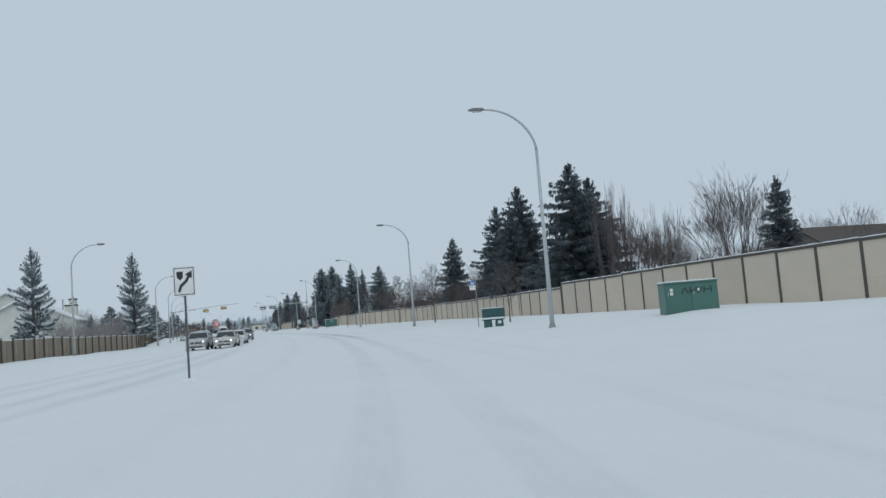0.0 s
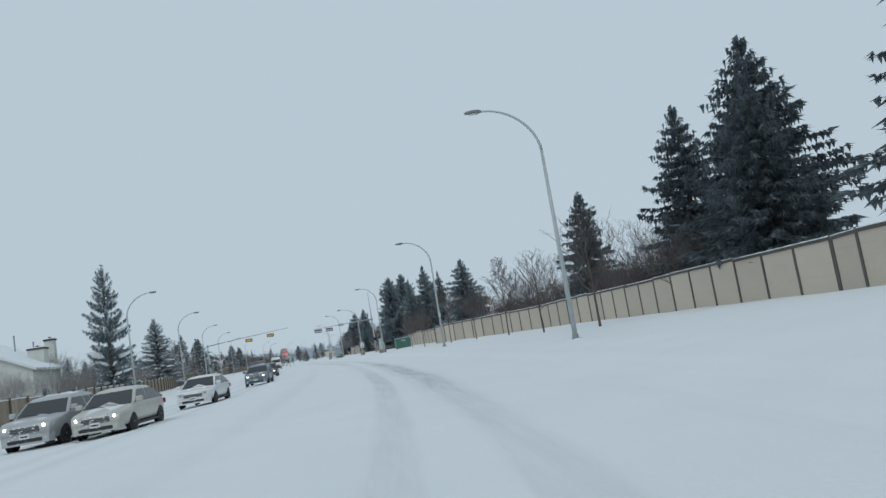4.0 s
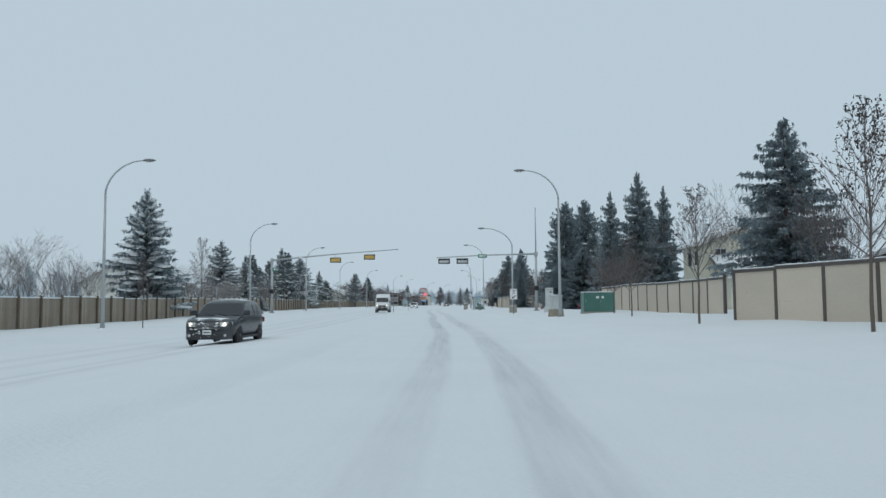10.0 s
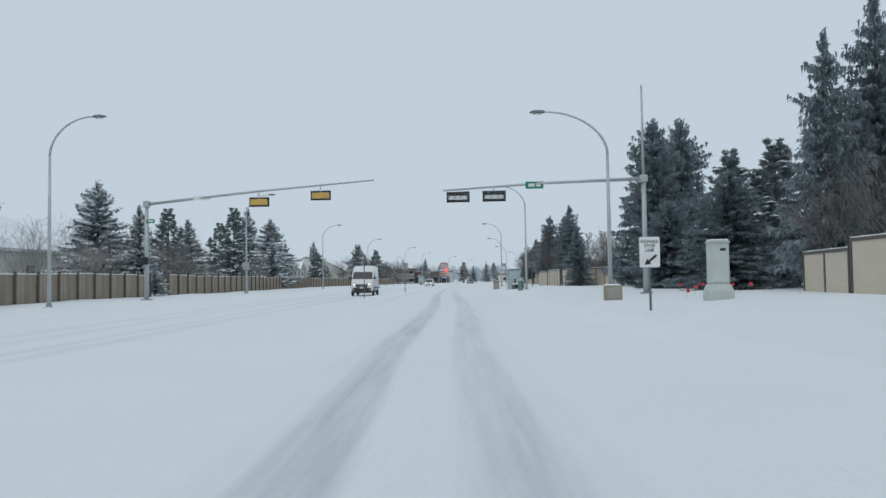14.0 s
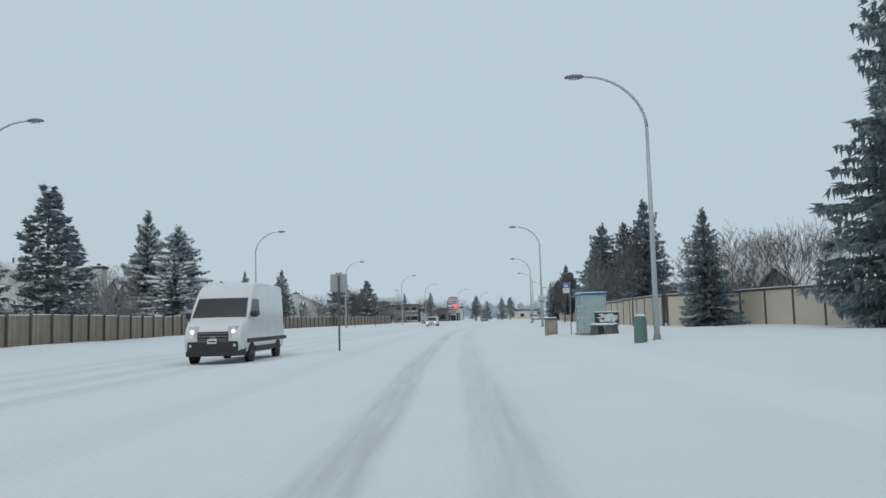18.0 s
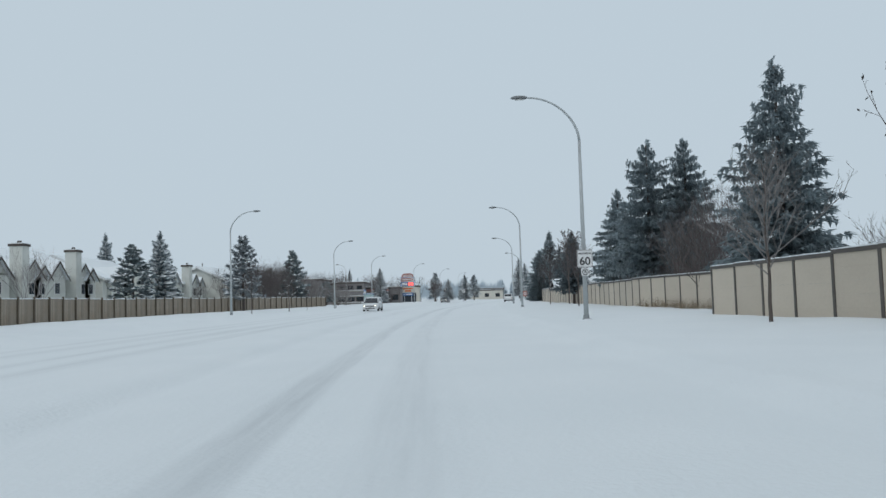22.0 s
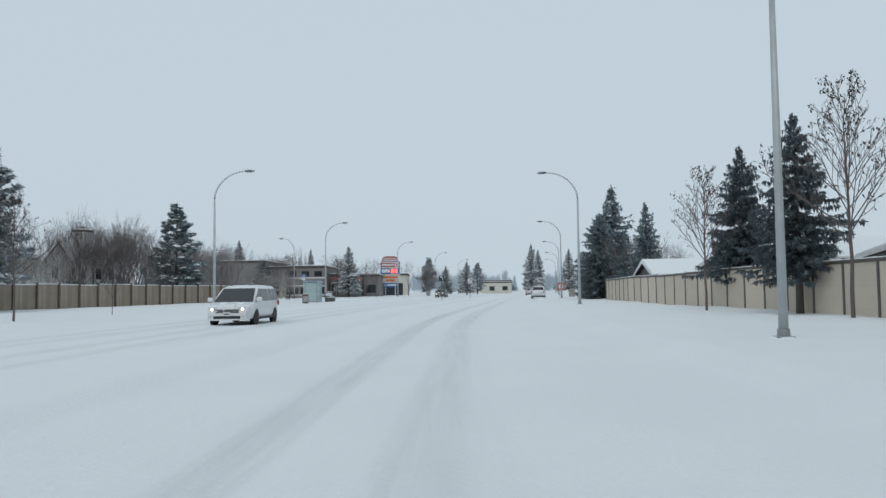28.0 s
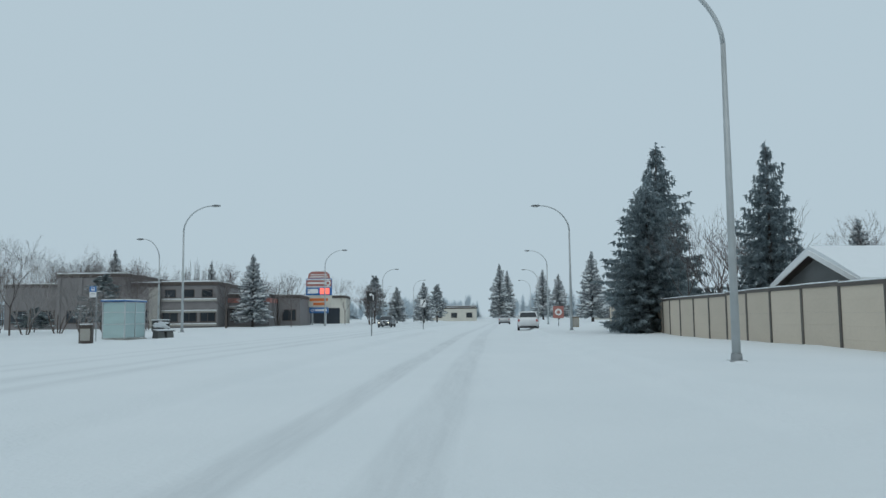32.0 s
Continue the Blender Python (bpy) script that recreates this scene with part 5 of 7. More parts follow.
def signal_head(parent, m, facing):
    """Horizontal three-lens head hung below an arm; facing: front to the driver."""
    h = part("signal_head", Geo().box(-0.56, -0.10, -0.19, 0.56, 0.10, 0.19, 0.03), YELLOW, parent, "yellow horizontal signal housing", at=m)
    part("backboard", Geo().box(-0.66, -0.105, -0.30, 0.66, -0.095, -0.195).box(-0.66, -0.105, 0.195, 0.66, -0.095, 0.30).box(-0.66, -0.105, -0.195, -0.565, -0.095, 0.195).box(0.565, -0.105, -0.195, 0.66, -0.095, 0.195), BLACK, h)
    part("front_plate", Geo().box(-0.56, -0.112, -0.19, 0.56, -0.102, 0.19), BLACK, h)
    for k in (-0.36, 0, 0.36):
        vis = Geo()
        n = 14
        for i in range(n):
            a, b = radians(-60 + 300 * i / n), radians(-60 + 300 * (i + 1) / n)
            vis.loft([[(k + r * math.cos(q), -0.112, r * math.sin(q)) for q, r in ((a, 0.15), (b, 0.15), (b, 0.142), (a, 0.142))], [(k + r * math.cos(q), -0.30, r * math.sin(q)) for q, r in ((a, 0.15), (b, 0.15), (b, 0.142), (a, 0.142))]])
        part("visor", vis, BLACK, h)
        part("lens", Geo().tube([(k, -0.113, 0), (k, -0.13, 0)], [0.14, 0.10], 14), HEAD, h)
    part("snow_cap", Geo().loft([[(x, yy, 0.30 + zz) for yy, zz in ((-0.12, 0), (-0.06, 0.05), (0.05, 0.05), (0.10, 0))] for x in (-0.64, -0.3, 0.2, 0.64)]), SNOW, h, smooth=True)
    part("packed_snow", Geo().box(-0.53, -0.25, -0.16, 0.53, -0.135, 0.085, 0.04), SNOW, h, "snow packed over the lenses")
    return h


def mast(name, label, x, y, top, arm_z, tip, heads, facing, thin_top):
    z = gz(x, y)
    s = thing(name, label, "traffic signal", pose(x, y, 0))
    part("pole", Geo().tube([(0, 0, z - 0.2), (0, 0, arm_z + 0.2)], [0.16, 0.12], 14), GALV, s, smooth=True)
    if thin_top:
        part("upper_pole", Geo().tube([(0, 0, arm_z + 0.2), (0, 0, top)], [0.085, 0.05], 12), GALV, s, smooth=True)
    else:
        part("pole_cap", Geo().tube([(0, 0, arm_z + 0.2), (0, 0, arm_z + 0.27)], [0.125, 0.05], 12), GALV, s)
    t = Vector(tip) - Vector((x, y, 0))
    part("arm", Geo().tube([(0, 0, arm_z), tuple(Vector((0, 0, arm_z)).lerp(t, 0.5) + Vector((0, 0, 0.08))), tuple(t)], [0.10, 0.075, 0.045], 12), GALV, s, smooth=True)
    part("arm_flange", Geo().box(-0.2, -0.17, arm_z - 0.2, 0.2, 0.17, arm_z + 0.2, 0.02), GALV, s)
    part("base_plate", Geo().box(-0.3, -0.3, z - 0.2, 0.3, 0.3, z + 0.08, 0.02), DARK_POLE, s)
    part("walk_signal", Geo().box(-0.22, -0.38, 2.6, 0.22, -0.16, 3.1, 0.03), BLACK, s, "black pedestrian signal box")
    for hx, hy_, hz_ in heads:
        signal_head(s, pose(hx - x, hy_ - y, hz_, 0, 0, 0 if facing else 180), facing)
        f = (hx - x) / t.x
        za = arm_z + (t.z - arm_z) * f
        part("hanger", Geo().box(hx - x - 0.03, hy_ - y - 0.06, hz_ + 0.1, hx - x + 0.03, hy_ - y + 0.06, za + 0.06), GALV, s)
    return s


m1 = mast("signal_mast", "grey traffic signal mast with two dark heads on a long arm", 23.3, 189.6, 11.8, 6.65, (12.3, 191.6, 6.42), ((13.15, 191.45, 6.0), (15.2, 191.1, 5.98)), True, True)
sg = part("street_name_plate", Geo().box(-0.5, -0.015, -0.20, 0.5, 0.015, 0.20, 0.008), SIGNGREEN, m1, "green street name plate", at=pose(17.45 - 23.3, 190.6 - 189.6, 6.52))
part("text_bar", bar(-0.34, -0.09, 0.02, 0.09, -0.02), WHITE, sg)
part("text_bar", bar(0.10, -0.09, 0.34, 0.09, -0.02), WHITE, sg)
m2 = mast("signal_mast", "grey traffic signal mast with yellow-backed heads on a rising arm", -7.8, 198.4, 7.0, 6.65, (7.7, 196.6, 7.75), ((0.05, 197.4, 6.56), (4.2, 196.9, 6.86)), False, False)
sg = part("street_name_plate", Geo().box(-0.1, -0.015, -0.13, 0.45, 0.015, 0.13, 0.008), SIGNGREEN, m2, "small green street name plate", at=pose(0.15, -0.16, 5.5))
part("text_bar", bar(0.0, -0.05, 0.36, 0.05, -0.02), WHITE, sg)
part("arm_plate", Geo().box(-0.55, -0.02, -0.14, 0.55, 0.02, 0.14, 0.01), WHITE, m2, "pale plate on the arm", at=pose(3.9, -0.5, 6.95))
for px_, py_ in ((24.0, 183.0), (25.5, 187.0), (27.0, 184.5), (22.4, 178.5), (26.0, 193.0), (23.0, 176.5), (28.0, 190.0)):
    fl = thing("pin_flag", "small red utility flag on a wire stuck in the snow", "flag", pose(px_, py_, gz(px_, py_), 0, 0, random.uniform(-30, 30)), group="red pin flags")
    part("wire", Geo().tube([(0, 0, -0.1), (0, 0, 0.42)], 0.006, 5), DARK_POLE, fl)
    part("cloth", Geo().box(0, -0.004, 0.27, 0.17, 0.004, 0.42), FLAG, fl)


def cabinet(x, y, turn, w, d, h, material, label, name="utility_cabinet", snow=True, doors=2, plinth=0.08):
    z = gz(x, y)
    c = thing(name, label, "cabinet", pose(x, y, z, 0, 0, turn))
    part("plinth", Geo().box(-w / 2 - 0.04, -d / 2 - 0.04, -0.25, w / 2 + 0.04, d / 2 + 0.04, plinth, 0.01), CONCRETE, c)
    part("body", Geo().box(-w / 2, -d / 2, plinth, w / 2, d / 2, h, 0.025), material, c)
    part("lid", Geo().box(-w / 2 - 0.03, -d / 2 - 0.03, h - 0.02, w / 2 + 0.03, d / 2 + 0.03, h + 0.05, 0.02), material, c)
    for k in range(doors):
        a = -w / 2 + 0.05 + k * (w - 0.1) / doors
        dr = part("door", Geo().box(a + 0.01, -d / 2 - 0.018, plinth + 0.05, a + (w - 0.1) / doors - 0.01, -d / 2 + 0.005, h - 0.06, 0.01), material, c)
        part("handle", Geo().box(a + 0.07, -d / 2 - 0.045, h * 0.55, a + 0.10, -d / 2 - 0.015, h * 0.55 + 0.14), SIGNBACK, dr)
    if snow:
        part("snow_cap", Geo().loft([[(xx, yy, h + 0.045 + zz) for yy, zz in ((-d / 2 - 0.02, 0), (-d / 4, 0.06), (d / 4, 0.07), (d / 2 + 0.02, 0))] for xx in (-w / 2 - 0.02, -w / 4, w / 5, w / 2 + 0.02)]), SNOW, c, smooth=True)
    return c


c = cabinet(18.92, 27.9, -20, 2.12, 1.2, 1.12, GREEN, "dark green utility box with black scrawl and pale stickers", "utility_box", plinth=-0.12)
for k in range(9):
    a = -0.45 + k * 0.14
    part("scrawl_stroke", Geo().box(-0.02, -0.003, -0.13, 0.02, 0.003, 0.13), SIGNBLACK, c, "black graffiti stroke", at=pose(a + 0.12, -0.625, 0.80, 0, (28, -28, 10, 75, -20, 40, 8, 80, -5)[k], 0))
for a, zz in ((-0.85, 0.80), (-0.85, 0.65), (0.22, 0.74)):
    part("sticker", Geo().box(a, -0.624, zz, a + 0.12, -0.619, zz + 0.12), WHITE, c)
c = cabinet(24.55, 161.8, 0, 2.3, 1.4, 1.45, GREEN, "green transformer cabinet standing in front of the wall")
part("sticker", Geo().box(-0.25, -0.726, 1.05, -0.05, -0.720, 1.22), WHITE, c)
part("sticker", Geo().box(0.15, -0.726, 1.05, 0.32, -0.720, 1.22), WHITE, c)
part("snow_cap", Geo().loft([[(x, yy, 1.445 + zz) for yy, zz in ((-0.70, 0), (-0.5, 0.05), (0.5, 0.06), (0.70, 0))] for x in (-1.12, 0, 1.12)]), SNOW, c, smooth=True)
c = thing("equipment_cabinet", "pale grey cabinet standing on a tan tapered base", "cabinet", pose(20.75, 157.2, gz(20.75, 157.2) - 0.06, 0, 0, 16))
part("base", Geo().loft([[(-q, -w, z), (q, -w, z), (q, w, z), (-q, w, z)] for q, w, z in ((0.44, 0.42, -0.15), (0.39, 0.36, 0.52), (0.37, 0.34, 0.55))]), BROWNBOX, c, "tan fibreglass base")
part("body", Geo().box(-0.34, -0.30, 0.545, 0.34, 0.30, 1.44, 0.02), GREYBOX, c)
part("door", Geo().box(-0.31, -0.315, 0.60, -0.01, -0.295, 1.38, 0.008), GREYBOX, c)
dr = part("door", Geo().box(0.01, -0.315, 0.60, 0.31, -0.295, 1.38, 0.008), GREYBOX, c)
part("latch", Geo().box(0.14, -0.335, 0.94, 0.18, -0.313, 1.06), SIGNBACK, dr)
part("side_panel", Geo().box(-0.352, -0.26, 0.60, -0.335, 0.26, 1.38, 0.006), GREYBOX, c)
part("lid", Geo().box(-0.37, -0.33, 1.43, 0.37, 0.33, 1.50, 0.015), GREYBOX, c)
part("snow_cap", Geo().loft([[(x, yy, 1.495 + zz) for yy, zz in ((-0.31, 0), (-0.15, 0.05), (0.17, 0.06), (0.31, 0))] for x in (-0.35, 0, 0.35)]), SNOW, c, smooth=True)
c = thing("meter_pedestal", "tall grey meter cabinet on a flared concrete foot", "cabinet", pose(22.85, 175.9, gz(22.85, 175.9) - 0.1, 0, 0, 0))
part("foot", Geo().loft([[(-a, -a * 0.8, z), (a, -a * 0.8, z), (a, a * 0.8, z), (-a, a * 0.8, z)] for a, z in ((0.47, -0.2), (0.45, 0.45), (0.36, 0.68))]), GREYBOX, c)
part("body", Geo().box(-0.34, -0.28, 0.68, 0.34, 0.28, 2.2, 0.03), GREYBOX, c)
part("door", Geo().box(-0.29, -0.298, 0.76, 0.29, -0.275, 2.08, 0.01), GREYBOX, c)
part("label_plate", Geo().box(0.0, -0.305, 1.9, 0.2, -0.298, 2.0), SIGNBLACK, c)
part("lid", Geo().box(-0.37, -0.31, 2.19, 0.37, 0.31, 2.27, 0.02), GREYBOX, c)
part("snow_cap", Geo().box(-0.34, -0.28, 2.265, 0.34, 0.28, 2.33, 0.03), SNOW, c)
c = thing("lamp_service_box", "small tan service box at the foot of a lamp", "box", pose(19.95, 181.2, gz(19.95, 181.2)))
part("body", Geo().box(-0.36, -0.30, -0.1, 0.36, 0.30, 0.62, 0.03), BROWNBOX, c)
part("door", Geo().box(-0.28, -0.315, 0.08, 0.28, -0.295, 0.55, 0.01), CONCRETE, c)
part("snow_cap", Geo().box(-0.33, -0.27, 0.61, 0.33, 0.27, 0.70, 0.04), SNOW, c)
c = thing("cable_pedestal", "green cable pedestal with a cap of snow", "pedestal", pose(18.48, 219.0, gz(18.48, 219.0)))
part("body", Geo().tube([(0, 0, -0.1), (0, 0, 0.86), (0, 0, 0.92)], [0.24, 0.22, 0.17], 16), BINGREEN, c, smooth=False)
part("snow_cap", Geo().tube([(0, 0, 0.915), (0, 0, 0.98), (0, 0, 1.0)], [0.20, 0.16, 0.05], 14), SNOW, c, smooth=True)


def ad_bench(x, y, turn, material, label, snowed=True, w=1.75):
    z = gz(x, y)
    b = thing("bus_bench", label, "bench", pose(x, y, z, 0, 0, turn))
    for sx in (-1, 1):
        a = sx * (w / 2 - 0.32)
        part("leg_block", Geo().loft([[(a - q, -0.22 - e, zz), (a + q, -0.22 - e, zz), (a + q, 0.22 + e, zz), (a - q, 0.22 + e, zz)] for q, e, zz in ((0.25, 0.06, -0.1), (0.22, 0.0, 0.40))]), material if material in (TEAL, WEATHERED) else CONCRETE, b)
    part("seat", Geo().box(-w / 2, -0.28, 0.40, w / 2, 0.20, 0.46, 0.015), material, b)
    part("backrest", Geo().box(-w / 2, 0.20, 0.46, w / 2, 0.26, 1.08, 0.02), material, b)
    part("advert_panel", Geo().box(-w / 2 + 0.06, 0.19, 0.52, w / 2 - 0.06, 0.205, 1.03), TEAL if material is TEAL else SIGNBLACK if material is WEATHERED else GREYBOX, b)
    part("seat_snow", Geo().loft([[(xx, yy, 0.455 + zz) for yy, zz in ((-0.27, 0), (-0.2, 0.07), (0.1, 0.10), (0.19, 0.08))] for xx in (-w / 2 + 0.01, -0.3, 0.3, w / 2 - 0.01)]), SNOW, b, smooth=True)
    part("top_snow", Geo().loft([[(xx, yy, 1.075 + zz) for yy, zz in ((0.20, 0), (0.215, 0.05), (0.25, 0.05), (0.26, 0))] for xx in (-w / 2 + 0.01, 0, w / 2 - 0.01)]), SNOW, b, smooth=True)
    if snowed:
        g = Geo()
        rng = random.Random(int(x * 10))
        for k in range(44):
            cx, cz, rx, rz = rng.uniform(-w / 2 + 0.2, w / 2 - 0.2), rng.uniform(0.6, 0.98), rng.uniform(0.08, 0.25), rng.uniform(0.02, 0.06)
            g.loft([[(cx + rx * s * math.cos(j * 0.785), 0.19 - t, cz + rz * s * math.sin(j * 0.785)) for j in range(8)] for s, t in ((1, 0.0), (0.7, 0.014))])
        tagged(part("blown_snow", g, SNOW, b, smooth=True), kind="stuff")
    elif material is TEAL:
        part("label", flat(rounded(0.20, 0.17, 0.01), 0.004), WHITE, b, "white sticker on the end block", at=pose(w / 2 - 0.30, -0.262, 0.26))
    else:
        part("advert_picture", Geo().loft([[(x, yy, z) for x, z in ((-0.55, 0.60), (0.6, 0.60), (0.42, 0.78), (0.30, 0.74), (0.05, 0.98), (-0.12, 0.86), (-0.25, 0.92))] for yy in (0.189, 0.183)]), GREYBOX, b, "pale mountain shape on the advert")
    return b


ad_bench(15.95, 42.9, -22, TEAL, "teal bus bench with snowy seat and a white sticker", False, 1.3)
ad_bench(18.93, 229.88, -47, WEATHERED, "dark weathered bus bench with its back plastered with snow", True, 1.5)
ad_bench(-4.7, 166.4, 48, WHITE, "white bus bench on the far verge covered in snow", False, 1.25)
ad_bench(1.75, 375.2, 55, WEATHERED, "low bench beside the far bus shelter", True, 1.3)


def litter_bin(x, y, label, w=0.6, h=0.86, material=BROWNBOX):
    b = thing("litter_bin", label, "bin", pose(x, y, gz(x, y), 0, 0, 10), group="litter bins")
    part("body", Geo().box(-w / 2, -w / 2, -0.1, w / 2, w / 2, h, 0.03), material, b)
    part("lid", Geo().box(-w / 2 - 0.02, -w / 2 - 0.02, h - 0.04, w / 2 + 0.02, w / 2 + 0.02, h + 0.03, 0.02), TRIMDARK, b)
    part("panel", Geo().box(-w / 2 + 0.06, -w / 2 - 0.012, 0.12, w / 2 - 0.06, -w / 2 + 0.004, h - 0.15, 0.005), CONCRETE, b)
    part("snow_cap", Geo().box(-w / 2 + 0.02, -w / 2 + 0.02, h + 0.025, w / 2 - 0.02, w / 2 - 0.02, h + 0.09, 0.03), SNOW, b)


litter_bin(16.85, 235.55, "square tan litter bin with snow on its lid")
litter_bin(0.4, 367.0, "square dark grey litter bin near the far shelter", 0.58, 0.86, TRIMDARK)
litter_bin(33.4, 404.5, "grey box bin near the red sign", 0.7, 1.0)


def bus_shelter(x, y, turn, lx, ly, h, label):
    """Glass shelter; lx deep, ly long, open towards the far end."""
    z = gz(x, y) - 0.02
    s = thing("bus_shelter", label, "bus shelter", pose(x, y, z, 0, 0, turn), group="bus shelters")
    part("floor_pad", Geo().box(-lx / 2 - 0.1, -ly / 2 - 0.1, -0.2, lx / 2 + 0.1, ly / 2 + 0.1, 0.05), CONCRETE, s)
    posts = [(-lx / 2, -ly / 2), (lx / 2, -ly / 2), (lx / 2, ly / 2), (-lx / 2, ly / 2), (-lx / 2, 0), (lx / 2, 0)]
    for px_, py_ in posts:
        part("post", Geo().box(px_ - 0.03, py_ - 0.03, 0.0, px_ + 0.03, py_ + 0.03, h, 0.006), GALV, s)
    walls = [(posts[0], posts[1]), (posts[1], posts[5]), (posts[5], posts[2]), (posts[0], posts[4]), (posts[4], posts[3]), (posts[3], posts[2])]
    for (ax, ay), (bx, by) in walls:
        length = math.hypot(bx - ax, by - ay)
        m = pose(ax, ay, 0, 0, 0, math.degrees(math.atan2(by - ay, bx - ax)))
        for za, zb in ((0.12, 0.84), (0.88, h - 0.62), (h - 0.58, h - 0.06)):
            pn = part("glass_pane", Geo().box(0.035, -0.006, za, length - 0.035, 0.006, zb), SHELTER_GLASS, s, at=m)
        for zz in (0.10, 0.86, h - 0.60, h - 0.05):
            part("rail", Geo().box(0.02, -0.02, zz - 0.02, length - 0.02, 0.02, zz + 0.02), GALV, s, at=m)
    part("roof", Geo().box(-lx / 2 - 0.10, -ly / 2 - 0.12, h, lx / 2 + 0.10, ly / 2 + 0.12, h + 0.07, 0.015), BLUE, s, "blue roof edge")
    part("roof_snow", Geo().loft([[(xx, yy, h + 0.066 + zz) for yy, zz in ((-ly / 2 - 0.10, 0), (-ly / 2, 0.05), (0, 0.07), (ly / 2, 0.05), (ly / 2 + 0.10, 0))] for xx in (-lx / 2 - 0.08, -lx / 4, lx / 4, lx / 2 + 0.08)]), SNOW, s, smooth=True)
    part("seat", Geo().box(-0.1 + lx / 2 - 0.35, -ly / 2 + 0.3, 0.42, lx / 2 - 0.08, ly / 2 - 0.5, 0.47, 0.01), GALV, s)


bus_shelter(18.66, 232.4, 3, 1.12, 2.2, 2.06, "glass bus shelter with pale green panes and a blue roof")
bus_shelter(0.2, 373.0, -7, 1.25, 2.5, 2.12, "frosted glass bus shelter with a snowy flat roof")


# ---- vehicles ----
def vehicle(x, y, turn, kind, L, W, H, body_mat, label, name="car", lights=True, snow=0.0):
    """front to +y before the turn"""
    z = gz(x, y) - 0.01
    c = thing(name, label, "car" if name == "car" else "van", pose(x, y, z, 0, 0, turn), group="vehicles on the road")
    shapes = {
        "sedan": ([(0.50, 0.22), (0.50, 0.42), (0.475, 0.52), (0.26, 0.615), (-0.40, 0.655), (-0.485, 0.63), (-0.50, 0.50), (-0.50, 0.22)], [(0.265, 0.605), (0.09, 0.95), (0.0, 1.0), (-0.20, 0.985), (-0.435, 0.665)]),
        "suv": ([(0.50, 0.20), (0.50, 0.44), (0.475, 0.54), (0.40, 0.585), (0.24, 0.625), (-0.46, 0.65), (-0.495, 0.58), (-0.50, 0.20)], [(0.225, 0.62), (0.06, 0.93), (-0.02, 0.99), (-0.20, 1.0), (-0.34, 0.965), (-0.485, 0.645)]),
    }
    shapes.update({
        "minivan": ([(0.50, 0.17), (0.50, 0.38), (0.47, 0.48), (0.34, 0.56), (-0.48, 0.58), (-0.50, 0.50), (-0.50, 0.17)], [(0.345, 0.555), (0.14, 0.94), (0.06, 0.985), (-0.38, 0.985), (-0.44, 0.95), (-0.49, 0.57)]),
        "van": ([(0.50, 0.12), (0.50, 0.36), (0.492, 0.42), (0.465, 0.475), (0.39, 0.535), (-0.495, 0.53), (-0.50, 0.12)], [(0.395, 0.53), (0.30, 0.80), (0.27, 0.875), (0.21, 0.955), (0.10, 0.99), (-0.47, 0.985), (-0.495, 0.95), (-0.50, 0.54)]),
    })
    low, high = shapes[kind]
    belt, roof = high[0][1] * H, H
    tuck = 0.10 if kind == "van" else 0.19
    def half(zz):
        return W / 2 - 0.015 - tuck * max(0, (zz - belt) / (roof - belt))
    def nose(y):
        return 1 - (0.10 if kind == "van" else 0.17) * max(0.0, (abs(y) - 0.36) / 0.14) ** 2
    deck, cab = sorted(low[1:-1]), sorted(high)
    rings = []
    for y in sorted({0.50, 0.495, 0.48, 0.45, 0.40, 0.34, 0.2, 0.12, -0.1, -0.3, -0.40, -0.45, -0.48, -0.495, -0.50} | {round(p[0], 3) for p in high[:-1]}, reverse=True):
        k = nose(y)
        w = W / 2 * k
        zd = float(np.interp(y, [p[0] for p in deck], [p[1] for p in deck])) * H - (0.05 if abs(y) > 0.499 else 0.0)
        zt = float(np.interp(y, [p[0] for p in cab], [p[1] for p in cab], left=0, right=0)) * H
        zb = low[0][1] * H - 0.03 + 0.10 * max(0.0, (abs(y) - 0.44) / 0.06)
        d = zd - zb
        side = [(0.84 * w, zb), (0.955 * w, zb + 0.07 * d), (0.99 * w, zb + 0.30 * d), (1.0 * w, zb + 0.62 * d), (0.985 * w, zd - 0.14 * d)]
        if zt > zd + 0.06:
            side += [(half(zd) * k, zd - 0.02), (half(zt - 0.05) * k, zt - 0.05), (half(zt) * k - 0.05, zt - 0.012), (half(zt) * k * 0.6, zt)]
            crown_z = zt + 0.01
        else:
            side += [(0.95 * w, zd - 0.03 * d), (0.90 * w, zd - 0.012 * d), (0.80 * w, zd - 0.004), (0.55 * w, zd)]
            crown_z = zd + 0.012
        rings.append([(x, y * L, z) for x, z in side] + [(0, y * L, crown_z)] + [(-x, y * L, z) for x, z in reversed(side)])
    body = part("body", Geo().loft(rings), body_mat, c, smooth=True)
    cabin = body
    # glass
    def on(py, pz, s, out=0.008):
        return (s * (half(pz * H) + out), py * L, pz * H)
    (fy0, fz0), (fy1, fz1) = high[0], high[1]
    ry1, rz1 = high[-2]
    ry0, rz0 = high[-1]
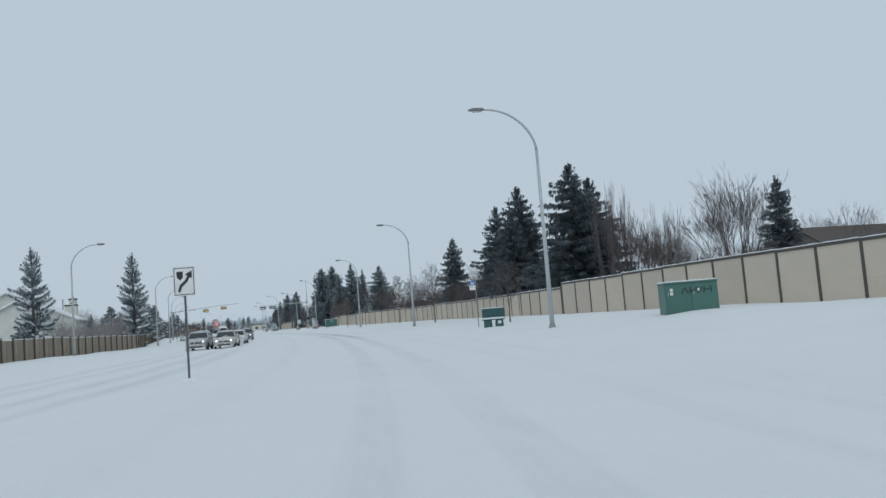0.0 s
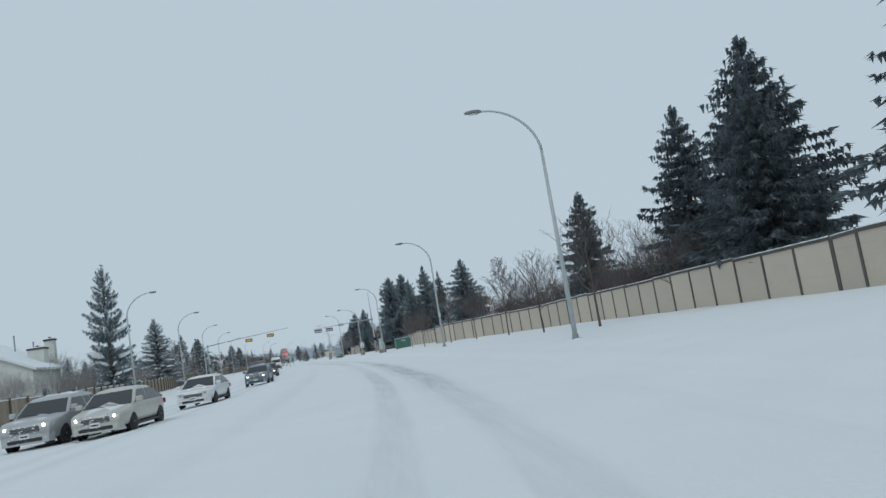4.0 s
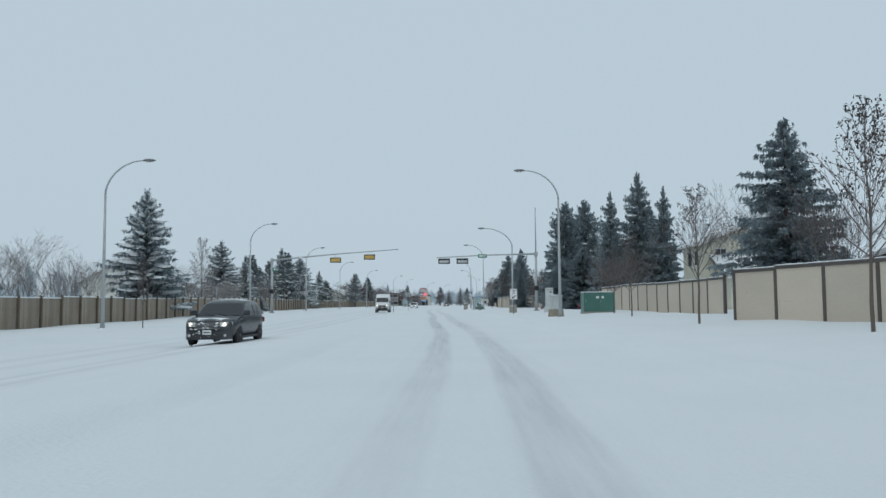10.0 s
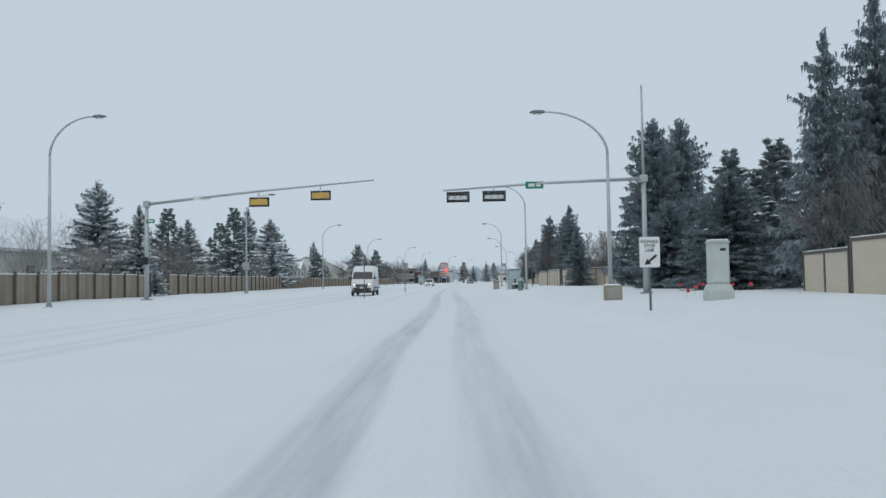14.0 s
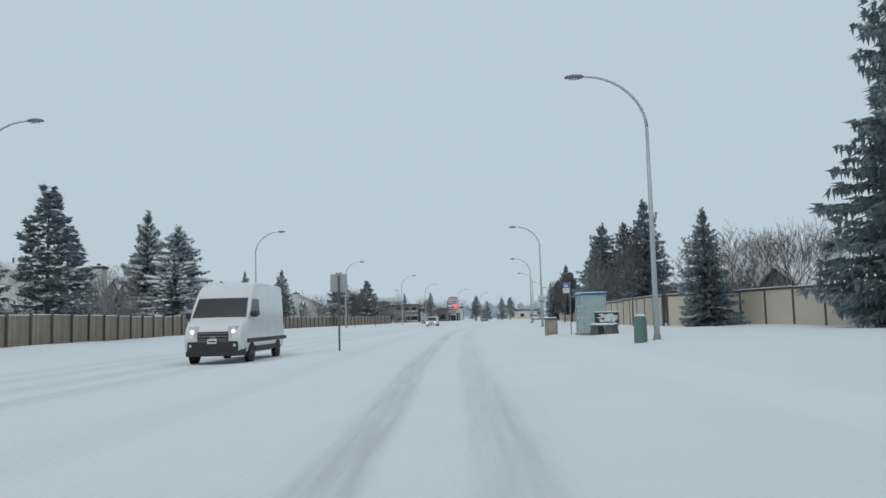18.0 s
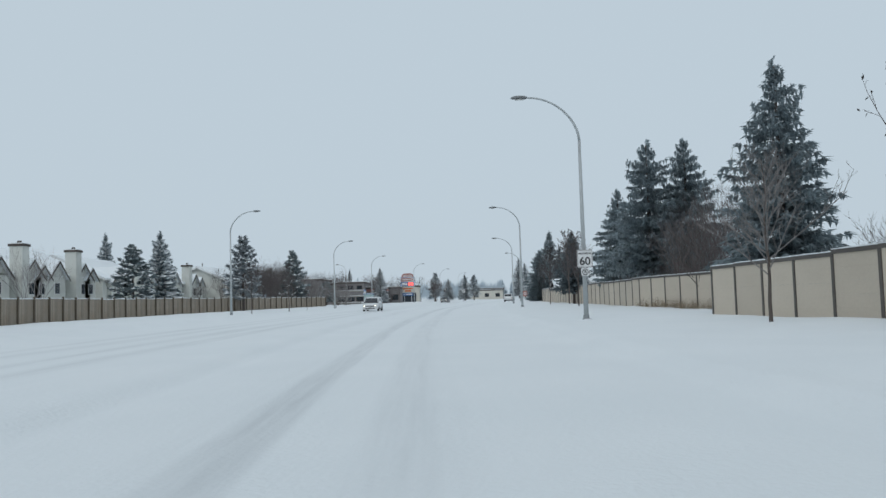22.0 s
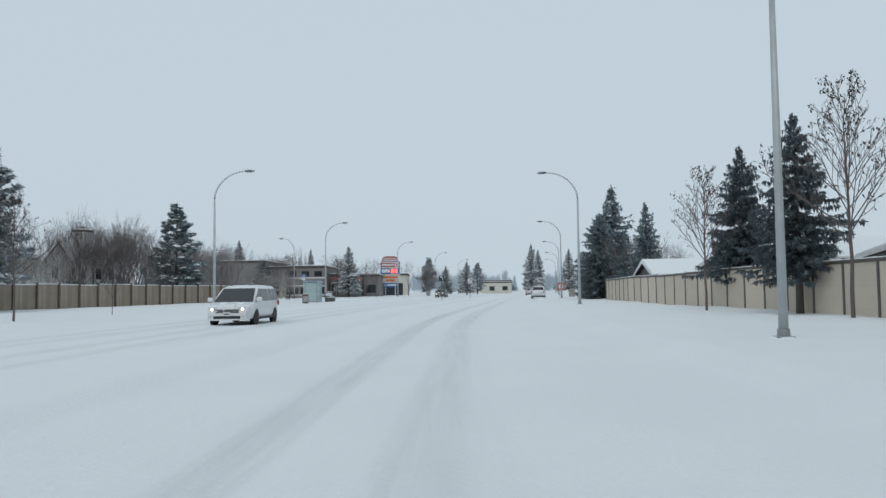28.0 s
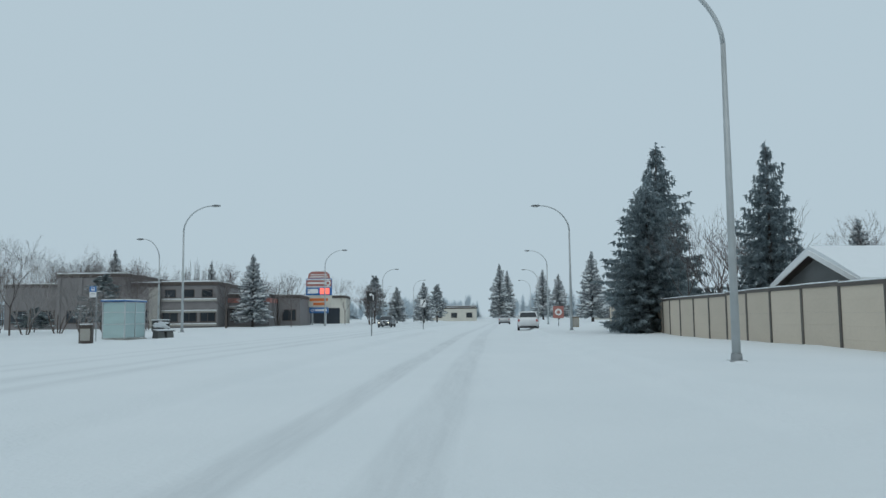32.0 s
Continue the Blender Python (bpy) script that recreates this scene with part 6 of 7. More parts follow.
    for s in (-1, 1):
        lo, hi = fz0 + 0.035, fz1 - 0.035 if kind != "van" else 0.77
        f = lambda zz: fy0 + (fy1 - fy0) * (zz - fz0) / (fz1 - fz0) - 0.02
        if kind == "van":
            cuts = [(f(lo), f(hi), 0.16, 0.16)]
        else:
            r = lambda zz: ry0 + (ry1 - ry0) * (zz - rz0) / (rz1 - rz0) + 0.02
            mid = (high[1][0] + high[-2][0]) / 2 - 0.01
            cuts = [(f(lo), f(hi), mid + 0.012, mid + 0.012), (mid - 0.012, mid - 0.012, r(lo), r(hi))]
            if kind in ("minivan", "suv"):
                q = -0.27
                cuts = [cuts[0], (mid - 0.012, mid - 0.012, q + 0.01, q + 0.01), (q - 0.01, q - 0.01, r(lo), r(hi))]
        for a0, a1, b0, b1 in cuts:
            g = Geo().add([on(a0, lo, s), on(a1, hi, s), on(b1, hi, s), on(b0, lo, s), on(a0, lo, s, -0.02), on(a1, hi, s, -0.02), on(b1, hi, s, -0.02), on(b0, lo, s, -0.02)], [(0, 1, 2, 3), (4, 7, 6, 5), (0, 4, 5, 1), (1, 5, 6, 2), (2, 6, 7, 3), (3, 7, 4, 0)])
            part("side_window", g, CARGLASS, cabin)
        for py in (0.30, -0.31) if kind != "van" else (0.335, -0.27):
            R = 0.335 if kind in ("suv", "van", "minivan") else 0.315
            arch = part("wheel_arch", Geo().tube([(s * (W / 2 - 0.05), py * L, R), (s * (W / 2 - 0.012), py * L, R)], [R * 1.14, R * 1.14], 20), PLASTIC, body)
            w = part("wheel", Geo().loft([[(s * xx, py * L + rr * math.cos(j * 0.314), R + rr * math.sin(j * 0.314)) for j in range(20)] for xx, rr in ((W / 2 - 0.20, R * 0.9), (W / 2 - 0.19, R), (W / 2 - 0.01, R), (W / 2 + 0.005, R * 0.93), (W / 2 + 0.004, R * 0.68))]), TYRE, c)
            part("rim", Geo().loft([[(s * xx, py * L + rr * math.cos(j * 0.314), R + rr * math.sin(j * 0.314)) for j in range(20)] for xx, rr in ((W / 2 - 0.03, R * 0.69), (W / 2 + 0.006, R * 0.66), (W / 2 - 0.02, R * 0.5), (W / 2 - 0.005, R * 0.14), (W / 2 + 0.006, R * 0.10))]), RIM, w)
        hz_ = low[1][1] + 0.02
        lamp = part("headlight", Geo().loft([[(s * x * W, y * L, z) for x, y in ((0.24, 0.501), (0.375, 0.499), (0.463, 0.452), (0.40, 0.43), (0.24, 0.46))] for z in (hz_ * H - (0.20 if kind == "van" else 0.075), hz_ * H + (0.17 if kind == "van" else 0.075))]), LENS, body)
        part("bulb", Geo().tube([(s * 0.33 * W, 0.496 * L, hz_ * H), (s * 0.33 * W, 0.507 * L, hz_ * H)], [0.055, 0.04], 14), HEADLIGHT if lights else RIM, lamp, "lit headlight bulb" if lights else "")
        part("fog_lamp", Geo().tube([(s * 0.35 * W, 0.49 * L, 0.22 * H), (s * 0.35 * W, 0.5085 * L, 0.22 * H)], 0.05, 10), LENS, body)
        part("tail_lamp", Geo().box(s * W * 0.42 - 0.10, -0.502 * L, 0.46 * H, s * W * 0.42 + 0.06, -0.485 * L, 0.58 * H, 0.01), TAIL, body)
        my = high[0][0] - 0.05
        part("mirror", Geo().box(s * W / 2 - 0.02 if s > 0 else -W / 2 - 0.20, my * L - 0.08, belt + 0.04, W / 2 + 0.20 if s > 0 else -W / 2 + 0.02, my * L + 0.04, belt + 0.22, 0.03), body_mat if kind != "van" else PLASTIC, cabin)
    def band(y0, z0, y1, z1, k0, k1, name_):
        n = Vector((0, (z1 - z0) * H, -(y1 - y0) * L)).normalized()
        if n.y * (y0 + y1) < 0:
            n = -n
        a, b = k0 * half(z0 * H), k1 * half(z1 * H)
        v = [Vector((-a, y0 * L, z0 * H)), Vector((a, y0 * L, z0 * H)), Vector((b, y1 * L, z1 * H)), Vector((-b, y1 * L, z1 * H))]
        o = n * 0.010
        g = Geo().add([tuple(p + o) for p in v] + [tuple(p - o * 2) for p in v], [(0, 1, 2, 3), (7, 6, 5, 4), (0, 4, 5, 1), (1, 5, 6, 2), (2, 6, 7, 3), (3, 7, 4, 0)])
        part(name_, g, CARGLASS, cabin)
    lerp = lambda p, q, t: (p[0] + (q[0] - p[0]) * t, p[1] + (q[1] - p[1]) * t)
    a, b = lerp(high[0], high[1], 0.06), lerp(high[0], high[1], 0.93)
    band(*a, *b, 0.90, 0.88, "windscreen")
    if kind != "van":
        a, b = lerp(high[-1], high[-2], 0.12), lerp(high[-1], high[-2], 0.9)
        band(*a, *b, 0.86, 0.84, "rear_window")
    gz0, gz1 = (low[1][1] - 0.09) * H, (low[1][1] + 0.02) * H
    grille = part("grille", Geo().box(-W * 0.25, 0.485 * L, gz0, W * 0.25, 0.503 * L, gz1, 0.015), PLASTIC, body)
    for k in range(3):
        zz = gz0 + (k + 0.6) * (gz1 - gz0) / 3.2
        part("grille_bar", Geo().box(-W * 0.235, 0.502 * L, zz - 0.010, W * 0.235, 0.506 * L, zz + 0.010), RIM, grille)
    part("lower_intake", Geo().box(-W * 0.30, 0.495 * L, 0.165 * H, W * 0.30, 0.5125 * L, 0.165 * H + 0.13, 0.02), PLASTIC, body)
    for s in (-1, 1):
        part("wiper", Geo().tube([(s * 0.12 * W - 0.1, (fy0 - 0.005) * L, fz0 * H + 0.03), (s * 0.12 * W + 0.30, (fy0 - 0.03) * L, fz0 * H + 0.10)], 0.012, 5), PLASTIC, cabin)
    part("front_bumper", Geo().loft([[(-0.40 * W, 0.470 * L, z), (0.40 * W, 0.470 * L, z), (0.462 * W, 0.455 * L, z), (0.40 * W, 0.500 * L, z), (0.30 * W, 0.510 * L, z), (-0.30 * W, 0.510 * L, z), (-0.40 * W, 0.500 * L, z), (-0.462 * W, 0.455 * L, z)] for z in (0.13 * H, 0.17 * H, 0.25 * H, 0.265 * H)] if kind == "van" else [[(-0.40 * W, 0.470 * L, z), (0.40 * W, 0.470 * L, z), (0.462 * W, 0.455 * L, z), (0.40 * W, 0.500 * L, z), (0.30 * W, 0.510 * L, z), (-0.30 * W, 0.510 * L, z), (-0.40 * W, 0.500 * L, z), (-0.462 * W, 0.455 * L, z)] for z in (0.13 * H, 0.17 * H, 0.29 * H, 0.31 * H)]), body_mat if kind != "van" else PLASTIC, body)
    part("rear_bumper", Geo().box(-W * 0.40, -0.508 * L, 0.13 * H, W * 0.40, -0.47 * L, 0.24 * H, 0.04), PLASTIC, body)
    part("sill_trim", Geo().box(-W / 2 - 0.004, -0.28 * L, 0.13 * H, W / 2 + 0.004, 0.27 * L, 0.19 * H, 0.01), PLASTIC, body)
    if kind == "van":
        part("bumper_cover", Geo().loft([[(-0.44 * W, 0.46 * L, z), (0.44 * W, 0.46 * L, z), (0.475 * W, 0.43 * L, z), (0.435 * W, 0.497 * L, z), (0.30 * W, 0.512 * L, z), (-0.30 * W, 0.512 * L, z), (-0.435 * W, 0.497 * L, z), (-0.475 * W, 0.43 * L, z)] for z in (0.095 * H, 0.13 * H, 0.225 * H, 0.245 * H)]), PLASTIC, body, "large dark plastic bumper")
        part("rub_strip", Geo().box(-W / 2 - 0.006, -0.495 * L, 0.24 * H, W / 2 + 0.006, 0.42 * L, 0.29 * H, 0.01), PLASTIC, body)
        part("badge", Geo().tube([(0, 0.498 * L, 0.30 * H), (0, 0.506 * L, 0.30 * H)], 0.10, 16), RIM, body)
    plate_ = part("number_plate", Geo().box(-0.15, 0.508 * L, 0.24 * H, 0.15, 0.5165 * L, 0.24 * H + 0.15), WHITE, body)
    part("plate_bar", Geo().box(-0.11, 0.5155 * L, 0.24 * H + 0.055, 0.11, 0.5185 * L, 0.24 * H + 0.095), SIGNBLACK, plate_)
    if snow > 0:
        g = Geo()
        (ya, za), (yb, zb) = high[2], high[-3] if kind != "sedan" else high[3]
        g.loft([[(s * half(za * H) * 0.86, yy, zz) for s, yy, zz in ((-1, ya * L, za * H - 0.01), (-0.5, ya * L, za * H + snow), (0.5, ya * L, za * H + snow), (1, ya * L, za * H - 0.01))], [(s * half(zb * H) * 0.86, yb * L, zz) for s, zz in ((-1, zb * H - 0.01), (-0.5, zb * H + snow), (0.5, zb * H + snow), (1, zb * H - 0.01))]])
        part("roof_snow", g, SNOW, c)
        (ya, za), (yb, zb) = low[3], low[2]
        g = Geo().loft([[(s * W * 0.40, ya * L * 0.98, za * H + t) for s, t in ((-1, -0.01), (-0.6, snow * 0.6), (0.6, snow * 0.6), (1, -0.01))], [(s * W * 0.36, yb * L * 0.97, zb * H + t) for s, t in ((-1, -0.02), (-0.6, snow * 0.3), (0.6, snow * 0.3), (1, -0.02))]])
        part("bonnet_snow", g, SNOW, c)
        r = random.Random(int(y))
        g = Geo()
        for _ in range(int(900 * snow)):
            px_, pz_, q = r.uniform(-0.36, 0.36) * W, r.uniform(0.18, 0.50) * H, r.uniform(0.02, 0.06)
            g.loft([[(px_ + q * k * math.cos(j * 0.785), 0.508 * L + e, pz_ + 0.45 * q * k * math.sin(j * 0.785)) for j in range(8)] for k, e in ((1, -0.02), (0.75, 0.012), (0.3, 0.022))])
        tagged(part("caked_snow", g, SNOW, c, "snow caked on the front", smooth=True), kind="stuff")
    return c


vehicle(-0.6, 69.5, 172, "suv", 4.3, 1.78, 1.58, CAR_SILVER, "silver crossover with its headlights on, coming along the road", snow=0.03)
vehicle(1.60, 69.0, 172, "sedan", 4.5, 1.74, 1.42, CAR_TAN, "champagne sedan with bright headlights and a snowy roof", snow=0.03)
vehicle(2.95, 82.0, 172, "sedan", 4.5, 1.74, 1.42, CAR_WHITE, "white sedan driving through the snow", lights=False, snow=0.02)
vehicle(4.8, 104.0, 175, "suv", 4.3, 1.78, 1.52, CAR_BLUE, "blue-grey crossover with snow on its bonnet", snow=0.03)
vehicle(4.9, 132.3, 178, "suv", 4.3, 1.78, 1.58, CAR_DARK, "dark crossover with headlights on and snow on its roof", snow=0.04)
vehicle(4.2, 218.7, 181, "van", 5.95, 2.02, 2.74, CAR_WHITE, "white delivery van with a dark rubbing strip and headlights on", name="delivery_van")
vehicle(5.0, 323.0, 177, "minivan", 4.8, 1.84, 1.62, CAR_WHITE, "white minivan with headlights on", snow=0.03)
vehicle(27.6, 398.0, -9, "suv", 4.7, 1.87, 1.68, CAR_WHITE, "white crossover driving away along the road", lights=False, snow=0.03)
vehicle(33.5, 455.0, -9, "sedan", 4.7, 1.82, 1.5, CAR_SILVER, "silver car far ahead on the road", lights=False, snow=0.03)
vehicle(14.5, 432.0, 171, "sedan", 4.7, 1.82, 1.5, CAR_DARK, "dark car waiting at the far junction", snow=0.03)


# ---- houses ----
def house(name, label, x, y, turn, w, d, wall_h, ridge, material, overhang=0.45, roof_label="snow-covered roof", windows=(), chimney=None, gable_trim=True, snowy=True):
    """Gable house: ridge along local y, gable to -y; w across, d along."""
    h = thing(name, label, "house", pose(x, y, gz(x, y), 0, 0, turn))
    g = Geo()
    a, b = w / 2, d / 2
    prof = [(-a, -0.4), (a, -0.4), (a, wall_h), (0, ridge - 0.12), (-a, wall_h)]
    g.loft([[(px_, -b, pz) for px_, pz in prof], [(px_, b, pz) for px_, pz in prof]])
    part("wall", g, material, h)
    sl = (ridge - wall_h) / a
    o = overhang
    for s in (-1, 1):
        e = a + o
        roof = part("roof", Geo().loft([[(0, yy, ridge), (s * e, yy, ridge - sl * e), (s * e, yy, ridge - sl * e - 0.10), (0, yy, ridge - 0.14)] for yy in (-b - o, b + o)]), TRIMDARK, h)
        if snowy:
            part("roof_snow", Geo().loft([[(0, yy, ridge + 0.17), (s * e * 0.5, yy, ridge - sl * e * 0.5 + 0.16), (s * (e - 0.02), yy, ridge - sl * e + 0.10), (s * (e - 0.02), yy, ridge - sl * e + 0.004), (0, yy, ridge + 0.004)] for yy in (-b - o + 0.03, 0, b + o - 0.03)]), SNOW, roof, roof_label, smooth=False)
        part("gutter", Geo().box(s * e - 0.05, -b - o, ridge - sl * e - 0.14, s * e + 0.05, b + o, ridge - sl * e - 0.02), WHITE, roof)
        if gable_trim:
            for yy in (-b - o - 0.02, b + o - 0.02):
                part("barge_board", Geo().loft([[(0, y2, ridge + 0.02), (s * e, y2, ridge - sl * e + 0.02), (s * e, y2, ridge - sl * e - 0.18), (0, y2, ridge - 0.18)] for y2 in (yy, yy + 0.04)]), WHITE, roof)
    for side, c0, z0_, ww, hh in windows:
        if side == "s":
            m = pose(c0, -b, z0_)
        elif side == "e":
            m = pose(a, c0, z0_, 0, 0, 90)
        else:
            m = pose(-a, c0, z0_, 0, 0, -90)
        win = part("window", Geo().box(-ww / 2 - 0.07, -0.06, -0.07, ww / 2 + 0.07, 0.02, hh + 0.07, 0.01), WHITE, h, at=m)
        part("pane", Geo().box(-ww / 2, -0.072, 0, -0.02, -0.055, hh), PANE, win)
        part("pane", Geo().box(0.02, -0.072, 0, ww / 2, -0.055, hh), PANE, win)
        part("sill", Geo().box(-ww / 2 - 0.1, -0.11, -0.11, ww / 2 + 0.1, 0.0, -0.06), WHITE, win)
    for cx, cy, cw, ct in chimney or ():
        ch = part("chimney", Geo().box(cx - cw / 2, cy - cw / 2, -0.3, cx + cw / 2, cy + cw / 2, ct, 0.02), material, h)
        part("chimney_cap", Geo().box(cx - cw / 2 - 0.1, cy - cw / 2 - 0.1, ct - 0.25, cx + cw / 2 + 0.1, cy + cw / 2 + 0.1, ct - 0.05, 0.02), TRIMDARK, ch)
        part("flue", Geo().tube([(cx, cy, ct - 0.06), (cx, cy, ct + 0.25)], 0.17, 10), TRIMDARK, ch)
        part("snow_cap", Geo().box(cx - cw / 2, cy - cw / 2, ct - 0.052, cx + cw / 2, cy + cw / 2, ct + 0.05, 0.03), SNOW, ch)
    return h


def stack(x, y, z, top, name="vent_stack", label="grey metal vent pipe on a roof"):
    s = thing(name, label, "vent", pose(x, y, z))
    part("pipe", Geo().tube([(0, 0, -0.4), (0, 0, top)], 0.09, 10), DARK_POLE, s)
    part("cowl", Geo().tube([(0, 0, top), (0, 0, top + 0.14)], [0.15, 0.10], 10), DARK_POLE, s)


house("house", "pale stucco house with a broad snowy gable roof and chimney", -26.0, 135, 0, 14.3, 10, 5.1 - gz(-26, 135), 8.6 - gz(-26, 135), STUCCO, windows=(("e", -2, 1.4, 1.4, 1.2),), chimney=((5.35, 3.6, 1.7, 7.45),))
house("house", "pale stucco house with a high snowy roof and slim chimney", -30.6, 146.1, 0, 17.0, 8.4, 6.3, 10.2, STUCCO, chimney=((8.9, 1.5, 1.1, 8.9),))
stack(-25.0, 145, 8.2, 1.5)
stack(-22.9, 145, 7.0, 1.6)
house("house", "pale yellow bungalow behind the wooden fence", -27, 156, 0, 12, 10, 3.2, 5.3, YELLOWSIDING, windows=(("e", 1, 1.2, 1.4, 1.1), ("s", 2.5, 1.2, 1.4, 1.1)))
house("house", "pale house beyond snowy trees", -29, 212, 0, 11, 12, 4.2, 7.2, STUCCO, windows=(("e", 0, 1.6, 1.3, 1.1),))
for x, y, turn, depth in ((-29.0, 263.4, 0, 11.0), (-29.0, 286.3, 0, 12.0), (-29.0, 299.0, 0, 9.9), (-29.1, 309.2, 0, 9.9), (-29.0, 324.4, 0, 14.2), (-28.9, 343.9, -2, 14.2), (-23.4, 358.4, -6, 12.4)):
    t = house("townhouse", "pale stucco townhouse with snowy roof, front gables and a chimney", x, y, turn, 10.5, depth, 4.3, 6.75, STUCCO, chimney=((5.75, 0.4, 1.12, 6.7),),
              windows=(("e", -0.32 * depth, 2.6, 1.0, 1.1), ("e", 0.30 * depth, 2.6, 1.0, 1.1), ("e", 0.16 * depth, 1.4, 0.5, 0.8)))
    stack_ = part("roof_vent", Geo().tube([(-0.8, -2.6, 6.2), (-0.8, -2.6, 7.5)], 0.07, 8), TRIMDARK, t, "dark roof vent")
    for cy in (-0.30 * depth, 0.24 * depth, 0.42 * depth):
        gw = 1.7 if cy < 0.3 * depth else 1.2
        gm = pose(5.2, cy, 0, 0, 0, 90)
        dm = part("front_gable", Geo().loft([[(px_, yy, pz) for px_, pz in ((-gw, -0.3), (gw, -0.3), (gw, 3.9), (0, 5.3 if gw > 1.5 else 4.9), (-gw, 3.9))] for yy in (-0.55, 1.2)]), STUCCO, t, at=gm)
        for s in (-1, 1):
            tz = 5.3 if gw > 1.5 else 4.9
            part("gable_roof", Geo().loft([[(0, yy, tz + 0.25), (s * (gw + 0.35), yy, 3.78), (s * (gw + 0.35), yy, 3.66), (0, yy, tz + 0.02)] for yy in (-0.85, 2.6)]), SNOW, dm)
            part("barge_board", Geo().loft([[(0, yy, tz + 0.12), (s * (gw + 0.37), yy, 3.70), (s * (gw + 0.37), yy, 3.52), (0, yy, tz - 0.10)] for yy in (-0.90, -0.86)]), TRIMDARK, dm)
        wn_ = part("window", Geo().box(-0.5, -0.60, 2.3, 0.5, -0.54, 3.4, 0.01), WHITE, dm)
        for q in ((-0.44, -0.02), (0.02, 0.44)):
            part("pane", Geo().box(q[0], -0.612, 2.36, q[1], -0.595, 3.34), PANE, wn_)

house("house", "brown bungalow with a long snow-laden roof behind the wall", 47, 142, 90, 11, 20, 3.0, 3.85, BRICK, chimney=((2.0, 5.0, 0.5, 4.6),))
g0 = gz(38.5, 172.2)
h = house("house", "pale yellow two-storey house with a snowy gable", 38.5, 172.2, 0, 6.8, 5.4, 6.35 - g0, 7.75 - g0, YELLOWSIDING, windows=(("s", -1.9, 4.6 - g0, 0.9, 1.1), ("w", -1.2, 4.4 - g0, 0.9, 1.2), ("w", 0.6, 4.4 - g0, 0.9, 1.2)))
# single-storey wing under a lean-to roof before the gable
part("wing_wall", Geo().loft([[(xx, -2.7, -0.4), (xx, -6.4, -0.4), (xx, -6.4, 3.35 - g0), (xx, -2.7, 4.95 - g0)] for xx in (-2.5, 7.5)]), YELLOWSIDING, h)
wr = part("wing_roof", Geo().loft([[(xx, -2.7, 5.05 - g0), (xx, -6.9, 3.25 - g0), (xx, -6.9, 3.13 - g0), (xx, -2.7, 4.93 - g0)] for xx in (-2.9, 7.9)]), TRIMDARK, h)
part("roof_snow", Geo().loft([[(xx, -2.7, 5.24 - g0), (xx, -6.86, 3.40 - g0), (xx, -6.86, 3.255 - g0), (xx, -2.7, 5.055 - g0)] for xx in (-2.87, 7.87)]), SNOW, wr, "snow-covered lean-to roof")
part("gutter", Geo().box(-2.9, -6.98, 3.10 - g0, 7.9, -6.88, 3.22 - g0), WHITE, wr)
house("house", "brown house with a dark shingled roof behind the sound wall", 60.5, 58.5, 90, 9.0, 17, 3.5, 5.9, BRICK, gable_trim=False, snowy=False)
house("house", "low bungalow with snow-covered roof behind the wall", 42, 252, -90, 11, 12, 2.4, 4.3, GREYSIDING)
house("house", "low house between snowy trees", 41, 228, 0, 10, 11, 3.0, 5.2, YELLOWSIDING, windows=(("w", 0, 1.2, 1.2, 1.0),))
house("house", "small grey gable roof with white trim close behind the wall", 37.0, 354.8, -90, 5.3, 12, 2.3, 3.35, GREYSIDING)
house("house", "dark bungalow with a broad snowy gable behind the wall", 38.2, 335.6, -90, 15, 13, 2.55, 3.9, GREYSIDING, windows=(("s", 1.5, 1.5, 1.3, 0.9),))
house("house", "low brown bungalow with a snowy gable close to spruces", 39.8, 318.8, -90, 15, 12, 2.5, 3.5, BRICK, windows=(("s", 0.5, 1.7, 1.2, 0.9),))
stack(32.0, 342.0, 2.5, 2.5)
stack(32.5, 341.8, 2.55, 1.2, label="short dark roof vent with a cowl")
house("house", "low snowy house far beyond the junction", 66, 470, 0, 12, 10, 3.2, 5.0, SIDING)


# ---- shops beyond the junction ----
def block(name, label, x0, y0, x1, y1, h, material, bands=(), windows=0, snow=True):
    b = thing(name, label, "building", pose((x0 + x1) / 2, (y0 + y1) / 2, 0))
    w, d = (x1 - x0) / 2, (y1 - y0) / 2
    part("wall", Geo().box(-w, -d, -0.4, w, d, h), material, b)
    part("parapet", Geo().box(-w - 0.12, -d - 0.12, h - 0.35, w + 0.12, d + 0.12, h + 0.05, 0.03), TRIMDARK, b)
    if snow:
        part("roof_snow", Geo().box(-w - 0.10, -d - 0.10, h + 0.045, w + 0.10, d + 0.10, h + 0.20, 0.05), SNOW, b)
    for zz, t, m in bands:
        part("band", Geo().box(-w - 0.06, -d - 0.06, zz, w + 0.06, d + 0.06, zz + t, 0.01), m, b)
    for k in range(windows):
        cx = -w + (k + 0.5) * 2 * w / windows
        win = part("window", Geo().box(cx - 0.9, -d - 0.05, 1.0, cx + 0.9, -d + 0.02, 2.5, 0.02), TRIMDARK, b)
        part("pane", Geo().box(cx - 0.8, -d - 0.062, 1.1, cx - 0.03, -d - 0.045, 2.4), PANE, win)
        part("pane", Geo().box(cx + 0.03, -d - 0.062, 1.1, cx + 0.8, -d - 0.045, 2.4), PANE, win)
    return b


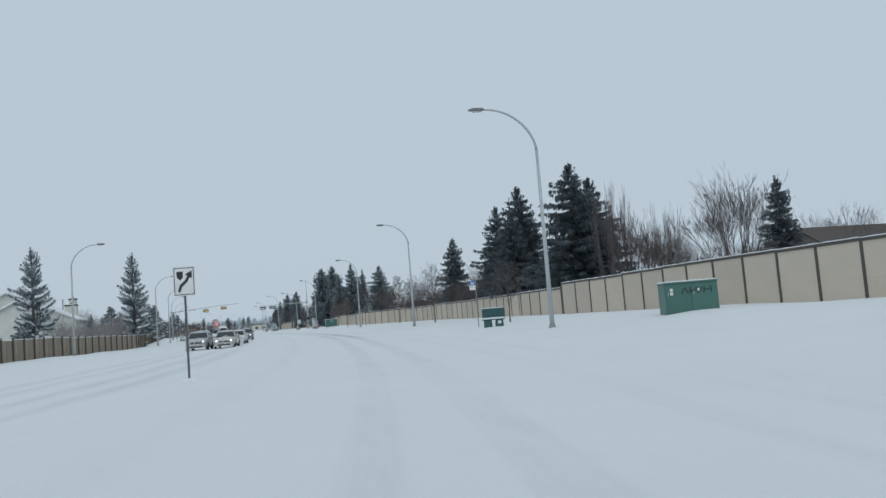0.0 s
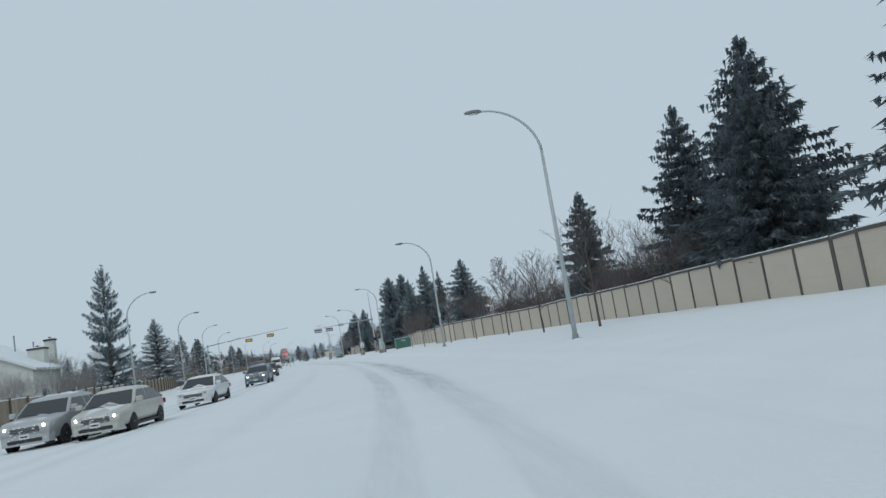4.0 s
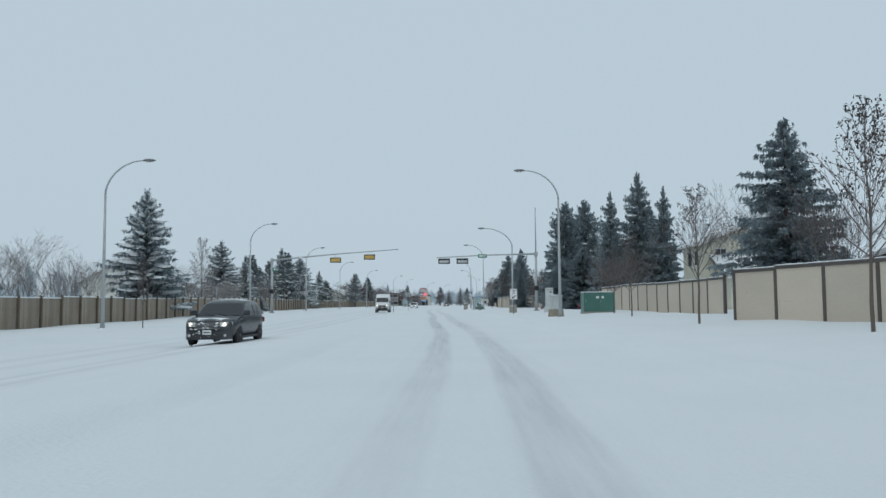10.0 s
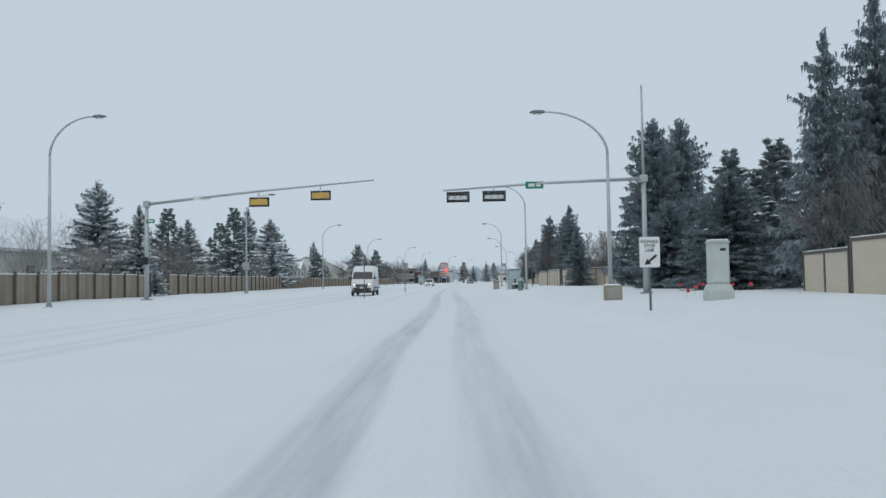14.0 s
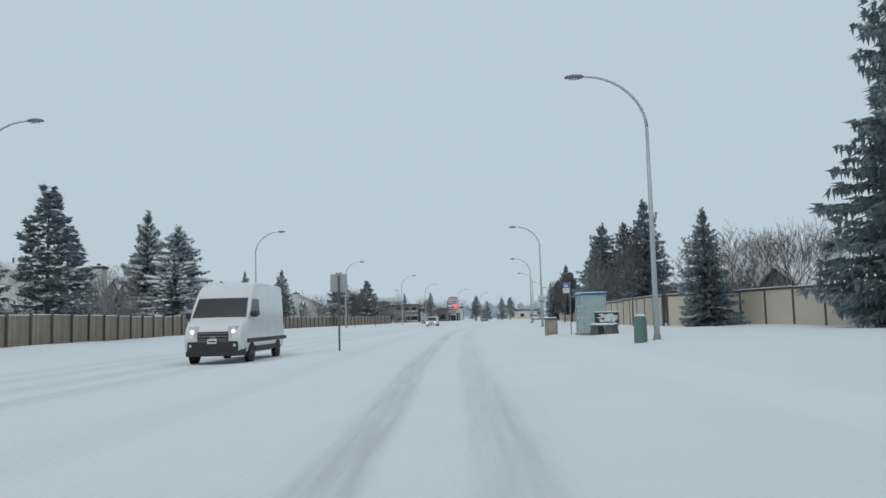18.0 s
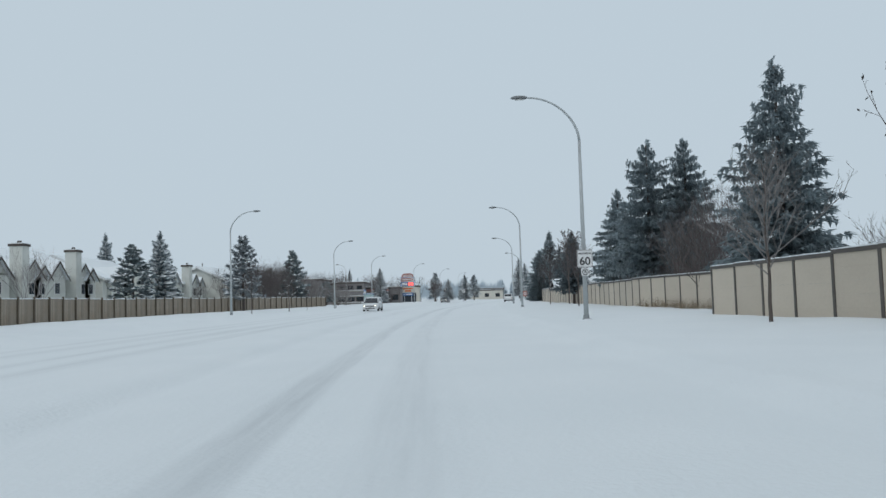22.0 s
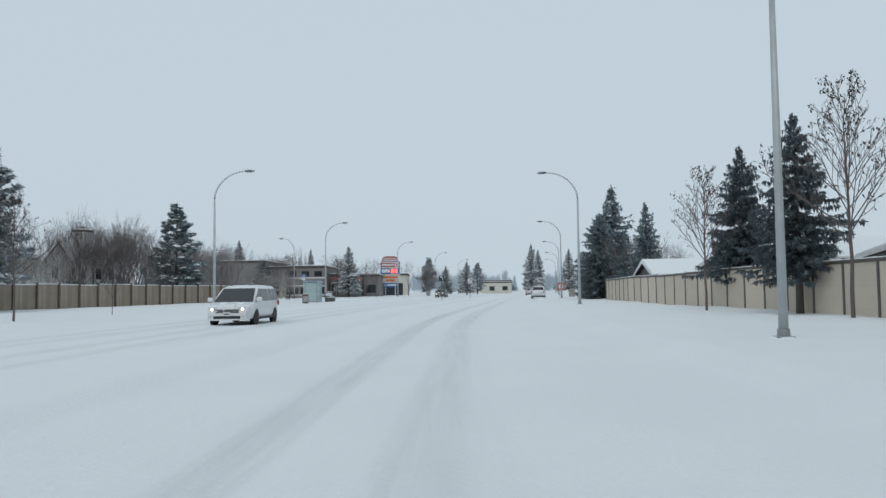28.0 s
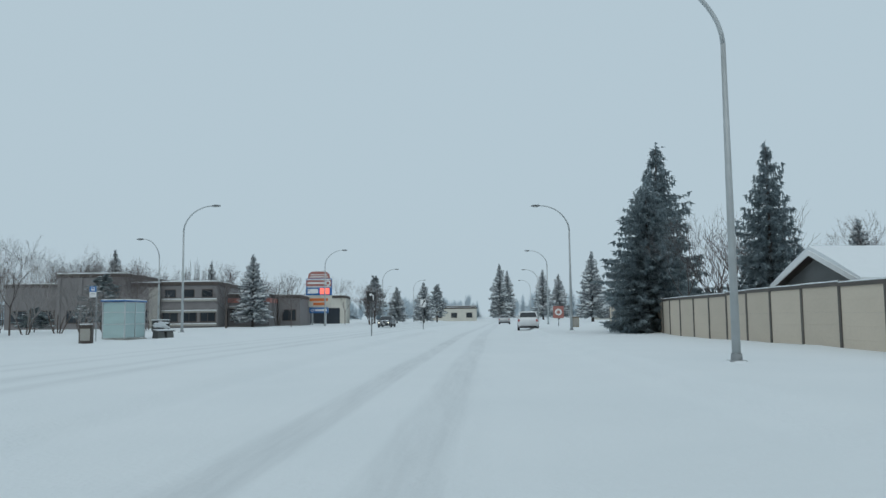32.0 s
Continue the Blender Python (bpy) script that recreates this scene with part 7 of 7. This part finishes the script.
def ledge(b, x0, x1, y, z):
    """A concrete ledge with snow lying on it, in the building's own space."""
    lg = part("ledge", Geo().box(x0, y - 0.16, z, x1, y + 0.02, z + 0.22, 0.01), CONCRETE, b)
    part("ledge_snow", Geo().box(x0 + 0.02, y - 0.15, z + 0.218, x1 - 0.02, y + 0.01, z + 0.33, 0.03), SNOW, lg)


block("shop_building", "dull brown brick wing with a snowy flat roof", -28.0, 418, -22.2, 440, 5.4, BRICK, (), 2)
b = block("shop_building", "taller dull brown brick part of the building", -22.1, 417.5, -14.5, 434, 6.5, BRICK, (), 2)
for k in range(4):
    part("pilaster", Geo().box(-3.75 + 2.35 * k, -8.42, -0.4, -3.4 + 2.35 * k, -8.26, 6.1, 0.02), BRICK, b)
b = block("shop_building", "brown brick middle part with a pale grey corner pier", -14.4, 419, -11.4, 438, 5.5, BRICK, (), 1)
part("pier", Geo().box(0.55, -10.1, -0.4, 1.7, -9.52, 5.0, 0.03), CONCRETE, b, "pale grey concrete pier")
b = block("shop_building", "brown brick wing with snowy ledges above its windows", -11.3, 419.5, -4.9, 438, 5.6, BRICK, (), 3)
for zz in (0.55, 2.1, 3.4):
    ledge(b, -3.15, 3.15, -9.25, zz)
for k in range(3):
    win = part("upper_window", Geo().box(-2.8 + 2.1 * k, -9.30, 3.85, -1.5 + 2.1 * k, -9.23, 4.8, 0.02), TRIMDARK, b)
    part("pane", Geo().box(-2.72 + 2.1 * k, -9.312, 3.93, -1.58 + 2.1 * k, -9.295, 4.72), PANE, win)
b = block("shop_building", "low brown shop with a dull orange fascia", -4.8, 425, 0.2, 438, 4.3, BRICK, ((3.3, 0.55, RED),), 2)
ledge(b, -2.4, 2.4, -6.5, 2.6)
block("shop_building", "low brown shop beside the tall sign", 0.4, 431, 3.2, 444, 4.3, BRICK, (), 1)
st = block("shop_building", "tan shop front with a dark sheet for its recess", -0.2, 460, 7.4, 472, 5.0, SIDING, (), 0)
# flat dark sheet on the wall stands in for the recess's shade
part("recess", Geo().box(-2.6, -6.03, 0.2, 2.8, -5.97, 3.0), PANE, st)
block("shop_building", "low pale shop far beyond the junction", 22, 560, 40, 575, 4.0, SIDING, (), 4)
block("shop_building", "low pale building far along the road", 70, 520, 92, 540, 3.6, SIDING, (), 4)
block("church_building", "pale building with a stepped roof far down the road", 30, 600, 44, 616, 5.0, GREYSIDING, (), 3)

py = thing("pylon_sign", "tall shop pylon with red and blue panels and lit digits", "sign", pose(4.7, 441.3, 0))
part("frame", Geo().box(-1.85, -0.3, 2.95, 1.85, 0.3, 4.6, 0.04), SIDING, py)
for a in (-0.95, 0.95):
    part("post", Geo().box(a - 0.12, -0.12, -0.3, a + 0.12, 0.12, 2.96, 0.02), GALV, py)
part("top_panel", Geo().box(-1.85, -0.36, 4.6, 1.85, 0.36, 7.0, 0.05), BLUE, py)
part("crown_panel", Geo().loft([[(x, yy, z) for x, z in ((-1.6, 7.0), (1.6, 7.0), (1.45, 7.7), (1.0, 8.0), (-1.0, 8.0), (-1.45, 7.7))] for yy in (-0.3, 0.3)]), RED, py)
part("red_band", Geo().box(-1.8, -0.39, 5.9, 1.8, -0.35, 6.75), RED, py)
for q in ((-1.7, 6.78, 1.7, 6.92), (-1.6, 6.22, 0.8, 6.46), (-1.7, 5.72, 1.7, 5.86)):
    part("white_band", Geo().box(q[0], -0.41, q[1], q[2], -0.385, q[3]), WHITE, py)
for q in ((-1.3, 7.16, 1.3, 7.30), (-1.2, 7.48, 1.2, 7.60)):
    part("white_band", Geo().box(q[0], -0.33, q[1], q[2], -0.295, q[3]), WHITE, py)
part("snow_cap", Geo().loft([[(xx, yy, 8.0 + zz) for yy, zz in ((-0.30, -0.01), (-0.15, 0.10), (0.15, 0.10), (0.30, -0.01))] for xx in (-1.0, -0.5, 0.5, 1.0)]), SNOW, py, smooth=True)
part("ring", ring_plate(0.22, 0.40), WHITE, py, at=pose(1.3, -0.40, 6.33))
for k in range(2):
    dg = part("price_digit", Geo().box(0.15 + 0.75 * k, -0.40, 4.75, 0.75 + 0.75 * k, -0.37, 5.6), LEDRED, py, "lit red digit block")
part("blue_label", Geo().box(-1.6, -0.39, 4.85, -0.1, -0.36, 5.5), WHITE, py)
for q in ((-1.3, 3.75, 1.3, 4.15), (-0.8, 3.15, 0.9, 3.55)):
    part("lettering_bar", Geo().box(q[0], -0.33, q[1], q[2], -0.30, q[3]), ORANGE, py)
lp = part("lower_panel", Geo().box(-1.35, -0.2, 2.05, 1.35, 0.2, 2.85, 0.03), BLUE, py, "blue lower sign panel")
part("ring", ring_plate(0.14, 0.24), WHITE, lp, at=pose(-0.95, -0.204, 2.45))
part("lettering_bar", Geo().box(-0.55, -0.22, 2.3, 1.15, -0.198, 2.6), WHITE, lp)


# ---- distance ----
def distant_trees():
    rng = np.random.default_rng(9)
    vs, fs = [], []
    def blade(p, q, w):
        b = len(vs)
        vs.extend([(p[0] - w, p[1], p[2]), (p[0] + w, p[1], p[2]), tuple(q)])
        fs.append((b, b + 1, b + 2))
    def cone(x, y, h, r):
        for i in range(13):
            t = i / 13
            reach = r * (1 - t) ** 0.85 * rng.uniform(0.75, 1.1) + 0.12
            for j in range(8):
                a = 6.283 * (j + rng.uniform(-0.3, 0.3)) / 8 + i
                b = len(vs)
                zt = h * (0.10 + 0.88 * t)
                ca, sa, wa = math.cos(a), math.sin(a), 0.42 * reach
                e = rng.uniform(0.7, 1.15) * reach
                vs.extend([(x, y, zt + h * 0.055), (x + ca * e - sa * wa, y + sa * e + ca * wa, zt - h * 0.02), (x + ca * e * 1.15, y + sa * e * 1.15, zt - h * 0.03), (x + ca * e + sa * wa, y + sa * e - ca * wa, zt - h * 0.02)])
                fs.append((b, b + 1, b + 2, b + 3))
        blade((x, y, h * 0.9), (x, y, h), 0.12)
    def dome(x, y, h, r):
        blade((x, y, 0), (x, y, h * 0.8), 0.18)
        for j in range(70):
            a, f = rng.uniform(0, 6.283), rng.uniform(0, 1) ** 0.5
            z0, lean = h * rng.uniform(0.15, 0.65), f * r
            z1 = z0 + (h - z0) * math.sqrt(max(0.0, 1 - f * f)) * rng.uniform(0.5, 1.0)
            blade((x + 0.3 * lean * math.cos(a), y + 0.3 * lean * math.sin(a), z0), (x + lean * math.cos(a), y + lean * math.sin(a), z1), rng.uniform(0.12, 0.3))
    for k in range(620):
        y = rng.uniform(640, 900)
        x = float(road_x(y)) + rng.uniform(-330, 330)
        if abs(x - float(road_x(y))) < 10 and y < 700:
            continue
        (cone if rng.random() < 0.4 else dome)(x, y, rng.uniform(6, 15), rng.uniform(2.0, 5.0))
    for k in range(240):
        side = -1 if k % 2 else 1
        y = rng.uniform(60, 620)
        x = float(road_x(y)) + side * rng.uniform(85, 160)
        (cone if rng.random() < 0.4 else dome)(x, y, rng.uniform(7, 13), rng.uniform(2.0, 4.5))
    me = bpy.data.meshes.new("distant_trees")
    me.from_pydata(vs, [], fs)
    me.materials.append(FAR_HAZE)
    return tagged(new("distant_trees", me), "far-off woods painted pale grey for the falling-snow haze", "trees", kind="stuff")


distant_trees()
